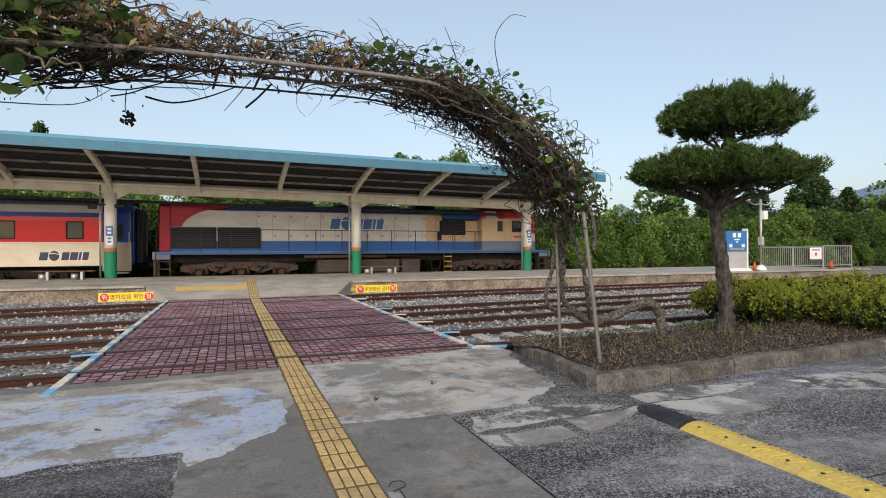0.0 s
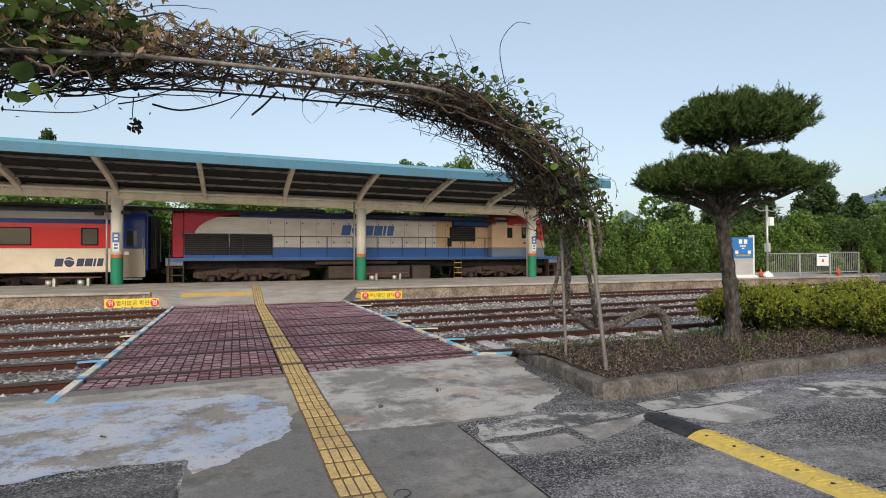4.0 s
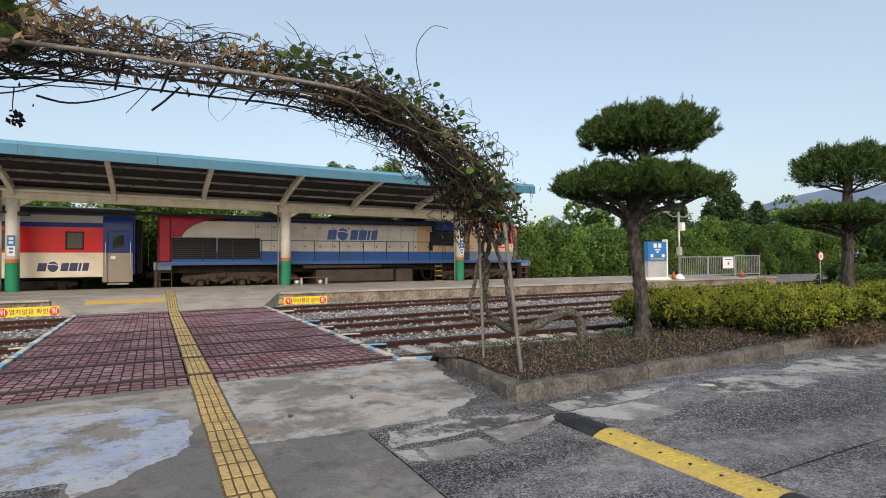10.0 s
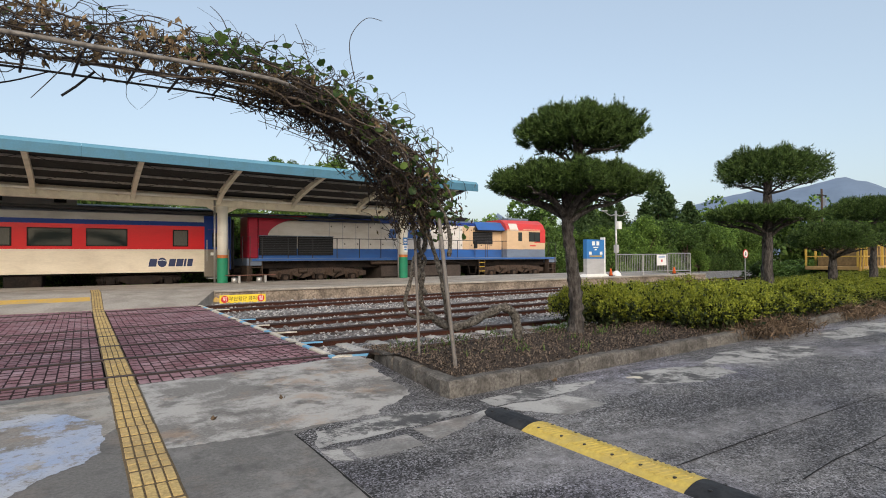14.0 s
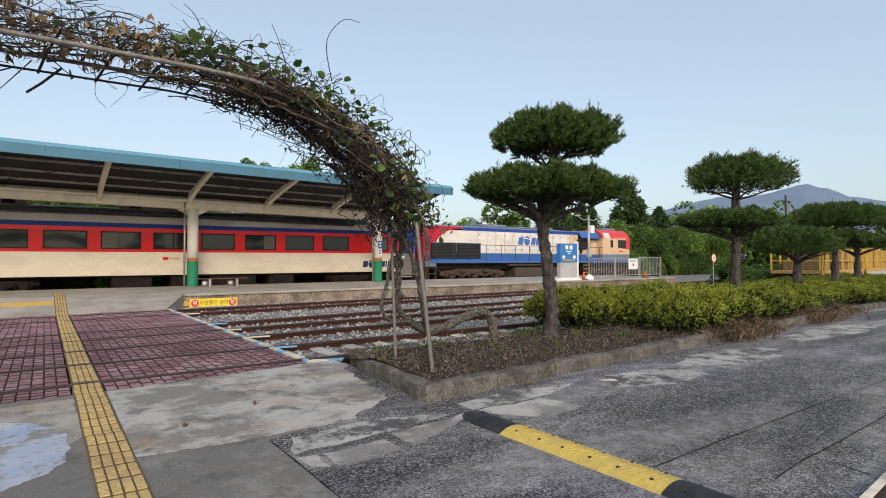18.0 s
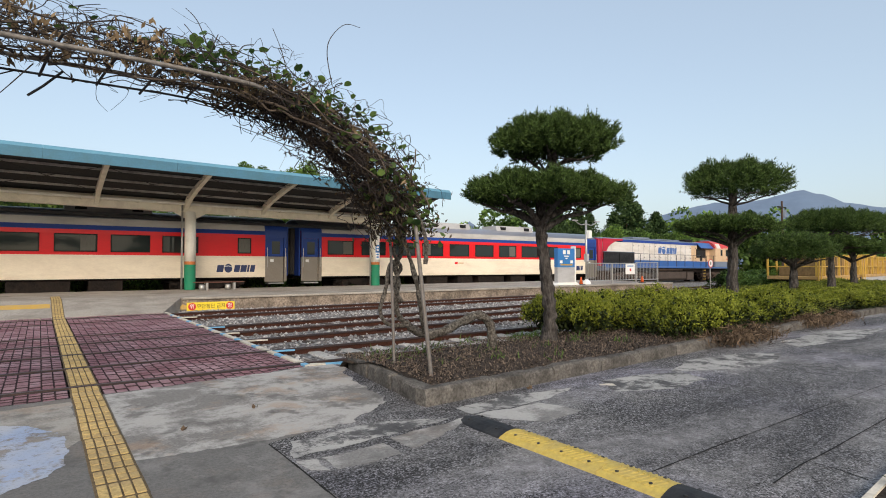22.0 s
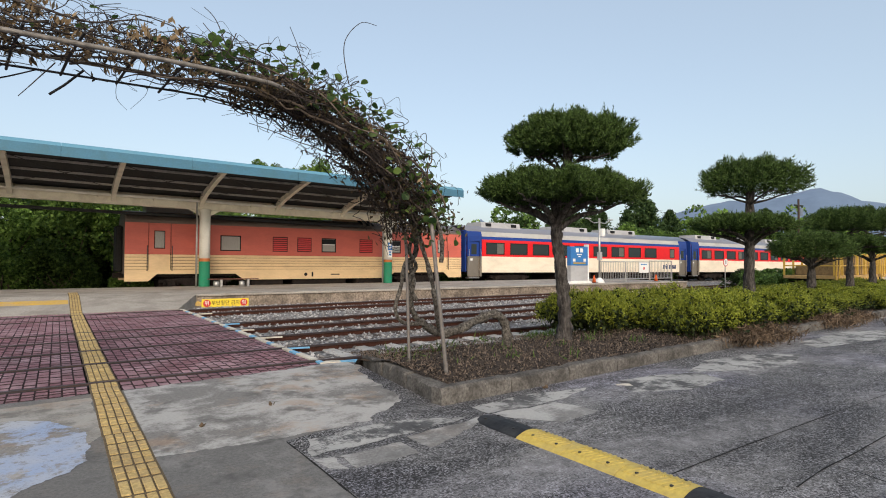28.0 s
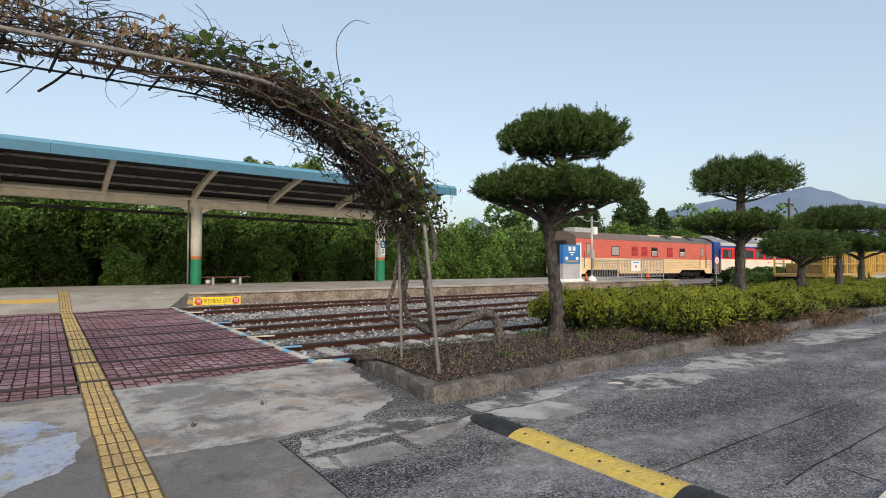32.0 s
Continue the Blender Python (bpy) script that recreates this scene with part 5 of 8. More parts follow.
part("dead_leaf", quick_mesh("dead_leaf", [(sheet_cloud(np.array([(-0.93, 6.3, 2.76)]) + npr.normal(size=(16, 3)) * 0.03, 0.07, 0.6), 0)], [M_VDARK]), None, vine, "hanging dark dead leaf")
# round green leaves, each a cupped blade
def blade(scale):
    vs, n = [], 11
    for i in range(n):
        a = 2 * math.pi * i / n
        r = 0.5 * (1 + 0.22 * (math.cos(a) > 0.9)) * (0.78 if i == n // 2 + 1 else 1)
        x, y = r * math.cos(a), 0.46 * math.sin(a)
        vs.append((x * scale, y * scale, 0.10 * scale * (abs(y) / 0.46) ** 1.5 - 0.06 * scale * x))
    vs.append((0, 0, -0.01 * scale))
    return mesh_of("leaf", vs, [(i, (i + 1) % n, n) for i in range(n)], [M_VLEAF], smooth=True)
BLADES = [blade(s) for s in (0.062, 0.082, 0.102)]
BIG = [blade(s) for s in (0.15, 0.18)]
leaf_count = 0
near = lambda m, d: m + max(-1.25 * d, min(1.25 * d, ra.gauss(0, d)))
rest_v, rest_f = [], []
def put_leaf(p, kinds):
    """The first leaves are parts of their own, the rest one joined mesh."""
    global leaf_count
    me, rot = ra.choice(kinds), (ra.gauss(0, 0.6), ra.gauss(0, 0.6), ra.uniform(0, 6.28))
    leaf_count += 1
    if leaf_count <= 290:
        o = part("leaf", me, None, vine)
        o.location, o.rotation_euler = p, rot
        return
    mt = Matrix.Translation(p) @ Euler(rot).to_matrix().to_4x4()
    k = len(rest_v)
    rest_v.extend(tuple(mt @ v.co) for v in me.vertices)
    rest_f.extend(tuple(i + k for i in f.vertices) for f in me.polygons)
for _ in range(330):
    s = ra.uniform(S_L - 0.15, S_L + 1.6)
    p, d = on_arch(s)
    put_leaf(p + Vector((near(0, 0.12), ra.uniform(-0.70, 0.4), near(0.24, 0.21))), BIG + BLADES[1:])
for _ in range(230):
    s = ra.uniform(S_TOP - 1.1, S_TOP + 0.7)
    p, d = on_arch(s)
    put_leaf(p + Vector((0.04 + near(0, 0.1), ra.uniform(-0.45, 0.4), 0.10 + abs(near(0.07, 0.13)))), BLADES)
for _ in range(150):
    s = ra.uniform(S_POST + 0.1, S_TOP - 0.8)
    p, d = on_arch(s)
    put_leaf(p + Vector((0.12 + abs(near(0.06, 0.10)), ra.uniform(-0.55, 0.4), 0.12 + abs(near(0.05, 0.10)))), BLADES[:2])
for sy in (5.45, 5.75, 6.05):                # leafy sprigs rising beside the bend
    sprig = [(3.92, sy, 2.00), (3.86, sy - 0.03, 2.25), (3.74, sy + 0.02, 2.52), (3.66, sy, 2.80 - 0.1 * (sy - 5.45))]
    part("sprig", Geo().tube(smooth_line(sprig, 4), 0.005, 5, r1=0.003), M_VTWIG, vine, smooth=True)
    for _ in range(15):
        z = ra.uniform(2.05, 2.78)
        put_leaf(Vector((float(np.interp(z, (2.0, 2.25, 2.52, 2.8), (3.92, 3.86, 3.74, 3.66))) + near(0, 0.045), sy + near(0, 0.05), z)), BLADES[:2])
for _ in range(90):
    s = ra.uniform(S_POST - 0.02, S_TOP - 0.6)
    p, d = on_arch(s)
    put_leaf(p + Vector((near(-0.05, 0.12), ra.uniform(-0.55, -0.3), near(0, 0.1))), BLADES)
for _ in range(150):
    s = ra.uniform(S_POST - 0.10, S_POST + 0.8)
    p, d = on_arch(s)
    put_leaf(p + Vector((near(0.0, 0.16), ra.uniform(-0.55, 0.3), near(-0.05, 0.1))), BLADES[:2])
for _ in range(70):
    put_leaf(Vector((ra.uniform(-2.25, -1.25), ra.uniform(5.15, 5.6), ra.uniform(2.75, 3.75))), BIG + BLADES[2:])
for _ in range(26):
    s = ra.uniform(S_TOP + 0.6, S_L)
    p, d = on_arch(s)
    put_leaf(p + Vector((near(0, 0.1), ra.uniform(-0.4, 0.4), ra.uniform(0.1, 0.4))), BLADES)
for p in ((2.09, 5.7, 3.62), (2.72, 5.7, 3.44), (2.86, 5.7, 3.28), (2.97, 5.6, 3.12), (-0.7, 5.6, 3.5), (0.75, 5.6, 3.48), (1.45, 5.6, 3.38)):
    put_leaf(Vector(p), BLADES[1:])
if rest_f:
    tagged(part("small_leaves", mesh_of("small_leaves", rest_v, rest_f, [M_VLEAF], smooth=True), None, vine, "further round green leaves"), kind="stuff")

# ---- the train ----
# position of the first coach's front end along the track, by time
F_ROWS = [(0, -3.55), (2.5, -3.55), (3.5, -3.39), (5.5, -2.88), (6, -2.83), (7, -2.44), (8, -1.82), (9, -1.06), (10, -0.07), (11, 1.2), (12, 2.79), (13, 4.63), (14, 6.9), (15, 9.44), (16.5, 13.84), (17, 15.51), (18, 18.94), (19, 22.63), (20, 26.52), (21, 30.97), (22, 35.70), (23, 40.65), (24, 45.84), (25, 51.51), (26, 57.33), (27, 63.63), (28, 70.25), (29, 77.13), (30, 84.12), (31, 91.59), (32, 99.73)]
WHEEL_R = 0.46
AXLES = []
VEHICLES = []
def paint(name, col, rough=0.3, dirt=(0.10, 0.085, 0.07), amt=0.35, scale=1.2, vary=0.05):
    return plain(name, col, rough, 0.0, 12, vary, dirt, amt, scale, 0.0006, spec=0.28, stretch=(0.6, 1, 1.6))
M_RED = paint("coach_red", (0.66, 0.014, 0.018), 0.32, (0.38, 0.010, 0.012), 0.25)
M_CRM = paint("coach_cream", (0.80, 0.71, 0.57), 0.3, (0.42, 0.34, 0.25), 0.35)
M_NAVY = paint("coach_navy", (0.016, 0.046, 0.225), 0.26, (0.02, 0.04, 0.14), 0.3)
M_CGREY = paint("coach_grey", (0.42, 0.42, 0.43), 0.35)
M_BELLOWS = paint("bellows_black", (0.035, 0.035, 0.037), 0.75)
M_CANT = paint("coach_cant", (0.44, 0.43, 0.41), 0.35)
M_CROOF = paint("coach_roof", (0.20, 0.215, 0.26), 0.3, (0.2, 0.19, 0.19), 0.5)
M_LWHITE = paint("loco_white", (0.66, 0.63, 0.60), 0.35, (0.40, 0.33, 0.27), 0.5)
M_LBLUE = paint("loco_blue", (0.035, 0.12, 0.38), 0.35, (0.05, 0.08, 0.15), 0.5)
M_LGREY = paint("loco_greyblue", (0.16, 0.20, 0.27), 0.45, (0.09, 0.09, 0.10), 0.5)
M_LCRIM = paint("loco_crimson", (0.46, 0.02, 0.05), 0.4, (0.2, 0.02, 0.03), 0.5)
M_LBLU2 = paint("loco_deep_blue", (0.022, 0.06, 0.30), 0.35, (0.03, 0.05, 0.15), 0.4)
M_CURT2 = plain("coach_curtain", (0.12, 0.118, 0.105), 0.8, 0, 4, 0.2, stretch=(14, 1, 1))
M_LRED = paint("loco_red", (0.58, 0.05, 0.05), 0.4, (0.27, 0.06, 0.05), 0.5)
M_LCREAM = paint("loco_cream", (0.62, 0.44, 0.28), 0.4, (0.40, 0.27, 0.17), 0.45)
M_GRED = paint("generator_red", (0.56, 0.13, 0.095), 0.4, (0.30, 0.07, 0.055), 0.4)
M_GCREAM = paint("generator_cream", (0.74, 0.54, 0.31), 0.4, (0.42, 0.29, 0.17), 0.45)
M_GROOF = paint("generator_roof", (0.17, 0.13, 0.11), 0.45, (0.06, 0.05, 0.045), 0.4)
M_LOGO = plain("logo_navy", (0.018, 0.03, 0.10), 0.4, 0, 20, 0.05)
M_LOGOB = plain("logo_blue", (0.04, 0.12, 0.36), 0.4, 0, 20, 0.05)
M_UNDER = plain("underframe", (0.016, 0.013, 0.012), 0.85, 0.1, 14, 0.5, (0.05, 0.034, 0.026), 0.5, 2.5, 0.004)
M_FUEL = plain("fuel_tank_paint", (0.085, 0.068, 0.06), 0.7, 0.1, 10, 0.2, (0.045, 0.035, 0.03), 0.6, 1.5)
M_TANK = plain("greasy_steel", (0.072, 0.053, 0.043), 0.75, 0.2, 12, 0.4, (0.10, 0.06, 0.04), 0.5, 1.5)
M_RUBBER = plain("rubber_black", (0.018, 0.018, 0.018), 0.85, 0, 20, 0.3)
M_GRILLE = plain("grille_black", (0.016, 0.016, 0.017), 0.6, 0.2, 20, 0.3)
M_RUNGY = plain("rung_yellow", (0.55, 0.36, 0.05), 0.6, 0, 20, 0.15, (0.2, 0.13, 0.07), 0.5, 5)
M_STEELD = plain("door_steel", (0.27, 0.235, 0.195), 0.38, 0.55, 20, 0.1, (0.2, 0.16, 0.12), 0.4, 2)
M_RAILDK = plain("handrail_dark", (0.05, 0.05, 0.055), 0.5, 0.3, 20, 0.2)


def glass_mat():
    m, nt, b, co = base("coach_glass", 0.06)
    b.inputs["Base Color"].default_value = (0.018, 0.026, 0.026, 1)
    b.inputs["Specular IOR Level"].default_value = 0.45
    add_bump(nt, b, noise_node(nt, co, 1.3, 2.0), 0.01, 0.25)
    return m


M_GLASS = glass_mat()
M_CURT = plain("window_curtain", (0.33, 0.31, 0.29), 0.8, 0, 4, 0.15, stretch=(14, 1, 1))


def wheelsets(v, xs, r=WHEEL_R):
    g = Geo()
    for s in (-0.75, 0.75):
        g.tube([(0, s - 0.065, 0), (0, s + 0.065, 0)], r, 28)
        g.tube([(0, s - 0.09 * (1 if s < 0 else -1), 0), (0, s + 0.085 * (1 if s < 0 else -1), 0)], r + 0.025, 28)
        for i in range(4):
            a = i * math.pi / 2
            c, d = math.cos(a) * r * 0.6, math.sin(a) * r * 0.6
            g.box(c - 0.05, s - 0.075, d - 0.05, c + 0.05, s + 0.075, d + 0.05)
    g.tube([(0, -0.9, 0), (0, 0.9, 0)], 0.08, 10)
    me = g.mesh("wheelset", M_UNDER)
    for x in xs:
        w = part("wheelset", me, None, v, "dark steel wheels on an axle")
        w.location = (x, 0, r)
        AXLES.append((w, x, r))


def bogie(v, xc, base_, name="bogie"):
    """Side frames with boxes, springs and a bolster round an axle pair."""
    h = base_ / 2
    b = part(name, B(xc - h - 0.55, -1.02, 0.62, xc + h + 0.55, 1.02, 0.72, 0.03), M_UNDER, v)
    for s in (-1, 1):
        y0, y1 = (s * 1.12 - 0.07, s * 1.12 + 0.07)
        part("side_frame", Geo().prism([(xc - h - 0.55, 0.60), (xc - h - 0.55, 0.50), (xc - h + 0.3, 0.50), (xc - 0.45, 0.34), (xc + 0.45, 0.34), (xc + h - 0.3, 0.50), (xc + h + 0.55, 0.50), (xc + h + 0.55, 0.60), (xc + 0.6, 0.72), (xc - 0.6, 0.72)], y0, y1, "y"), M_UNDER, b)
        for d in (-h, h):
            part("axle_box", B(xc + d - 0.17, s * 1.14 - 0.12, 0.33, xc + d + 0.17, s * 1.14 + 0.12, 0.62, 0.03), M_UNDER, b)
            for q in (-0.28, 0.28):
                part("spring", Geo().tube([(xc + d + q, s * 1.14, 0.38 + 0.012 * i) for i in range(22)], [0.075 if i % 3 else 0.055 for i in range(22)], 8), M_UNDER, b)
        for q in (-0.2, 0.2):
            part("spring", Geo().tube([(xc + q, s * 1.1, 0.42 + 0.015 * i) for i in range(24)], [0.10 if i % 3 else 0.075 for i in range(24)], 8), M_UNDER, b)
    return b


def body_strip(x0, x1, prof, thick=0.04):
    """A band of the near side wall: prof lists (y, z) from low to high."""
    g = Geo()
    for s in (1,):
        n = len(prof)
        vs = [(x, s * (y if k == 0 else y + thick), z) for x in (x0, x1) for k in (0, 1) for y, z in prof]
        fs = []
        for i in range(n - 1):
            fs += [(i, i + 1, 2 * n + i + 1, 2 * n + i), (n + i, 3 * n + i, 3 * n + i + 1, n + i + 1), (i, n + i, n + i + 1, i + 1), (2 * n + i, 2 * n + i + 1, 3 * n + i + 1, 3 * n + i)]
        fs += [(0, 2 * n, 3 * n, n), (n - 1, 2 * n - 1, 4 * n - 1, 3 * n - 1)]
        g.add(vs, fs)
    return g


def arc_roof(x0, x1, y_edge, z_edge, z_top, n=10, end=0.0):
    ys = [-y_edge + 2 * y_edge * i / n for i in range(n + 1)]
    zs = [z_edge + (z_top - z_edge) * (1 - abs(y / y_edge) ** 2.6) for y in ys]
    g = Geo()
    pf = list(zip(ys, zs))
    vs = [(x, y, z) for x in (x0, x1) for y, z in pf] + [(x, y, z - 0.05) for x in (x0, x1) for y, z in pf]
    m = n + 1
    fs = [(i, i + 1, m + i + 1, m + i) for i in range(n)] + [(2 * m + i, 3 * m + i, 3 * m + i + 1, 2 * m + i + 1) for i in range(n)]
    fs += [(i, 2 * m + i, 2 * m + i + 1, i + 1) for i in range(n)] + [(m + i, m + i + 1, 3 * m + i + 1, 3 * m + i) for i in range(n)]
    return g.add(vs, fs)


def logo(v, x, z, h, mat, y=-1.506):
    """Plain blocks and a swept disc in the operator's colour."""
    lg = part("logo", Geo().prism([(x + 0.52 * h * math.cos(a) + 1.55 * h, z + 0.60 * h * math.sin(a) + 0.52 * h) for a in [2 * math.pi * i / 24 for i in range(24)]], y - 0.002, y + 0.004, "y"), mat, v, "dark blue company mark of a disc and blocks")
    sw = Geo().prism([(x + 0.98 * h, z + 0.72 * h), (x + 1.6 * h, z + 0.78 * h), (x + 2.15 * h, z + 0.60 * h), (x + 2.15 * h, z + 0.66 * h), (x + 1.6 * h, z + 0.87 * h), (x + 1.02 * h, z + 0.81 * h)], y - 0.006, y - 0.002, "y")
    part("sweep", sw, M_WHITE, lg, "white sweep")
    for a, w in ((0.0, 0.85), (2.25, 0.75), (3.10, 0.8), (4.0, 0.26), (4.4, 0.62)):
        part("letter_block", Geo().prism([(x + a * h, z), (x + (a + w) * h, z), (x + (a + w + 0.16) * h, z + h * 0.95), (x + (a + 0.16) * h, z + h * 0.95)], y - 0.002, y + 0.004, "y"), mat, lg)


def coach(xf, label):
    """A passenger coach whose front end lies at xf; 23.9 m long, both ends with doors."""
    v = thing("passenger_coach", label, "railway coach", group="coaches of the train")
    x0, x1 = xf - 23.9, xf
    a, b = x0 + 1.25, x1 - 1.25
    part("lower_side", body_strip(a, b, [(-1.49, 0.86), (-1.505, 1.0), (-1.50, 1.90)]), M_CRM, v, "cream lower side panel")
    part("blue_band", body_strip(a, b, [(-1.49, 2.98), (-1.455, 3.18)]), M_NAVY, v, "navy band")
    part("cant_rail", body_strip(a + 0.012, b - 0.012, [(-1.455, 3.18), (-1.43, 3.30), (-1.36, 3.50)]), M_CANT, v, "pale cant rail")
    part("roof", arc_roof(x0 + 0.1, x1 - 0.1, 1.37, 3.49, 3.94), M_CROOF, v, "ribbed grey-blue roof", True)
    part("far_side", B(x0 + 0.12, 1.44, 0.86, x1 - 0.12, 1.50, 1.90), M_CRM, v)
    part("far_side", B(x0 + 0.12, 1.40, 1.902, x1 - 0.12, 1.50, 3.50), M_RED, v)
    # window band pieces between openings
    wins = [(x0 + 1.58 + 2.043 * i, x0 + 1.58 + 2.043 * i + 1.55) for i in range(9)] + [(x1 - 2.61, x1 - 1.95)]
    z0, z1 = 2.03, 2.80
    part("window_band", body_strip(a, b, [(-1.50, 1.90), (-1.50, z0)]), M_RED, v, "glossy red band under the windows")
    part("window_band", body_strip(a, b, [(-1.50, z1), (-1.49, 2.98)]), M_RED, v, "glossy red band above the windows")
    edges = [a] + [e for w in wins for e in w] + [b]
    for p, q in zip(edges[0::2], edges[1::2]):
        if q - p > 0.02:
            part("window_pier", body_strip(p, q, [(-1.50, z0), (-1.50, z1)]), M_RED, v, "red panel between windows")
    for k, (p, q) in enumerate(wins):
        w = part("window", Geo().box(p, -1.49, z0, q, -1.475, z1), M_GLASS, v, "dark reflective window")
        fr = Geo()
        t = 0.045
        for bx in ((p, z0, q, z0 + t), (p, z1 - t, q, z1), (p, z0, p + t, z1), (q - t, z0, q, z1)):
            fr.box(bx[0], -1.513, bx[1], bx[2], -1.47, bx[3])
        part("window_frame", fr, M_RUBBER, w, "black rubber frame")
        if k % 3 == 0:
            c0 = p + 0.06 if k % 2 else max(p + 0.05, q - 0.62)
            part("curtain", B(c0, -1.4915, z0 + 0.05, c0 + 0.55, -1.4895, z1 - 0.05), M_CURT2, w, "grey drawn curtain")
    # ends with doors
    for xe, s in ((x0, 1), (x1, -1)):
        p, q = (xe + 0.12 * s, xe + 1.26 * s)
        lo, hi = min(p, q), max(p, q)
        vest = part("vestibule", body_strip(lo, hi, [(-1.46, 2.86), (-1.45, 3.18), (-1.43, 3.30), (-1.36, 3.50)]), M_NAVY, v, "navy vestibule end")
        d0, d1 = (xe + 0.26 * s, xe + 1.08 * s)
        dl, dh = min(d0, d1), max(d0, d1)
        for c0, c1 in ((lo, dl), (dh, hi)):
            if c1 - c0 > 0.01:
                part("door_post", body_strip(c0, c1, [(-1.47, 1.90), (-1.46, 2.86)]), M_NAVY, vest)
                part("door_post", body_strip(c0, c1, [(-1.47, 0.62), (-1.47, 1.90)]), M_STEELD, vest)
        dr = part("door", B(dl, -1.40, 1.90, dh, -1.35, 2.86, 0.01), M_NAVY, v, "folding door, navy above and bare steel below")
        part("door_lower", B(dl, -1.40, 0.60, dh, -1.35, 1.897, 0.01), M_STEELD, dr)
        part("door_window", B(dl + 0.2, -1.408, 2.02, dh - 0.2, -1.398, 2.68), M_GLASS, dr)
        part("number_plate", B(dl + 0.12, -1.407, 1.62, dl + 0.30, -1.40, 1.76), M_WHITE, dr)
        part("step", B(dl, -1.46, 0.50, dh, -1.0, 0.56, 0.01), M_GALV, v)
        for hx in (dl - 0.06, dh + 0.06):
            part("handrail", Geo().tube([(hx, -1.53, 1.35), (hx, -1.53, 2.35)], 0.016, 6), M_GALV, v)
        part("end_wall", B(min(xe + 0.02 * s, xe + 0.10 * s), -1.40, 0.9, max(xe + 0.02 * s, xe + 0.10 * s), 1.40, 3.55, 0.03), M_NAVY, v, "navy end wall")
        for q in range(3):
            part("gangway", B(min(xe - (0.09 * q + 0.075) * s, xe - 0.09 * q * s), -0.82, 0.95, max(xe - (0.09 * q + 0.075) * s, xe - 0.09 * q * s), 0.82, 3.42, 0.03), M_BELLOWS, v, "black folded gangway bellows")
        part("coupler", B(min(xe - 0.32 * s, xe + 0.3 * s), -0.12, 0.72, max(xe - 0.32 * s, xe + 0.3 * s), 0.12, 0.95, 0.02), M_UNDER, v)
    # roof units
    for ux in (3.4, 10.2, 15.9):
        u = part("roof_unit", Geo().prism([(-0.85, 3.80), (0.85, 3.80), (0.75, 4.18), (-0.75, 4.18)], x0 + ux - 1.7, x0 + ux + 1.7, "x"), M_CGREY, v, "grey roof air-conditioning unit")
        for vx in (-1.1, 1.1):
            part("vent", B(x0 + ux + vx - 0.22, -0.86, 3.90, x0 + ux + vx + 0.22, -0.78, 4.10), M_GRILLE, u)
    # underfloor
    part("underframe", B(x0 + 0.2, -1.25, 0.78, x1 - 0.2, 1.25, 0.95), M_UNDER, v)
    for ux, w in ((-3.0, 1.6), (-0.8, 1.2), (1.4, 2.2), (3.8, 1.3)):
        cx = (x0 + x1) / 2 + ux
        part("equipment_box", B(cx - w / 2, -1.3, 0.28, cx + w / 2, 1.3, 0.80, 0.03), M_UNDER, v)
    for bc in (x0 + 3.9, x1 - 3.9):
        bogie(v, bc, 2.3)
        wheelsets(v, (bc - 1.15, bc + 1.15))
    logo(v, x1 - 3.60, 1.12, 0.36, M_LOGO)
    part("emblem", B(x0 + 10.15, -1.508, 1.54, x0 + 10.38, -1.502, 1.68), M_RED, v, "small red emblem")
    part("emblem", B(x0 + 10.42, -1.508, 1.57, x0 + 10.85, -1.502, 1.65), M_LCREAM, v, "thin row of illegible lettering")
    VEHICLES.append((v, x0, x1))
    return v


coach(-0.45, "red and cream passenger coach with navy ends and roof units")
coach(-24.9, "red and cream passenger coach coupled before the generator van")


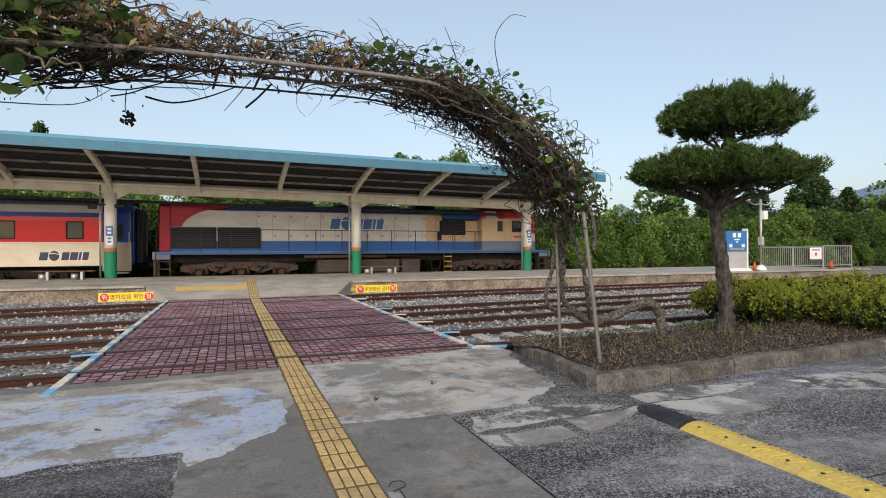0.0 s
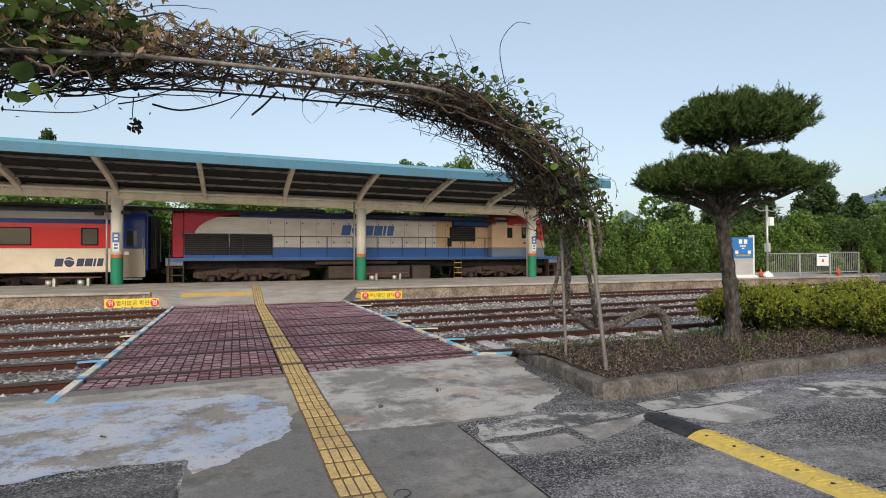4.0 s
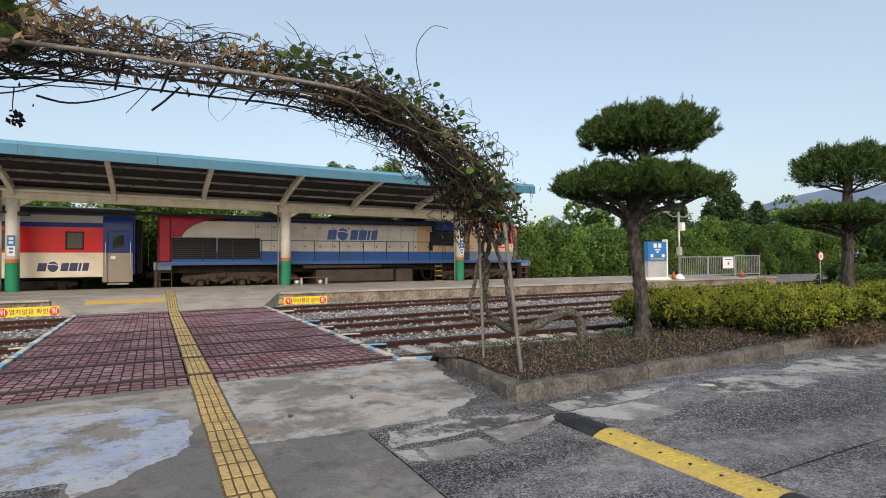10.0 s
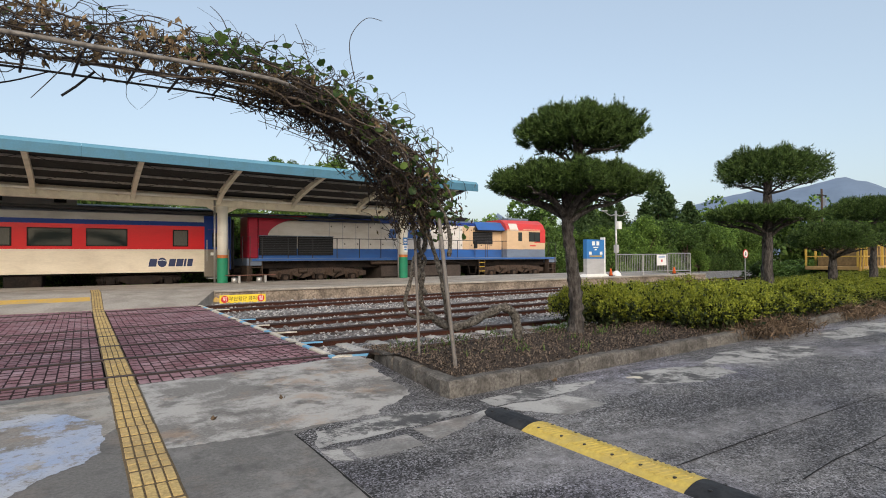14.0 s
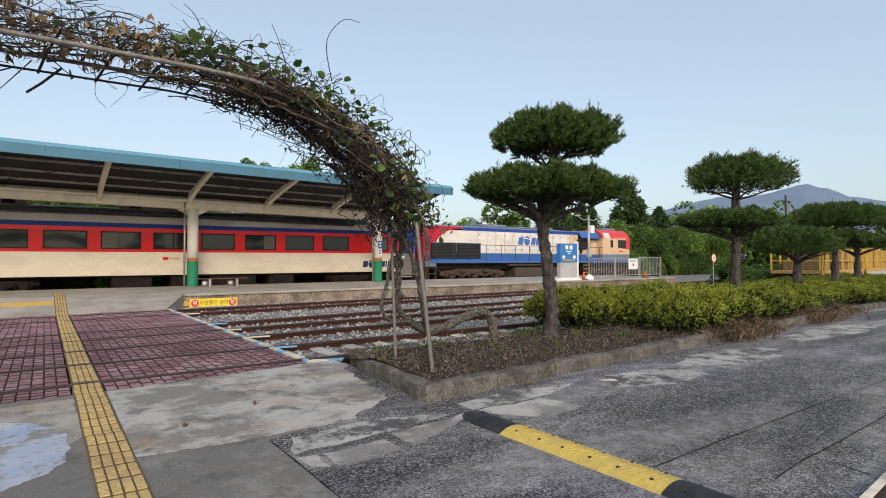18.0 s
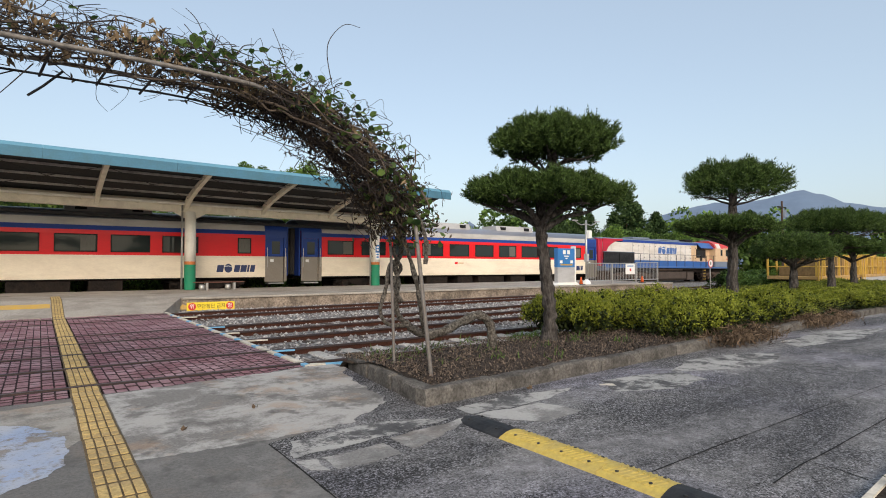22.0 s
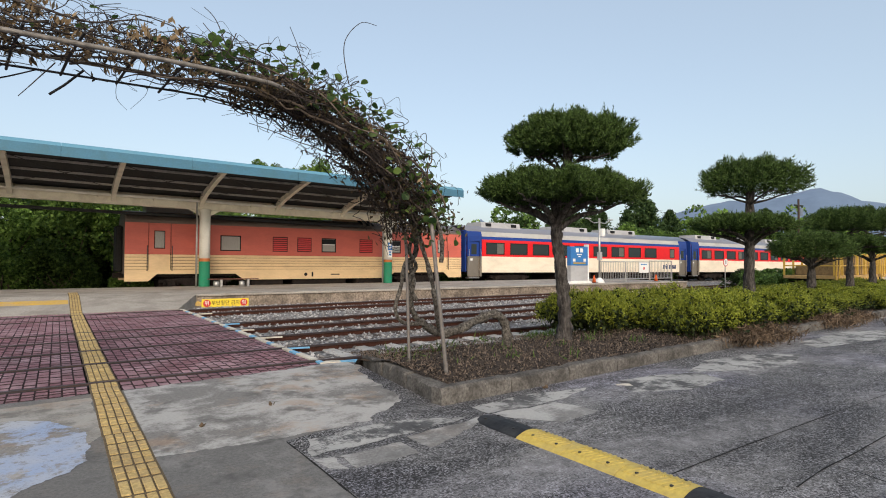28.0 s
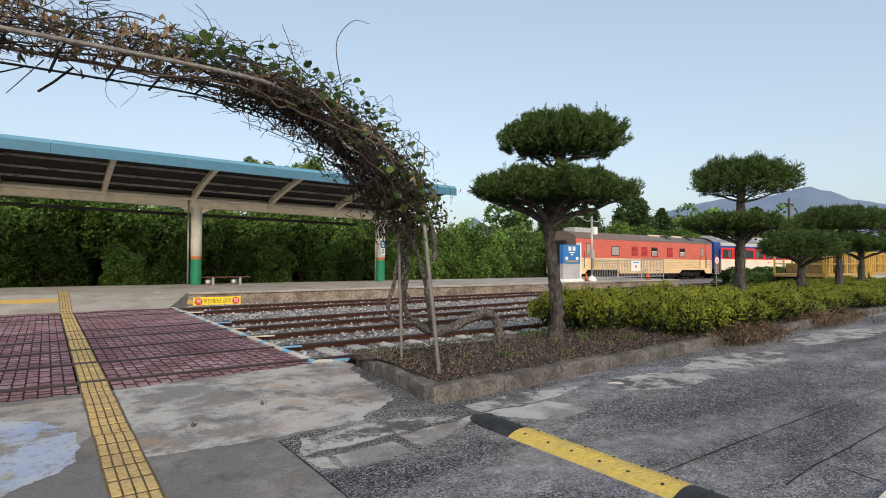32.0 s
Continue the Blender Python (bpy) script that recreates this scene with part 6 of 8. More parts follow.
def generator_van():
    v = thing("generator_van", "orange-red and cream generator van with black roof at the train's end", "railway van")
    x0, x1 = -67.55, -49.2
    doors = ((x0 + 0.93, x0 + 1.87), (x1 - 1.97, x1 - 1.03))
    cuts = [x0] + [e for d in doors for e in d] + [x1]
    for p, q in zip(cuts[0::2], cuts[1::2]):
        part("red_side", body_strip(p, q, [(-1.49, 1.80), (-1.49, 3.22)]), M_GRED, v, "faded orange-red upper side")
        n = 5
        for i in range(n):
            part("ribbed_side", body_strip(p, q, [(-1.49, 1.106 + 0.14 * i), (-1.508, 1.125 + 0.14 * i), (-1.508, 1.215 + 0.14 * i), (-1.49, 1.234 + 0.14 * i)]), M_GCREAM, v, "cream ribbed lower side")
    part("far_side", B(x0, 1.44, 1.10, x1, 1.49, 3.33), M_GRED, v)
    part("inner_wall", B(x0 + 0.05, -1.44, 1.0, x1 - 0.05, -1.42, 3.22), M_UNDER, v)
    for d0, d1 in doors:
        d = part("door", B(d0 + 0.02, -1.46, 1.80, d1 - 0.02, -1.41, 3.22, 0.01), M_GRED, v, "side door with a tall window")
        part("door_lower", B(d0 + 0.02, -1.46, 1.02, d1 - 0.02, -1.41, 1.797, 0.01), M_GCREAM, d)
        part("door_window", B(d0 + 0.27, -1.47, 2.10, d0 + 0.66, -1.455, 2.84, 0.01), M_CURT, d, "pale tall window")
        part("door_window_frame", B(d0 + 0.24, -1.464, 2.06, d0 + 0.69, -1.458, 2.88), M_RUBBER, d)
        for hx in (d0 - 0.04, d1 + 0.04):
            part("handrail", Geo().tube([(hx, -1.54, 1.05), (hx, -1.54, 2.2)], 0.018, 6), M_RAILDK, v)
    part("skirt", Geo().prism([(x0, 0.58), (x0 + 0.95, 0.58), (x0 + 1.3, 0.90), (x0 + 4.75, 0.90), (x0 + 5.15, 0.60), (x1 - 5.15, 0.60), (x1 - 4.75, 0.90), (x1 - 1.3, 0.90), (x1 - 0.95, 0.58), (x1, 0.58), (x1, 1.10), (x0, 1.10)], -1.49, -1.45, "y"), M_GCREAM, v, "cream skirt cut out over the bogies")
    part("skirt", Geo().prism([(x0, 0.58), (x0 + 0.95, 0.58), (x0 + 1.3, 0.90), (x1 - 1.3, 0.90), (x1 - 0.95, 0.58), (x1, 0.58), (x1, 1.10), (x0, 1.10)], 1.45, 1.49, "y"), M_GCREAM, v)
    part("cant_rail", body_strip(x0, x1, [(-1.49, 3.22), (-1.50, 3.27), (-1.46, 3.35)]), M_GROOF, v)
    part("roof", arc_roof(x0, x1, 1.47, 3.33, 3.82), M_GROOF, v, "sooty black curved roof", True)
    for p, q, kind in ((4.02, 4.98, "glass"), (6.55, 7.32, "louvre"), (7.83, 8.60, "louvre"), (9.16, 9.97, "half"), (11.38, 12.18, "louvre"), (13.2, 14.0, "half")):
        w = part("window", B(x0 + p, -1.502, 2.0, x0 + q, -1.492, 2.75, 0.004), {"glass": M_CURT, "louvre": M_GRILLE, "half": M_CURT}[kind], v, {"glass": "wide pale window", "louvre": "dark red louvre panel", "half": "half-open sliding window"}[kind])
        if kind == "louvre":
            for i in range(7):
                part("slat", B(x0 + p + 0.03, -1.515, 2.04 + i * 0.1, x0 + q - 0.03, -1.50, 2.11 + i * 0.1), M_LRED, w)
        else:
            fr = Geo()
            for bx in ((p, 2.0, q, 2.05), (p, 2.70, q, 2.75), (p, 2.0, p + 0.05, 2.75), (q - 0.05, 2.0, q, 2.75)):
                fr.box(x0 + bx[0], -1.515, bx[1], x0 + bx[2], -1.495, bx[3])
            part("window_frame", fr, M_RUBBER, w)
            if kind == "half":
                part("open_sash", B(x0 + p + 0.05, -1.506, 2.42, x0 + q - 0.05, -1.500, 2.69), M_GRILLE, w, "dark open upper half")
                part("sash_bar", B(x0 + p + 0.05, -1.51, 2.39, x0 + q - 0.05, -1.50, 2.43), M_WHITE, w)
    part("filler", Geo().tube([(x0 + 8.3, -1.50, 0.84), (x0 + 8.3, -1.495, 0.84)], 0.09, 14), M_RUBBER, v, "round black filler opening")
    part("filler", B(x0 + 8.62, -1.50, 0.72, x0 + 8.71, -1.495, 0.96), M_RUBBER, v)
    part("stencil", B(x0 + 9.7, -1.496, 0.80, x0 + 10.2, -1.492, 0.86), M_TANK, v, "small illegible stencil")
    part("sill_panel", B(x0 + 10.3, -1.499, 0.72, x0 + 13.4, -1.492, 1.02, 0.003), M_GCREAM, v)
    for p, q in ((10.2, 12.6), (13.6, 15.9)):
        u = part("roof_vent", Geo().prism([(-1.15, 3.42), (-0.35, 3.80), (-0.35, 3.90), (-1.22, 3.50)], x0 + p, x0 + q, "x"), M_GCREAM, v, "roof ventilator hatch")
        for i in range(3):
            part("vent_slot", Geo().prism([(-1.19, 3.49), (-0.5, 3.80), (-0.5, 3.87), (-1.23, 3.54)], x0 + q - 0.9 + i * 0.28, x0 + q - 0.72 + i * 0.28, "x"), M_GRILLE, u)
    part("roof_box", B(x0 + 0.9, -0.6, 3.72, x0 + 3.0, 0.6, 4.12, 0.04), M_CGREY, v)
    for xe, s in ((x0, 1), (x1, -1)):
        part("end_wall", B(min(xe, xe + 0.06 * s), -1.47, 0.9, max(xe, xe + 0.06 * s), 1.47, 3.35, 0.02), M_GROOF, v)
        part("end_arch", Geo().prism([(1.47 * math.cos(a), 3.30 + 0.49 * math.sin(a)) for a in [math.pi * i / 12 for i in range(13)]], min(xe + 0.01, xe + 0.06 * s), max(xe + 0.01, xe + 0.06 * s), "x"), M_GROOF, v)
        part("gangway", B(min(xe - 0.28 * s, xe), -0.62, 1.0, max(xe - 0.28 * s, xe), 0.62, 3.1, 0.06), M_RUBBER, v)
        part("coupler", B(min(xe - 0.35 * s, xe + 0.3 * s), -0.12, 0.72, max(xe - 0.35 * s, xe + 0.3 * s), 0.12, 0.95, 0.02), M_UNDER, v)
    part("underframe", B(x0 + 0.2, -1.3, 0.78, x1 - 0.2, 1.3, 1.0), M_UNDER, v)
    for cx, w in ((-58.4, 3.0), (-61.2, 1.6), (-55.4, 1.8)):
        part("equipment_box", B(cx - w / 2, -1.35, 0.30, cx + w / 2, 1.35, 0.80, 0.04), M_UNDER, v)
    for bc in (x0 + 3.0, x1 - 3.0):
        bogie(v, bc, 2.1)
        wheelsets(v, (bc - 1.05, bc + 1.05))
    VEHICLES.append((v, x0, x1))


generator_van()


def locomotive():
    v = thing("diesel_locomotive", "diesel locomotive in worn white, blue and red with a long hood", "locomotive")
    # walkway and sill
    part("walkway", B(0.45, -1.5, 1.32, 20.75, 1.5, 1.46, 0.015), M_LGREY, v, "grey-blue walkway edge")
    part("sill_stripe", B(0.5, -1.506, 1.345, 20.7, -1.498, 1.44), M_LBLUE, v, "blue sill stripe")
    # long hood
    Y = -0.82
    part("hood_rear", B(0.45, Y, 1.46, 0.98, -Y, 3.66, 0.06), M_LCRIM, v, "faded red rear hood end")
    g = Geo().prism([(0.98, 1.97), (1.42, 1.97)] + [(1.42 + 2.1 * (1 - math.cos(a)), 2.50 + 1.06 * math.sin(a)) for a in [math.pi / 2 * i / 14 for i in range(15)]] + [(3.52, 3.67), (0.98, 3.67)], Y - 0.012, -Y + 0.012, "y")
    part("red_sweep", g, M_LCRIM, v, "red curved livery panel")
    part("hood_side", B(0.98, Y, 1.97, 16.65, -Y, 3.44, 0.02), M_LWHITE, v, "dirty white hood side")
    part("blue_lower", B(0.98, Y - 0.004, 1.46, 16.65, -Y + 0.004, 1.965), M_LBLUE, v, "blue lower stripe")
    part("blue_upper", B(3.42, Y - 0.004, 3.45, 16.65, -Y + 0.004, 3.655), M_LBLU2, v, "blue upper stripe")
    part("hood_roof", arc_roof(0.5, 16.6, 0.83, 3.65, 3.80), M_LGREY, v)
    part("cream_panel", B(13.55, Y - 0.006, 1.97, 16.60, Y + 0.02, 3.40), M_LCREAM, v, "sun-bleached cream panel")
    x = 4.75
    while x < 16.4:
        part("door_joint", B(x, Y - 0.010, 1.99, x + 0.015, Y, 3.42), M_LGREY, v)
        for zz in (2.2, 3.15):
            part("latch", B(x + 0.09, Y - 0.016, zz, x + 0.15, Y, zz + 0.07), M_GRILLE, v)
        x += 0.78
    part("roof_gear", B(5.2, -0.55, 3.74, 7.6, 0.55, 3.95, 0.05), M_LGREY, v)
    part("roof_gear", B(8.6, -0.5, 3.74, 12.2, 0.5, 3.88, 0.05), M_LGREY, v)
    part("roof_gear", B(13.0, -0.6, 3.74, 14.2, 0.6, 3.98, 0.05), M_GRILLE, v)
    # rear radiator grilles
    for p, q in ((1.0, 2.94), (3.0, 4.95)):
        gr = part("radiator_grille", B(p, Y - 0.08, 1.62, q, Y, 2.60, 0.01), M_GRILLE, v, "black radiator grille")
        n = 10
        for i in range(n):
            part("slat", B(p + 0.04, Y - 0.095, 1.66 + i * 0.092, q - 0.04, Y - 0.078, 1.70 + i * 0.092), M_RAILDK, gr)
        part("grille_frame", B(p - 0.02, Y - 0.09, 2.60, q + 0.02, Y, 2.64), M_LGREY, gr)
    part("vent_panel", B(2.0, Y - 0.02, 2.78, 4.4, Y, 3.25, 0.01), M_LWHITE, v)
    # side radiator with awning
    rg = part("side_radiator", B(14.35, Y - 0.06, 2.32, 15.88, Y, 3.10, 0.01), M_GRILLE, v, "black side radiator")
    for i in range(7):
        part("slat", B(14.4, Y - 0.075, 2.37 + i * 0.1, 15.83, Y - 0.058, 2.41 + i * 0.1), M_RAILDK, rg)
    aw = part("awning", Geo().prism([(Y - 0.42, 3.18), (Y, 3.66), (Y, 3.72), (Y - 0.47, 3.20)], 14.45, 16.60, "x"), M_LBLUE, v, "blue sloped air-intake hood")
    part("awning_mouth", Geo().prism([(Y - 0.40, 3.17), (Y, 3.60), (Y, 3.12)], 14.5, 16.55, "x"), M_GRILLE, aw)
    # cab
    part("cab_lower", B(16.65, -1.42, 1.46, 19.95, 1.42, 1.98, 0.02), M_LGREY, v, "grey lower cab band")
    part("cab_panel", B(16.65, -1.42, 1.98, 17.50, 1.42, 3.30, 0.02), M_LCREAM, v, "cream cab panel")
    door = part("cab_door", B(17.50, -1.405, 1.50, 18.0, -1.36, 3.25, 0.01), M_LCREAM, v, "cab door with window")
    part("door_window", B(17.60, -1.415, 2.52, 17.92, -1.40, 3.10), M_GLASS, door)
    part("cab_core", B(17.45, -1.38, 1.98, 18.05, 1.42, 3.30), M_LCREAM, v)
    part("cab_side", B(18.0, -1.42, 1.98, 19.95, 1.42, 3.30, 0.02), M_LCREAM, v, "cream cab side")
    part("cab_red", Geo().prism([(18.9, 2.42), (19.96, 2.42), (19.96, 3.30), (19.5, 3.30), (19.5, 2.60)], -1.426, 1.426, "y"), M_LRED, v, "red cab corner")
    part("cab_roof", Geo().prism([(-1.44, 3.22), (-1.20, 3.66), (-0.75, 3.92), (0.75, 3.92), (1.20, 3.66), (1.44, 3.22)], 16.62, 19.95, "x"), M_LRED, v, "weathered red cab roof")
    part("roof_patch", Geo().prism([(-1.445, 3.22), (-1.205, 3.668), (-1.19, 3.66), (-1.43, 3.215)], 16.9, 17.6, "x"), M_LWHITE, v)
    part("roof_box", B(17.4, -0.6, 3.92, 19.2, 0.6, 4.08, 0.03), M_LGREY, v)
    win = part("cab_window", B(18.52, -1.436, 2.54, 19.46, -1.42, 3.10, 0.005), M_GLASS, v, "two-pane cab side window")
    for bx in ((18.50, 2.50, 19.48, 2.55), (18.50, 3.08, 19.48, 3.13), (18.50, 2.5, 18.54, 3.13), (19.44, 2.5, 19.48, 3.13), (18.96, 2.5, 19.0, 3.13)):
        part("window_frame", B(bx[0], -1.445, bx[1], bx[2], -1.425, bx[3]), M_RUBBER, win)
    part("number_bar", B(18.6, -1.43, 2.18, 19.1, -1.42, 2.28), M_LRED, v, "row of worn number marks")
    part("nose", B(19.95, -0.95, 1.9, 20.25, 0.95, 2.72, 0.06), M_LRED, v, "short red nose")
    part("nose_white", B(19.95, -0.96, 1.95, 20.26, 0.96, 2.38, 0.03), M_LWHITE, v)
    part("nose_blue", B(19.95, -0.955, 1.46, 20.255, 0.955, 1.95, 0.03), M_LBLUE, v)
    for s in (-0.7, 0.7):
        part("headlight", Geo().tube([(20.24, s, 2.5), (20.29, s, 2.5)], 0.09, 12), M_GLASS, v)
    # handrails along the walkway
    posts = [1.0, 2.3, 3.6] + [4.95 + 1.30 * i for i in range(8)] + [15.0, 16.2]
    for px in posts:
        part("stanchion", Geo().tube([(px, -1.46, 1.46), (px, -1.46, 2.50)], 0.022, 6), M_RAILDK, v)
    part("handrail", Geo().tube([(0.9, -1.46, 2.50), (14.05, -1.46, 2.50), (14.05, -1.46, 2.05)], 0.02, 6), M_RAILDK, v)
    part("handrail", Geo().tube([(14.85, -1.46, 1.46), (14.85, -1.46, 2.48), (16.6, -1.46, 2.50)], 0.02, 6), M_RAILDK, v)
    part("rail_box", B(14.0, -1.5, 2.02, 14.22, -1.40, 2.48, 0.01), M_GRILLE, v)
    for x0, x1 in ((20.3, 20.95),):
        for yy in (-1.4, 1.4):
            part("end_rail", Geo().tube([(x0, yy, 1.46), (x0, yy, 2.45), (x1, yy, 2.45), (x1, yy, 1.46)], 0.02, 6), M_RAILDK, v)
    part("end_rail", Geo().tube([(0.42, -1.4, 1.46), (0.42, -1.4, 2.55), (0.05, -1.4, 2.55), (0.05, -1.4, 1.3)], 0.02, 6), M_RAILDK, v)
    # end platforms, steps, buffers
    for xe, s in ((0.25, 1), (20.95, -1)):
        part("end_platform", B(min(xe, xe + 0.75 * s), -1.45, 1.1, max(xe, xe + 0.75 * s), 1.45, 1.46, 0.02), M_LGREY, v)
        part("pilot", B(min(xe + 0.03 * s, xe + 0.3 * s), -1.35, 0.25, max(xe + 0.03 * s, xe + 0.3 * s), 1.35, 1.1, 0.02), M_TANK, v)
        part("coupler", B(min(xe - 0.35 * s, xe + 0.3 * s), -0.14, 0.72, max(xe - 0.35 * s, xe + 0.3 * s), 0.14, 0.98, 0.02), M_UNDER, v)
        st = part("step_frame", B(min(xe + 0.12 * s, xe + 0.16 * s), -1.49, 0.2, max(xe + 0.12 * s, xe + 0.16 * s), -1.1, 1.46), M_TANK, v)
        part("step_frame", B(min(xe + 0.72 * s, xe + 0.76 * s), -1.49, 0.2, max(xe + 0.72 * s, xe + 0.76 * s), -1.1, 1.46), M_TANK, v)
        for zz in (0.3, 0.65, 1.0):
            part("step", B(min(xe + 0.14 * s, xe + 0.74 * s), -1.49, zz, max(xe + 0.14 * s, xe + 0.74 * s), -1.15, zz + 0.04), M_TANK, v)
    for xx in (14.35, 14.78):
        part("ladder_rail", B(xx, -1.49, 0.2, xx + 0.03, -1.42, 1.34), M_TANK, v)
    for i in range(4):
        part("rung", B(14.36, -1.495, 0.32 + 0.27 * i, 14.80, -1.42, 0.36 + 0.27 * i), M_RUNGY, v, "worn yellow rung")
    # tank and pipes
    part("fuel_tank", Geo().prism([(-1.3, 0.42), (-1.05, 0.22), (1.05, 0.22), (1.3, 0.42), (1.3, 1.02), (-1.3, 1.02)], 7.65, 11.9, "x"), M_FUEL, v, "long brown fuel tank")
    part("battery_box", B(12.05, -1.34, 0.28, 13.05, 1.34, 1.02, 0.03), M_FUEL, v)
    part("air_pipe", Geo().tube([(7.0, -1.3, 1.18), (11.2, -1.3, 1.18)], 0.09, 10), M_TANK, v, smooth=True)
    part("air_pipe", Geo().tube(smooth_line([(11.2, -1.36, 1.2), (13.0, -1.36, 1.16), (13.6, -1.36, 0.9), (13.7, -1.36, 0.5), (14.1, -1.36, 0.45), (14.2, -1.36, 0.9)], 5), 0.035, 7), M_UNDER, v, smooth=True)
    part("frame_core", B(0.6, -1.0, 0.95, 20.6, 1.0, 1.34), M_UNDER, v)
    # three-axle bogies
    for xc in (4.05, 17.25):
        b = part("bogie", B(xc - 2.6, -1.0, 0.72, xc + 2.6, 1.0, 0.92, 0.03), M_UNDER, v, "three-axle bogie")
        for s in (-1, 1):
            part("side_frame", Geo().prism([(xc - 2.65, 0.55), (xc - 2.2, 0.48), (xc - 1.5, 0.62), (xc - 0.9, 0.42), (xc - 0.3, 0.62), (xc + 0.3, 0.62), (xc + 0.9, 0.42), (xc + 1.5, 0.62), (xc + 2.2, 0.48), (xc + 2.65, 0.55), (xc + 2.65, 0.78), (xc + 1.2, 0.95), (xc - 1.2, 0.95), (xc - 2.65, 0.78)], s * 1.2 - 0.08, s * 1.2 + 0.08, "y"), M_TANK, b)
            for d in (-1.85, 0.0, 1.85):
                part("axle_box", B(xc + d - 0.2, s * 1.24 - 0.13, 0.28, xc + d + 0.2, s * 1.24 + 0.13, 0.66, 0.04), M_UNDER, b)
                part("axle_cap", Geo().tube([(xc + d, s * 1.36, 0.47), (xc + d, s * 1.41, 0.47)], 0.12, 12), M_TANK, b)
                for q in (-0.33, 0.33):
                    part("spring", Geo().tube([(xc + d + q, s * 1.24, 0.40 + 0.014 * i) for i in range(26)], [0.09 if i % 3 else 0.065 for i in range(26)], 8), M_TANK, b)
            for d in (-0.95, 0.95):
                part("brake_cylinder", Geo().tube([(xc + d - 0.22, s * 1.33, 0.80), (xc + d + 0.22, s * 1.33, 0.80)], 0.11, 10), M_TANK, b)
                part("damper", Geo().tube([(xc + d - 0.3, s * 1.34, 0.35), (xc + d + 0.25, s * 1.34, 0.88)], 0.035, 6), M_UNDER, b)
        wheelsets(v, (xc - 1.85, xc, xc + 1.85), 0.50)
    logo(v, 8.36, 2.60, 0.55, M_LOGOB, Y - 0.004)
    VEHICLES.append((v, 0.5, 20.5))


locomotive()


def motions():
    for v, xa, xb in VEHICLES:
        rows = []
        for t, x in F_ROWS:
            k = (fall(x + xb) - fall(x + xa)) / (xb - xa)
            rows.append((t, pose(x, TRAIN_Y, fall(x + xa) - k * xa, 0, -math.degrees(math.atan(k)), 0)))
        walk(v, rows)
    # wheels roll with the distance run
    fine = []
    for (t0, a), (t1, b) in zip(F_ROWS, F_ROWS[1:]):
        n = max(1, math.ceil(abs(b - a) / 0.55))
        fine += [(t0 + (t1 - t0) * i / n, a + (b - a) * i / n) for i in range(n)]
    fine.append(F_ROWS[-1])
    for w, x, r in AXLES:
        walk(w, [(t, pose(x, 0, r, 0, math.degrees((s - F_ROWS[0][1]) / r), 0)) for t, s in fine])

# ---- woods, hills and distance ----
def crown_mesh(n, seed, size, mat, shape=(1, 1, 1), lumps=16):
    rs = np.random.RandomState(seed)
    c = rs.normal(size=(lumps, 3))
    c /= np.linalg.norm(c, axis=1)[:, None]
    c *= rs.uniform(0.35, 0.78, (lumps, 1))
    r = rs.uniform(0.22, 0.42, lumps)
    w = rs.randint(0, lumps, n)
    d = rs.normal(size=(n, 3))
    d /= np.linalg.norm(d, axis=1)[:, None]
    p = c[w] + d * (r[w] * rs.uniform(0.72, 1.1, n))[:, None]
    p = p * np.array(shape)
    return quick_mesh("crown", [(sheet_cloud(p, size, 0.62, 0.25, d * 0.5), 0)], [mat])


CROWNS = [crown_mesh(8200, 50 + i, 0.088, M_LEAF_A if i % 2 else M_LEAF_B, (1, 1, 1.15)) for i in range(5)]
CROWNS_FAR = [crown_mesh(2600, 80 + i, 0.14, M_LEAF_A if i % 2 else M_LEAF_B, (1, 1, 1.1)) for i in range(3)]


def conifer_mesh(seed):
    rs = np.random.RandomState(seed)
    pts = []
    for i in range(26):
        z = 0.12 + 0.88 * i / 25
        rad = 0.34 * (1 - z) ** 0.8 + 0.03
        for j in range(9):
            a = rs.uniform(0, 6.28)
            m = 22
            t = rs.uniform(0.1, 1, m)
            pts.append(np.stack([rad * t * math.cos(a) + rs.normal(size=m) * 0.015, rad * t * math.sin(a) + rs.normal(size=m) * 0.015, z - 0.06 * t + rs.normal(size=m) * 0.012], 1))
    return quick_mesh("crown", [(sheet_cloud(np.concatenate(pts), 0.045, 0.35, 0.3), 0)], [M_CONIF])


CONIFERS = [conifer_mesh(3), conifer_mesh(4)]


def tree(x, y, r, zc, meshes, k, label, group="trees behind the railway", sz=1.0):
    t = thing("tree", label, "tree", group=group, at=pose(x, y, -0.3, 0, 0, rng.uniform(0, 360)))
    g = Geo()
    g.tube(smooth_line([(0, 0, 0), (rng.uniform(-0.1, 0.1), 0.05, zc * 0.5), (0.1, rng.uniform(-0.2, 0.2), zc)], 3), 0.14 + 0.02 * r, 7, r1=0.05)
    for i in range(5):
        a = i * 1.26 + rng.uniform(-0.3, 0.3)
        g.tube([(0, 0, zc * 0.55), (0.3 * r * math.cos(a), 0.3 * r * math.sin(a), zc * 0.8), (0.65 * r * math.cos(a), 0.65 * r * math.sin(a), zc + 0.2 * r)], 0.06, 5, r1=0.015)
    part("trunk", g, M_BARK2, t)
    c = part("crown", meshes[k % len(meshes)], None, t)
    c.location, c.scale = (0, 0, zc + 0.3), (r, r, r * sz)
    return t


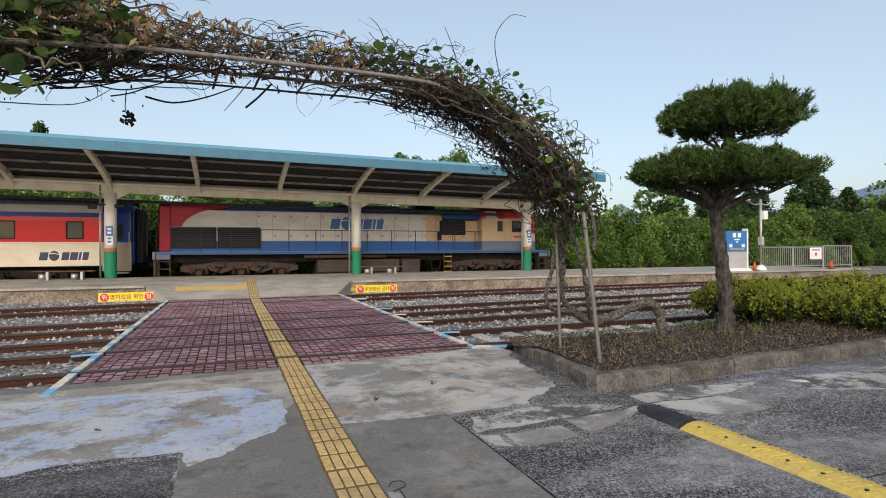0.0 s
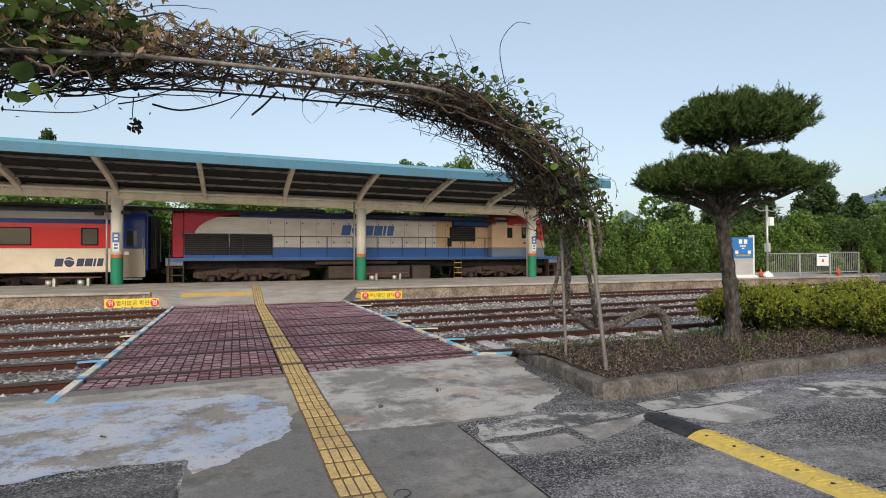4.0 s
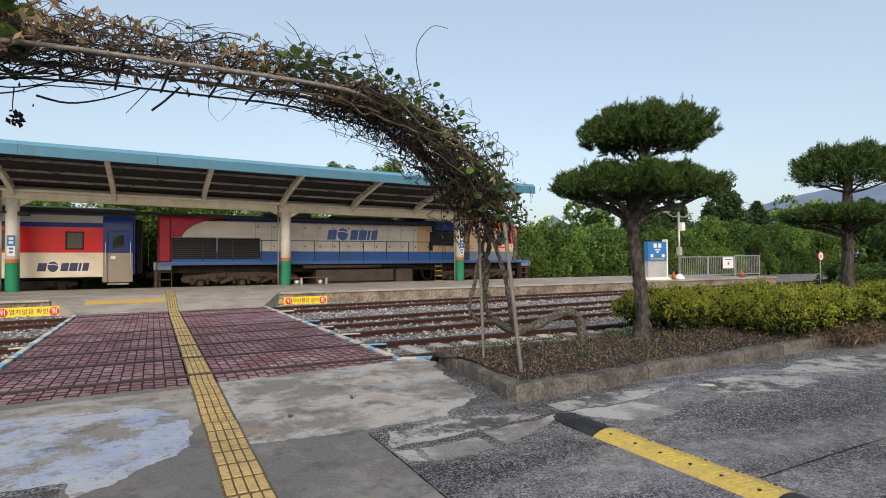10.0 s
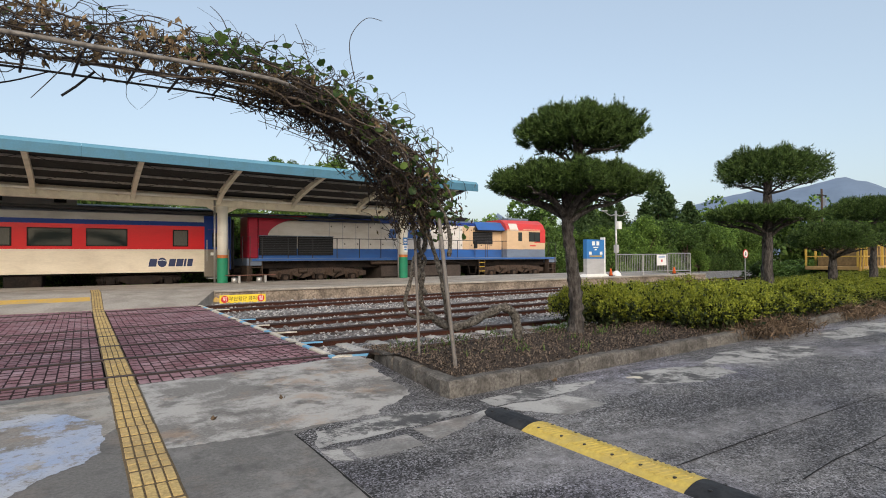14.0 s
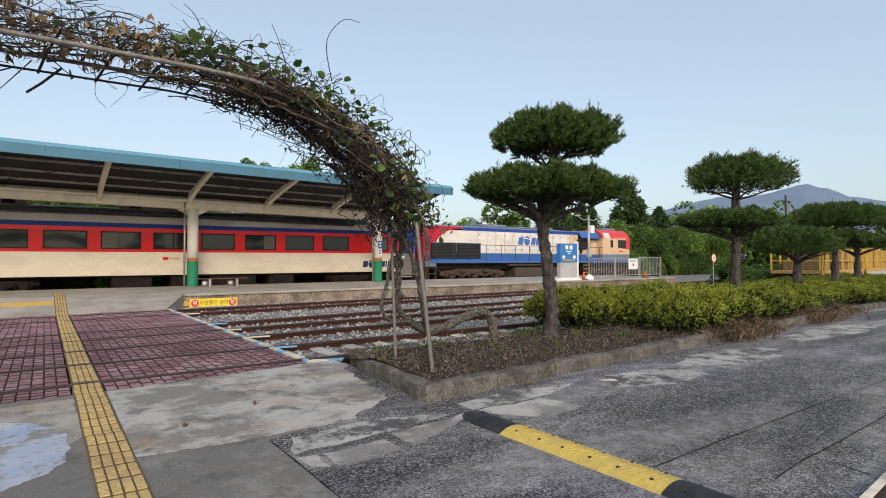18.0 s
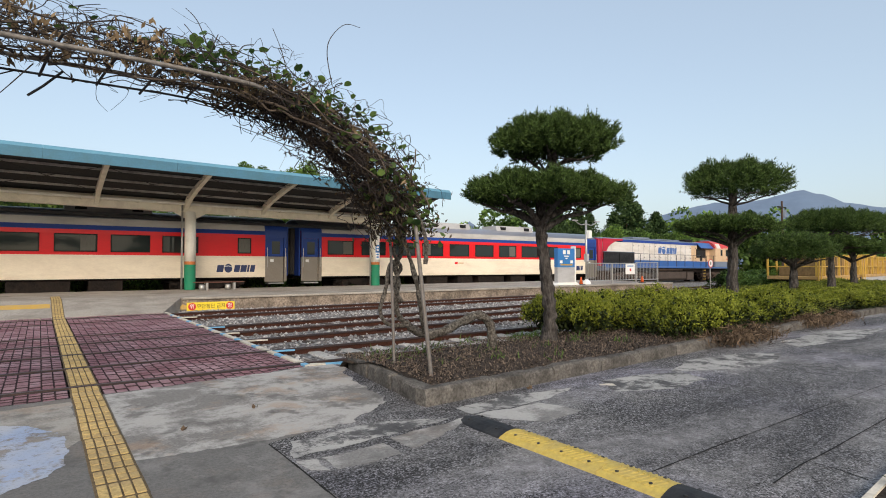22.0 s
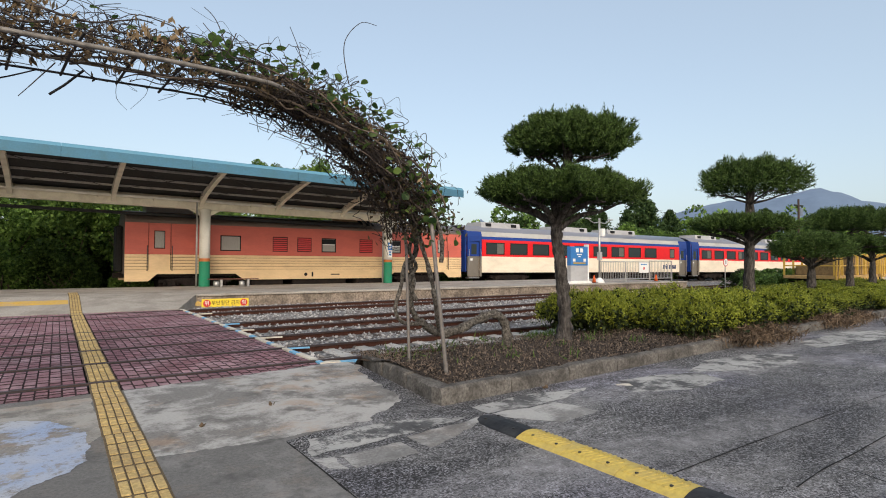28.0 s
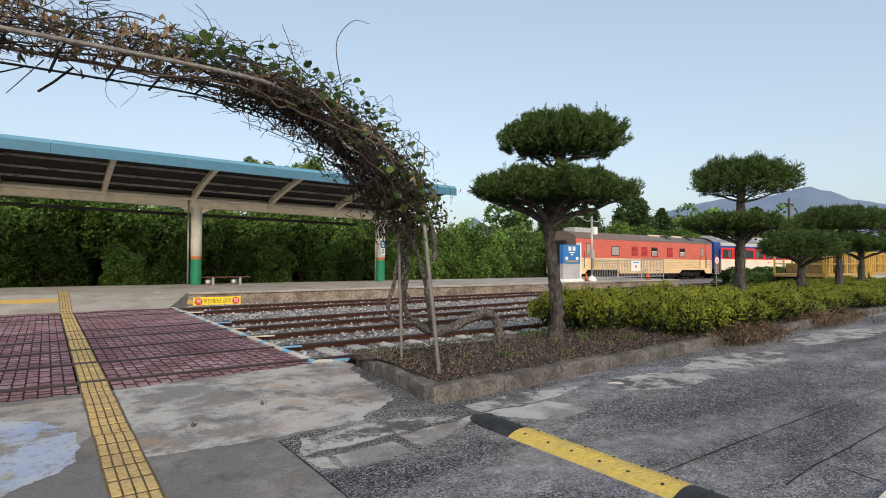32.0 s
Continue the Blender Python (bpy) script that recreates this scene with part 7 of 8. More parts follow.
def conifer(x, y, h, k, wide=1.0):
    t = thing("conifer_tree", "tall dark green conifer behind the railway", "tree", group="trees behind the railway", at=pose(x, y, -0.3, 0, 0, rng.uniform(0, 360)))
    part("trunk", Geo().tube([(0, 0, 0), (0, 0, h * 0.95)], 0.16, 7, r1=0.02), M_BARK2, t)
    c = part("crown", CONIFERS[k % 2], None, t)
    c.scale = (h * wide, h * wide, h)


rw = random.Random(3)
k = 0
# dense wall of leafy trees close behind the train track
x = -26.0
while x < 66:
    for row, (y, r, zc) in enumerate(((34.3, 1.6, 0.8), (35.9, 2.1, 2.9), (38.2, 2.4, 3.3), (40.5, 2.6, 0.9))):
        dip = 0.85 if 21 < x < 46 and row in (1, 2) else 0.0
        tree(x + rw.uniform(-0.7, 0.7), y + rw.uniform(-0.5, 0.5), r * rw.uniform(0.85, 1.12), (zc - dip) * rw.uniform(0.85, 1.1), CROWNS, rw.randint(0, 4), "leafy green tree in the dense wood behind the tracks")
        k += 1
    x += 2.7
for x, y, r, zc in ((-9, 50, 2.8, 6.2), (15.4, 52, 1.5, 9.5), (17.4, 52, 1.4, 9.2), (19.2, 52, 1.5, 9.1), (21.2, 51.5, 2.4, 9.15), (23.8, 52, 1.7, 8.7), (-30, 48, 4, 7), (46, 60, 3, 3.4), (54, 60, 4.2, 6.6), (62, 58, 4.5, 6.6), (33, 62, 3, 3.2), (40, 64, 3, 3.2)):
    tree(x, y, r, zc, CROWNS if x < 25 else CROWNS_FAR, k, "tall leafy tree rising behind the wood")
    k += 1
conifer(-12.2, 46, 10.6, 0, 0.8)
conifer(-10.2, 47, 9.4, 1, 0.8)
for x, y, h, w in ((48.5, 47, 8.6, 1.1), (51.5, 47.5, 8.2, 1.15), (54.5, 47, 8.9, 1.1), (57.5, 48, 8.5, 1.2), (43.5, 41, 6.2, 1.1), (46, 41.5, 6.0, 1.0), (62.5, 46, 11.6, 1.35), (65.8, 47, 10.2, 1.3), (60.0, 46, 8.6, 1.2), (69.0, 46, 9.0, 1.3)):
    conifer(x, y, h, int(x), w)
# lighter trees on the forecourt side of the line, far right
for x, y, r, zc in ((73, 45, 4.0, 4.9), (79, 44, 4.3, 4.7), (85, 42, 4.6, 4.9), (92, 40, 4.6, 4.7), (99, 38, 4.8, 4.9), (72, 40, 4.2, 3.2), (80, 38, 4.4, 3.0), (88, 36, 4.4, 2.6), (66, 36, 2.6, 1.6), (96, 33, 4.6, 3.2), (105, 30, 4.8, 3.4), (76, 30, 2.6, 1.4), (84, 28, 2.8, 1.6), (92, 25, 3, 1.6), (115, 27, 5, 3.4), (125, 20, 5, 3.0)):
    tree(x, y, r, zc, CROWNS_FAR, k, "leafy green tree beyond the yard", "trees beyond the yard")
    k += 1
# low clipped bushes beyond the platform end
for x, y, s in ((34.5, 17.4, 1.3), (36.5, 17.6, 1.5), (38.6, 17.5, 1.5), (40.8, 17.8, 1.5), (43.0, 18.0, 1.5), (35.6, 18.4, 1.4), (39.7, 18.6, 1.5)):
    t = thing("bush", "dark green clipped bush beyond the platform end", "bush", group="bushes beyond the platform", at=pose(x, y, -0.32, 0, 0, rng.uniform(0, 360)))
    part("stem", Geo().tube([(0, 0, 0), (0, 0, 0.5)], 0.05, 6), M_BARK2, t)
    c = part("crown", CROWNS[1], None, t)
    c.location, c.scale = (0, 0, 0.78), (s, s, 0.78)


sb = thing("young_shrub", "small bright yellow-green shrub among the dark bushes", "shrub", at=pose(36.9, 16.6, -0.32))
part("stem", Geo().tube([(0, 0, 0), (0, 0, 0.6)], 0.03, 6), M_BARK2, sb)
sc = part("crown", CROWNS[0], None, sb)
sc.location, sc.scale = (0, 0, 0.95), (0.5, 0.5, 0.55)


# wooded hills with distance haze put into their blue colour and a faint emission
def hill_mat(name, col, haze_glow):
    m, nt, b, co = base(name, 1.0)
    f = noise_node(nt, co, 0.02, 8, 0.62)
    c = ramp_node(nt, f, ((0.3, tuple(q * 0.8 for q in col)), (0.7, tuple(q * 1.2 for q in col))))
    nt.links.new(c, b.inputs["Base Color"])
    nt.links.new(mix_node(nt, 0.5, c, haze_glow), b.inputs["Emission Color"])
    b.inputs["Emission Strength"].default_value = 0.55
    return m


M_HILL = hill_mat("distant_hill_haze", (0.075, 0.105, 0.15), (0.22, 0.30, 0.44))


def hill(name, cx, cy, half, height, seed, depth=260, peaks=None):
    g = Geo()
    nx, ny = 90, 10
    dirx = Vector((cy, -cx, 0)).normalized()
    diry = Vector((cx, cy, 0)).normalized()
    vs = []
    for j in range(ny + 1):
        for i in range(nx + 1):
            u, w = i / nx * 2 - 1, j / ny * 2 - 1
            h = float(np.interp(u, [q[0] for q in peaks], [q[1] for q in peaks]))
            h *= max(0.0, 1 - w * w) ** 0.8
            h *= 1 + 0.07 * noise.fractal(Vector((u * 6 + seed, w * 3, seed)), 1.0, 2.0, 5)
            p = Vector((cx, cy, 0)) + dirx * u * half + diry * w * depth
            vs.append((p.x, p.y, -2 + max(0.0, h) * height))
    fs = [(j * (nx + 1) + i, j * (nx + 1) + i + 1, (j + 1) * (nx + 1) + i + 1, (j + 1) * (nx + 1) + i) for j in range(ny) for i in range(nx)]
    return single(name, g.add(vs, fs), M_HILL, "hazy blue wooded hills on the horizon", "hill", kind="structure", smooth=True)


def far_at(az_deg, d):
    return d * math.sin(radians(az_deg)), d * math.cos(radians(az_deg))


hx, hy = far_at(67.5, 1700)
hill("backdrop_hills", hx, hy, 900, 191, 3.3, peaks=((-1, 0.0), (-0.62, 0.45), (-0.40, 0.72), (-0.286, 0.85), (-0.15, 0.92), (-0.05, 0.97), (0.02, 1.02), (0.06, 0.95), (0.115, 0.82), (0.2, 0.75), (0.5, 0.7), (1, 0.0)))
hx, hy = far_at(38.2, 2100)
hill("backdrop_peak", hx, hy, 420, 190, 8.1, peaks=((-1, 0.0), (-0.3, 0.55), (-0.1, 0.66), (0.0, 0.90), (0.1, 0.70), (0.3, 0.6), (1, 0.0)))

# ---- speed hump ----
M_HBLK = plain("hump_black", (0.022, 0.024, 0.028), 0.7, 0, 25, 0.3, (0.09, 0.09, 0.09), 0.4, 5)
M_HYEL = plain("hump_yellow", (0.53, 0.40, 0.10), 0.65, 0, 25, 0.15, (0.36, 0.29, 0.14), 0.6, 5)
hump = thing("speed_hump", "yellow and black rubber speed hump bolted to the asphalt", "speed hump", at=pose(3.55, 0, 0, 0, 0, 0))
HP = [(-0.16, 0.0), (-0.15, 0.012), (-0.08, 0.04), (-0.03, 0.05), (0.03, 0.05), (0.08, 0.04), (0.15, 0.012), (0.16, 0.0)]
def hump_piece(y0, y1, mat, taper=0.0):
    g = Geo().prism(HP, y0 + 0.003, y1 - 0.003, "y")
    if taper:
        g = Geo()
        rows = [(y0, 1.0), (y0 + (y1 - y0) * 0.55, 1.0), (y0 + (y1 - y0) * 0.85, 0.82), (y1, 0.5)] if taper > 0 else [(y1, 1.0), (y0 + (y1 - y0) * 0.45, 1.0), (y0 + (y1 - y0) * 0.15, 0.82), (y0, 0.5)]
        n = len(HP)
        vs = [(a * s, y, b * (0.25 + 0.75 * s)) for y, s in rows for a, b in HP]
        fs = [(r * n + i, r * n + (i + 1) % n, (r + 1) * n + (i + 1) % n, (r + 1) * n + i) for r in range(3) for i in range(n)] + [tuple(range(n - 1, -1, -1)), tuple(range(3 * n, 4 * n))]
        g.add(vs, fs)
    p = part("segment", g, mat, hump, "black rubber end" if mat is M_HBLK else "yellow rubber segment")
    k = y0 + 0.04
    while k < y1 - 0.06 and not taper:      # raised chevron ribs
        for s in (-1, 1):
            q = [(s * 0.012, k, 0.0485), (s * 0.108, k + 0.06, 0.027), (s * 0.108, k + 0.080, 0.027), (s * 0.012, k + 0.020, 0.0485)]
            up_ = [(x_, y_, z_ + 0.0085) for x_, y_, z_ in q]
            rib = Geo().add(q + up_, [(4, 5, 6, 7), (0, 1, 5, 4), (1, 2, 6, 5), (2, 3, 7, 6), (3, 0, 4, 7)])
            part("rib", rib, mat, p)
        k += 0.045
    for by in ((y0 + 0.12, y1 - 0.12) if y1 - y0 > 0.4 else ((y0 + y1) / 2,)):
        for s in (-0.075, 0.075):
            part("bolt", Geo().tube([(s, by, 0.034), (s, by, 0.0455)], 0.013, 8), M_DARK, p)
    return p
hump_piece(3.60, 4.22, M_HBLK, 1)
for i in range(3):
    hump_piece(3.60 - 0.5 * (i + 1), 3.60 - 0.5 * i, M_HYEL)
hump_piece(1.55, 2.10, M_HBLK, -1)

# asphalt repair patches and saw-cut joints
M_PATCH = concrete_mat("repair_patch", (0.21, 0.203, 0.195), (0.42, 0.41, 0.39), wear=0.41, rust=0.1)
M_RESID = concrete_mat("cement_residue", (0.070, 0.069, 0.071), (0.13, 0.127, 0.124), ((0.44, 0.43, 0.41), (0.34, 0.335, 0.32)), 0.478, rust=0.0)
def patch(pts, z=0.0035, mat=None, label="pale cement repair patch on the asphalt"):
    return sheet("repair_patch", ragged(pts, 0.05, 0.04, pts[0][0]), z, mat or M_PATCH, label, "pavement")
patch([(2.00, 3.70), (2.55, 3.74), (2.56, 4.05), (2.02, 3.98)])
patch([(2.64, 3.76), (3.28, 4.03), (3.60, 4.30), (2.66, 4.11)])
patch([(1.84, 3.80), (1.95, 3.72), (1.97, 3.97), (1.85, 4.02)])
patch([(1.86, 4.10), (2.6, 4.19), (3.45, 4.33), (2.8, 4.62), (1.95, 4.5)], 0.003, M_RESID, "thin broken cement skin on the asphalt")
patch([(3.70, 4.29), (4.52, 4.28), (4.66, 3.80), (4.05, 3.73), (3.80, 4.05)])
patch([(3.7, 4.32), (4.7, 4.33), (5.4, 4.55), (4.3, 4.72), (3.7, 4.6)], 0.003, M_RESID, "thin broken cement skin on the asphalt")
patch([(5.72, 4.42), (5.86, 4.31), (5.93, 4.40), (5.78, 4.51)], 0.005, M_WPAINT, "small white paint scrap on the asphalt")
patch([(5.6, 4.1), (6.3, 3.85), (7.1, 3.92), (7.3, 4.35), (6.6, 4.6), (5.95, 4.6)], 0.003, M_RESID, "thin broken cement skin on the asphalt")
patch([(7.2, 4.45), (8.3, 4.0), (9.2, 4.0), (10.2, 4.35), (9.4, 4.75), (8.2, 4.85)], 0.003, M_RESID, "thin broken cement skin on the asphalt")
patch([(11, 4.5), (13.5, 4.3), (16, 4.7), (14, 5.2), (11.6, 5.0)], 0.003, M_RESID, "thin broken cement skin on the asphalt")
M_CRACK = plain("joint_dark", (0.018, 0.018, 0.018), 0.95, 0, 30, 0.3)
def crack(pts, w=0.012):
    g = Geo()
    pts = smooth_line([(x, y, 0) for x, y in pts], 5)
    for i in range(len(pts) - 1):
        a, b = pts[i], pts[i + 1]
        d = (b - a).normalized()
        n = Vector((-d.y, d.x, 0)) * w * 0.5 * rng.uniform(0.6, 1.3)
        g.add([(a - n) + Vector((0, 0, 0.0045)), (b - n) + Vector((0, 0, 0.0045)), (b + n) + Vector((0, 0, 0.0045)), (a + n) + Vector((0, 0, 0.0045))], [(0, 1, 2, 3)])
    return single("asphalt_crack", g, M_CRACK, "dark open joint in the asphalt", "crack", kind="structure")
crack([(3.75, 2.40), (4.3, 2.42), (4.9, 2.44), (6.5, 2.47), (9, 2.5)])
crack([(4.21, 1.81), (4.73, 1.86), (5.2, 1.87), (6.02, 1.91), (8, 2.0)])
crack([(1.79, 4.55), (1.79, 3.9), (1.78, 3.2), (1.77, 2.0)], 0.016)
crack([(4.86, 1.82), (4.85, 1.68), (4.79, 1.47)])

# dark scraps lying on the concrete
for x, y, s in ((2.05, 5.75, 0.06), (1.32, 5.35, 0.05), (-1.0, 5.25, 0.045), (4.9, 4.78, 0.06), (3.9, 7.3, 0.05)):
    g = quick_mesh("dry_leaf", [(sheet_cloud(np.array([(0, 0, 0.014)] * 3) + npr.normal(size=(3, 3)) * (0.02, 0.02, 0.003), s, 0.7, 0.2), 0)], [M_STRAW])
    single("dry_leaf", g, None, "dry brown curled leaf on the concrete", "leaf", group="scraps on the ground", at=pose(x, y, 0.006))

# flower bed corner
fb = thing("flower_bed", "white-edged flower bed with small yellow blooms", "flower bed", at=pose(0, 0, 0))
part("edging", Geo().prism([(3.99, 1.31), (4.80, 1.385), (7.0, 1.55), (7.0, 1.51), (4.82, 1.345), (4.03, 1.27), (4.02, 0.4), (3.98, 0.4)], 0, 0.06, "z"), M_WPAINT, fb, "white painted edging")
part("soil", Geo().prism([(4.03, 1.27), (4.82, 1.345), (7.0, 1.51), (7.0, 0.3), (4.02, 0.3)], 0.0, 0.045, "z"), M_SOIL, fb)
M_BLOOM = plain("bloom_yellow", (0.75, 0.42, 0.02), 0.6, 0, 40, 0.2)
for i in range(26):
    x, y = rng.uniform(4.12, 6.3), 0
    y = 1.25 + (x - 4.06) * 0.085 - rng.uniform(0.05, 0.45)
    f = part("marigold_leaves", quick_mesh("marigold", [(sheet_cloud(np.array([(x, y, 0.10)]) + npr.normal(size=(34, 3)) * (0.04, 0.04, 0.025), 0.055, 0.35), 0)], [M_GRASS]), None, fb)
    part("marigold_bloom", Geo().tube([(x, y, 0.135), (x, y, 0.15), (x, y, 0.17)], [0.018, 0.032, 0.022], 9), M_BLOOM, fb)

# ---- platform signs ----
def words(text, size, mat, parent, loc, rot, name="lettering", depth=0.002):
    cu = bpy.data.curves.new(name, "FONT")
    cu.body, cu.size, cu.align_x, cu.align_y, cu.extrude = text, size, "CENTER", "CENTER", depth
    tmp = bpy.data.objects.new(name, cu)
    scene.collection.objects.link(tmp)
    me = bpy.data.meshes.new_from_object(tmp.evaluated_get(bpy.context.evaluated_depsgraph_get()))
    bpy.data.objects.remove(tmp)
    me.materials.clear()
    me.materials.append(mat)
    ob = new(name, me)
    ob.parent = parent
    ob.location, ob.rotation_euler = loc, [radians(a) for a in rot]
    return ob


def warning_sign(x, z, text, y):
    w, h = 1.58, 0.29
    s = thing("warning_sign", "yellow warning banner with red discs fixed to the platform edge", "sign", group="warning banners", at=pose(x, y, z))
    part("board", B(-w / 2, -0.012, -h / 2, w / 2, 0.012, h / 2, 0.004), M_SIGNY, s)
    for sx, ch in ((-w / 2 + 0.17, "위"), (w / 2 - 0.17, "험")):
        d = part("disc", Geo().tube([(sx, -0.012, 0), (sx, -0.018, 0)], 0.125, 24), M_SIGNR, s, "red disc")
        words(ch, 0.17, M_WHITE, d, (sx, -0.0195, 0), (90, 0, 0))
    for sx in (-0.5, 0.5):
        part("stake", B(sx - 0.02, 0.014, -0.34, sx + 0.02, 0.03, 0.10), M_GALV, s)
    words(text, 0.165, M_BLACK, s, (0, -0.0145, 0), (90, 0, 0))


warning_sign(-3.05, 0.035, "열차없음 확인", PY0 - 0.62)
warning_sign(5.15, 0.03, "무단횡단 금지", PY0 - 0.125)
for x in (-2.05, 4.25):
    single("yellow_paint_mark", Geo().prism([(x - 0.2, -0.05), (x + 0.15, -0.05), (x + 0.22, 0.02), (x, 0.12)], PY0 - 0.065, PY0 - 0.055, "y"), M_YELP, "yellow paint mark on the platform edge", "floor marking", kind="structure")


def pillar_sign(x):
    s = thing("station_plate", "vertical blue and white station plate on the pillar", "sign", group="pillar plates", at=pose(x, CY1 - 0.245, 2.15))
    part("plate", B(-0.13, -0.01, -0.40, 0.13, 0.006, 0.40, 0.003), M_WHITE, s)
    part("blue_field", B(-0.13, -0.013, -0.02, 0.13, -0.0105, 0.40), M_SIGNB, s)
    for i, zz in enumerate((0.27, 0.12)):
        part("mark_bar", B(-0.07, -0.016, zz - 0.045, 0.07, -0.0135, zz + 0.045), M_WHITE, s)
    for zz in (-0.12, -0.26):
        part("mark_bar", B(-0.07, -0.013, zz - 0.04, 0.07, -0.0105, zz + 0.04), M_SIGNB, s)


pillar_sign(-4.72)
pillar_sign(15.2)
# camera head and junction box by the pillar
cc = thing("platform_camera", "small dark camera head and box mounted on the drain pipe", "camera", at=pose(-5.08, CY1 - 0.1, 3.42))
part("bracket", B(-0.5, -0.08, 0.0, 0.5, 0.0, 0.06), M_DARK, cc)
part("head", B(-0.42, -0.2, -0.16, -0.12, 0.05, 0.0, 0.02), M_DARK, cc)
part("head", B(0.55, -0.2, -0.1, 0.95, 0.05, 0.06, 0.03), M_DARK, cc)


M_BENCH = plain("bench_wood", (0.15, 0.07, 0.055), 0.7, 0, 20, 0.3, (0.08, 0.05, 0.04), 0.5, 3)


def bench(x, y):
    b = thing("platform_bench", "slim brown bench on grey legs with two metal cans below", "bench", group="platform benches", at=pose(x, y, PZ))
    for i in range(3):
        part("slat", B(-1.08, -0.18 + 0.125 * i, 0.33, 1.08, -0.07 + 0.125 * i, 0.365, 0.006), M_BENCH, b, "weathered red-brown slat")
    for lx in (-0.55, 0.62):
        part("leg", B(lx - 0.05, -0.16, 0.0, lx + 0.05, 0.16, 0.33, 0.008), M_GALV, b)


bench(6.85, 26.5)
bench(-6.2, 26.5)
for x in (6.12, 7.22, -6.95, -5.85):
    c = thing("metal_can", "small steel can standing under the bench", "can", group="cans under benches", at=pose(x, 26.5, PZ))
    part("body", Geo().tube([(0, 0, 0), (0, 0, 0.25)], 0.13, 14), M_GALV, c, smooth=True)
    part("lid", Geo().tube([(0, 0, 0.25), (0, 0, 0.28)], 0.14, 14), M_DARK, c)

# ---- platform end: name sign, mast, fence ----
ns = thing("station_name_sign", "blue and white station name board standing on the platform", "sign", at=pose(23.95, 21.6, PZ, 0, 0, 0))
part("base_block", Geo().prism([(-0.95, 0), (0.95, 0), (0.72, 0.14), (-0.72, 0.14)], -0.25, 0.25, "y"), M_WHITE, ns)
part("lower_panel", B(-0.68, -0.13, 0.12, 0.68, 0.13, 0.98, 0.01), M_CGREY, ns, "pale grey lower panel")
part("blue_panel", B(-0.68, -0.14, 0.98, 0.68, 0.14, 2.02, 0.01), M_SIGNB, ns, "blue name panel")
part("side_post", B(0.68, -0.16, 0.0, 0.76, 0.16, 2.15, 0.015), M_WHITE, ns, "white side post")
for sx in (-0.17, 0.17):
    part("name_block", B(sx - 0.11, -0.146, 1.70, sx + 0.11, -0.141, 1.92), M_WHITE, ns, "white block for a place name")
part("name_bar", B(-0.2, -0.146, 1.56, 0.2, -0.141, 1.62), M_WHITE, ns)
part("name_bar", B(-0.08, -0.146, 1.44, 0.08, -0.141, 1.50), M_WHITE, ns)
for sx in (-0.42, 0.42):
    part("direction_block", B(sx - 0.1, -0.146, 1.20, sx + 0.1, -0.141, 1.36), M_WHITE, ns)
part("route_bar", B(-0.48, -0.146, 1.08, 0.48, -0.141, 1.15), M_RUNGY, ns, "orange route bar")

ms = thing("platform_mast", "slim grey mast with two curved lamp arms and a white box", "lamp post", at=pose(26.0, 21.8, PZ))
part("foot", Geo().tube([(0, 0, 0), (0, 0, 0.12), (0, 0, 0.28)], [0.28, 0.24, 0.07], 14), M_WHITE, ms)
part("pole", Geo().tube([(0, 0, 0.1), (0, 0, 3.7)], 0.06, 10), M_GALV, ms, smooth=True)
for s in (-1, 1):
    a = part("arm", Geo().tube(smooth_line([(0, 0, 3.5), (s * 0.45, 0, 3.42), (s * 0.95, 0, 3.62)], 5), 0.03, 7), M_GALV, ms)
    part("lamp_head", B(s * 0.95 - 0.2, -0.08, 3.62, s * 0.95 + 0.2, 0.08, 3.68, 0.02), M_CGREY, a)
part("control_box", B(-0.02, -0.22, 2.65, 0.25, -0.05, 3.1, 0.015), M_WHITE, ms)
part("control_box", B(-0.1, -0.12, 1.3, 0.1, 0.1, 1.75, 0.01), M_CGREY, ms)


fence = thing("platform_fence", "grey tubular steel fence closing the platform end", "fence", at=pose(26.15, 21.9, PZ))


def fence_panel(x, gate=False):
    f = fence
    w, lo, hi = 2.28, 0.18, 1.20 + (0.06 if gate else 0.0)
    for px in (0.0, w):
        part("post", Geo().tube([(x + px, 0, 0), (x + px, 0, hi + 0.02)], 0.035, 8), M_GALV, f)
    for zz in (lo, hi):
        part("rail", Geo().tube([(x, 0, zz), (x + w, 0, zz)], 0.028, 8), M_GALV, f)
    n = 15
    for i in range(1, n):
        part("bar", Geo().tube([(x + w * i / n, 0, lo), (x + w * i / n, 0, hi)], 0.014, 6), M_GALV, f)
for i in range(3):
    fence_panel(2.33 * i, i == 2)
nb = thing("fence_notice", "white notice board with a red mark fixed on the fence", "sign", at=pose(30.1, 21.82, PZ + 0.85))
part("board", B(-0.45, -0.012, -0.32, 0.45, 0.012, 0.32, 0.004), M_WHITE, nb)
part("red_mark", B(-0.07, -0.018, -0.12, 0.07, -0.0125, 0.04), M_SIGNR, nb)
part("text_bar", B(-0.30, -0.018, 0.16, 0.30, -0.0125, 0.22), M_SIGNB, nb, "line of illegible writing")
for x in (25.3, 31.0):
    c = thing("traffic_cone", "small orange traffic cone on the platform", "traffic cone", group="cones on the platform", at=pose(x, 21.6, PZ))
    part("base", B(-0.17, -0.17, 0, 0.17, 0.17, 0.03, 0.01), M_HBLK, c)
    part("cone", Geo().tube([(0, 0, 0.03), (0, 0, 0.42)], 0.11, 14, r1=0.03), plain("cone_orange%d" % int(x), (0.62, 0.11, 0.03), 0.5), c, smooth=True)
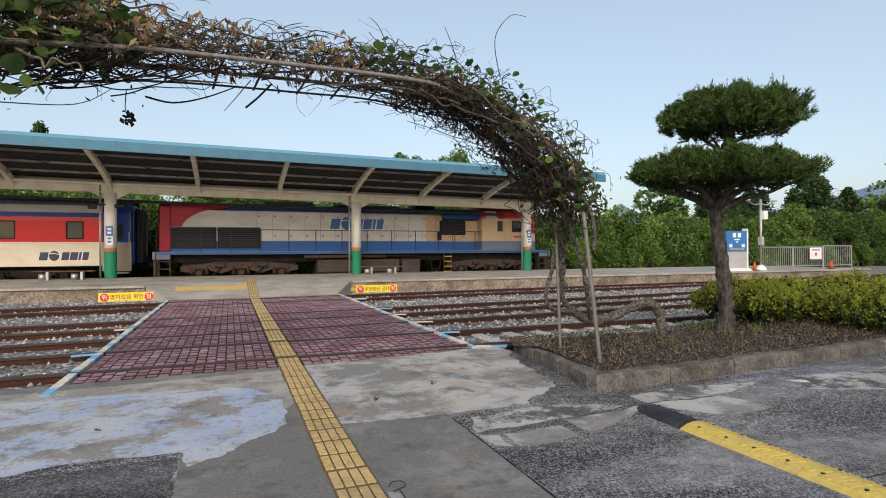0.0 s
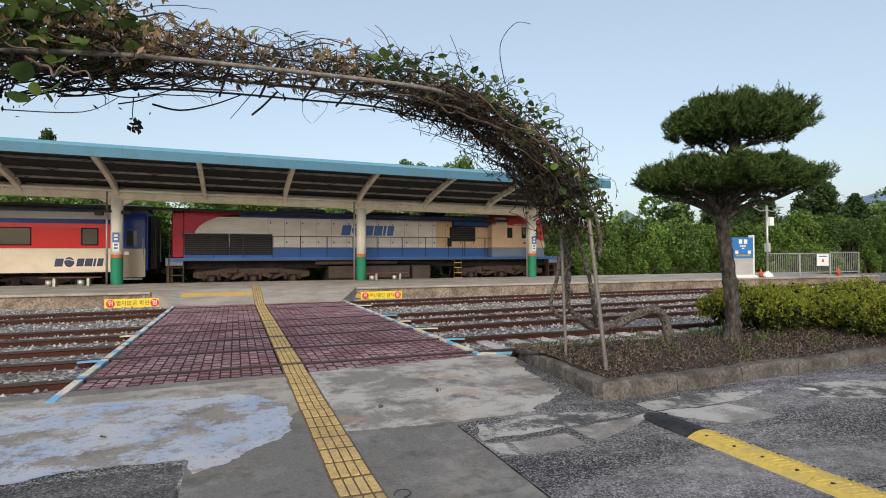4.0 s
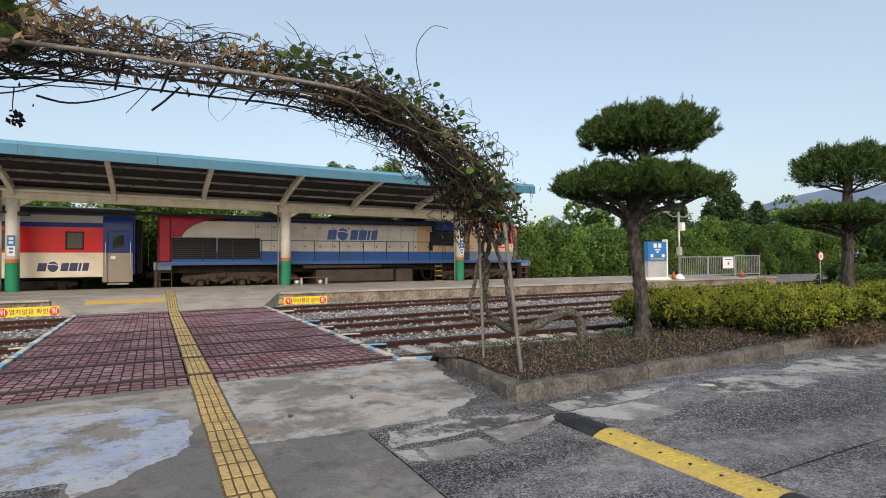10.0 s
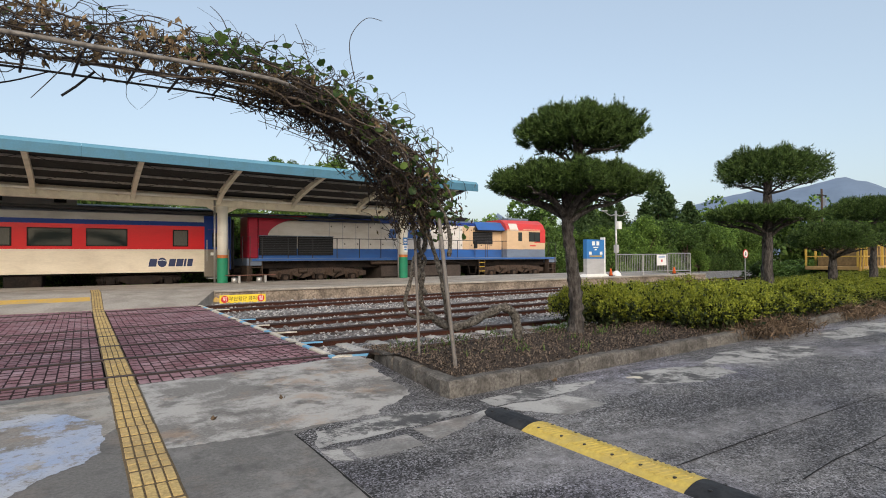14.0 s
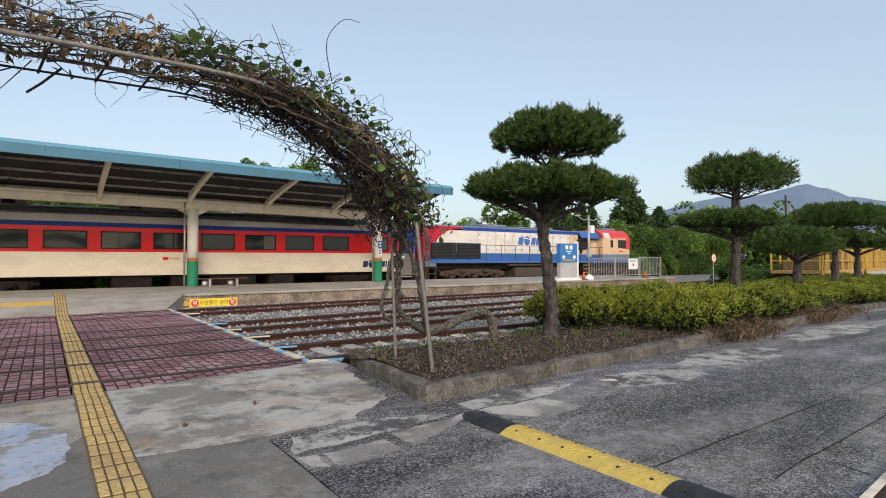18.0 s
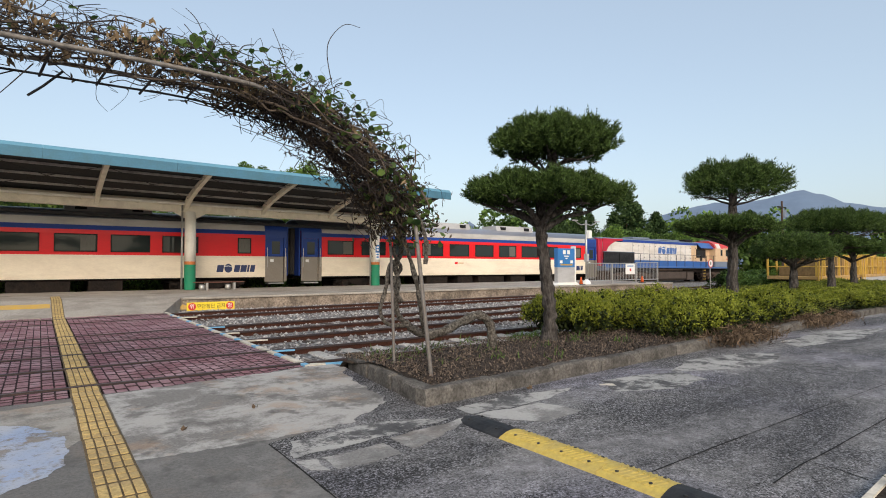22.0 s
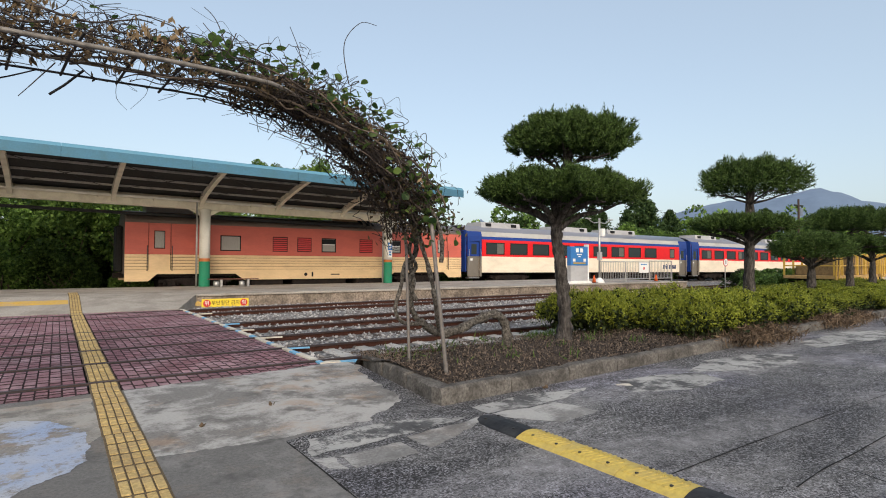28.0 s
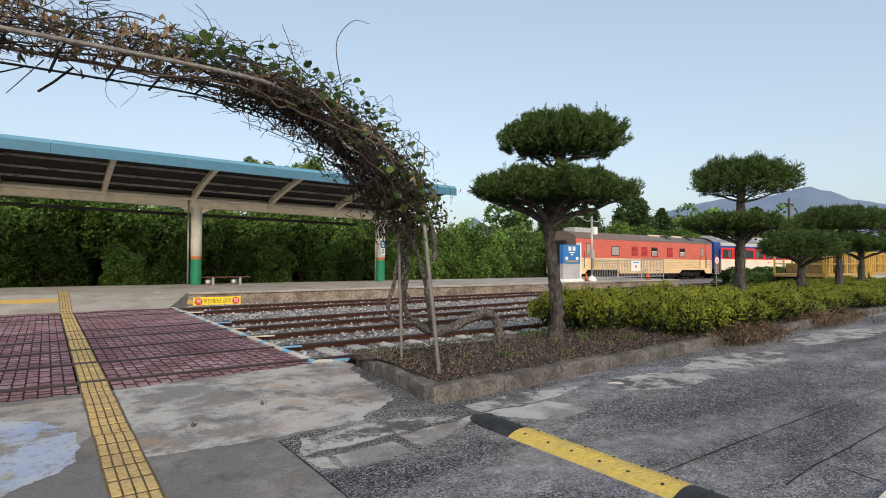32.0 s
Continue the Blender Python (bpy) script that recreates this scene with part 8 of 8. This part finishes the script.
rs_ = thing("round_track_sign", "round white speed sign with red rim on a thin post", "sign", at=pose(34.6, 19.2, -0.3))
part("post", Geo().tube([(0, 0, 0), (0, 0, 1.65)], 0.03, 8), M_GALV, rs_)
part("rim", Geo().tube([(0, -0.03, 1.85), (0, -0.045, 1.85)], 0.27, 28), M_SIGNR, rs_, "red rim")
part("face", Geo().tube([(0, -0.045, 1.85), (0, -0.05, 1.85)], 0.215, 28), M_WHITE, rs_)
part("mark", B(-0.04, -0.055, 1.74, 0.04, -0.0505, 1.96), M_BLACK, rs_)
gb = thing("ground_lamp_box", "small white lamp box between hedge and tracks", "box", at=pose(12.3, 9.05, -0.12))
part("post", Geo().tube([(0, 0, 0), (0, 0, 0.68)], 0.03, 8), M_GALV, gb)
part("housing", B(-0.16, -0.1, 0.68, 0.16, 0.1, 0.88, 0.03), M_WHITE, gb)

# ---- yellow works wagons in the yard ----
M_WYEL = plain("wagon_yellow", (0.55, 0.36, 0.07), 0.5, 0, 15, 0.12, (0.33, 0.2, 0.06), 0.5, 2)
M_WBLK = plain("chevron_black", (0.02, 0.02, 0.02), 0.6, 0, 20, 0.3)
M_WTAN = plain("wagon_crate_tan", (0.46, 0.30, 0.12), 0.7, 0, 8, 0.2, (0.25, 0.16, 0.08), 0.6, 1.2)
M_WBRN = plain("wagon_mesh_brown", (0.17, 0.12, 0.06), 0.8, 0, 8, 0.3, (0.10, 0.07, 0.04), 0.6, 1.2)


def works_wagon(x, y, rot, ln, label, crates, chevron):
    """Flat wagon: sill, side railing with posts, crates on the deck. crates: (x0, x1, height, material)."""
    v = thing("works_wagon", label, "railway wagon", group="yellow works wagons", at=pose(x, y, -0.05, 0, 0, rot))
    part("deck", B(0, -1.3, 0.66, ln, 1.3, 0.85, 0.02), M_WTAN, v, "tan deck sill")
    beam = part("side_beam", B(0, -1.33, 0.36, ln, -1.24, 0.658), M_WYEL if chevron else M_CGREY, v)
    if chevron:
        q = 0.1
        while q < ln - 0.5:
            part("stripe", Geo().prism([(q, 0.37), (q + 0.26, 0.37), (q + 0.46, 0.65), (q + 0.20, 0.65)], -1.335, -1.329, "y"), M_WBLK, beam, "black slanting stripe")
            q += 0.62
    for px in [i * ln / 6 for i in range(7)]:
        part("post", B(px - 0.045, -1.29, 0.85, px + 0.045, -1.20, 2.10), M_WYEL, v)
        part("post", B(px - 0.045, 1.20, 0.85, px + 0.045, 1.29, 2.10), M_WYEL, v)
    for zz in (1.38, 2.04):
        part("rail", B(0, -1.275, zz, ln, -1.215, zz + 0.06), M_WYEL, v)
        part("rail", B(0, 1.215, zz, ln, 1.275, zz + 0.06), M_WYEL, v)
        part("end_rail", B(-0.02, -1.2, zz, 0.04, 1.2, zz + 0.06), M_WYEL, v)
    for x0, x1, h, m in crates:
        c = part("crate", B(x0, -1.05, 0.85, x1, 1.05, 0.85 + h, 0.03), m, v)
        q = x0 + 0.12
        while q < x1 - 0.1:
            part("batten", B(q, -1.085, 0.87, q + 0.07, -1.051, 0.83 + h), M_WTAN if m is not M_WTAN else M_WYEL, c)
            q += 0.55
    for px in (0.25, 0.8):
        part("brace", Geo().tube([(px - 0.35, -1.34, 0.30), (px, -1.34, 1.9)], 0.035, 6), M_WYEL, v)
    for bc in (1.8, ln - 1.8):
        part("bogie_frame", B(bc - 1.3, -1.1, 0.25, bc + 1.3, 1.1, 0.5, 0.03), M_UNDER, v)
        for d in (-0.8, 0.8):
            part("wheelset", Geo().tube([(bc + d, -0.8, 0.43), (bc + d, 0.8, 0.43)], 0.42, 20), M_UNDER, v)
works_wagon(35.6, 14.9, 6, 9.0, "yellow works wagon with railings, crates and a striped side beam", ((1.2, 2.5, 0.6, M_WBRN), (3.6, 6.3, 1.15, M_WBRN), (6.5, 8.7, 1.1, M_WTAN)), True)
works_wagon(45.2, 15.9, 6, 9.5, "yellow works wagon with tall tan crates on a grey sill", ((0.3, 3.0, 1.25, M_WTAN), (3.3, 5.4, 1.4, M_WYEL), (6.0, 9.2, 0.9, M_WTAN)), False)
works_wagon(55.4, 17.0, 6, 9.5, "yellow works wagon parked further along the yard", ((0.5, 4.0, 1.0, M_WTAN), (4.6, 9.0, 1.2, M_WYEL)), False)

# utility pole beyond the yard
up = thing("utility_pole", "distant concrete utility pole with cross-arm and transformer", "utility pole", at=pose(70.5, 30.5, -0.3))
part("pole", Geo().tube([(0, 0, 0), (0, 0, 9.2)], 0.16, 8, r1=0.11), M_TANK, up)
part("cross_arm", B(-1.0, -0.06, 8.4, 1.0, 0.06, 8.55), M_DARK, up)
part("transformer", Geo().tube([(0.45, 0, 7.3), (0.45, 0, 8.2)], 0.28, 10), M_LGREY, up)

# mortar beds along the guide strip and a loop of wire beside it
for x0, x1 in ((0.49, 0.566), (0.876, 0.95)):
    sheet("mortar_bed", ragged([(x0, 0.9), (x1, 0.9), (x1, 3.25), (x0, 3.3)], 0.012, 0.03, x0, (1,)), 0.0045, M_PATCH, "narrow grey mortar bed along the guide strip", "pavement")
crack([(0.955, 1.0), (0.957, 2.2), (0.955, 3.3)], 0.01)
crack([(0.487, 1.0), (0.485, 2.2), (0.487, 3.3)], 0.01)
loop = thing("wire_loop", "small bent wire loop lying beside the guide strip", "wire", at=pose(0.955, 3.36, 0.006))
part("wire", Geo().tube(smooth_line([(-0.05, 0, 0), (-0.02, 0.04, 0.01), (0.04, 0.03, 0.012), (0.05, -0.02, 0.004), (0.0, -0.05, 0.0), (-0.04, -0.07, 0)], 5), 0.003, 6), M_DARK, loop)


motions()
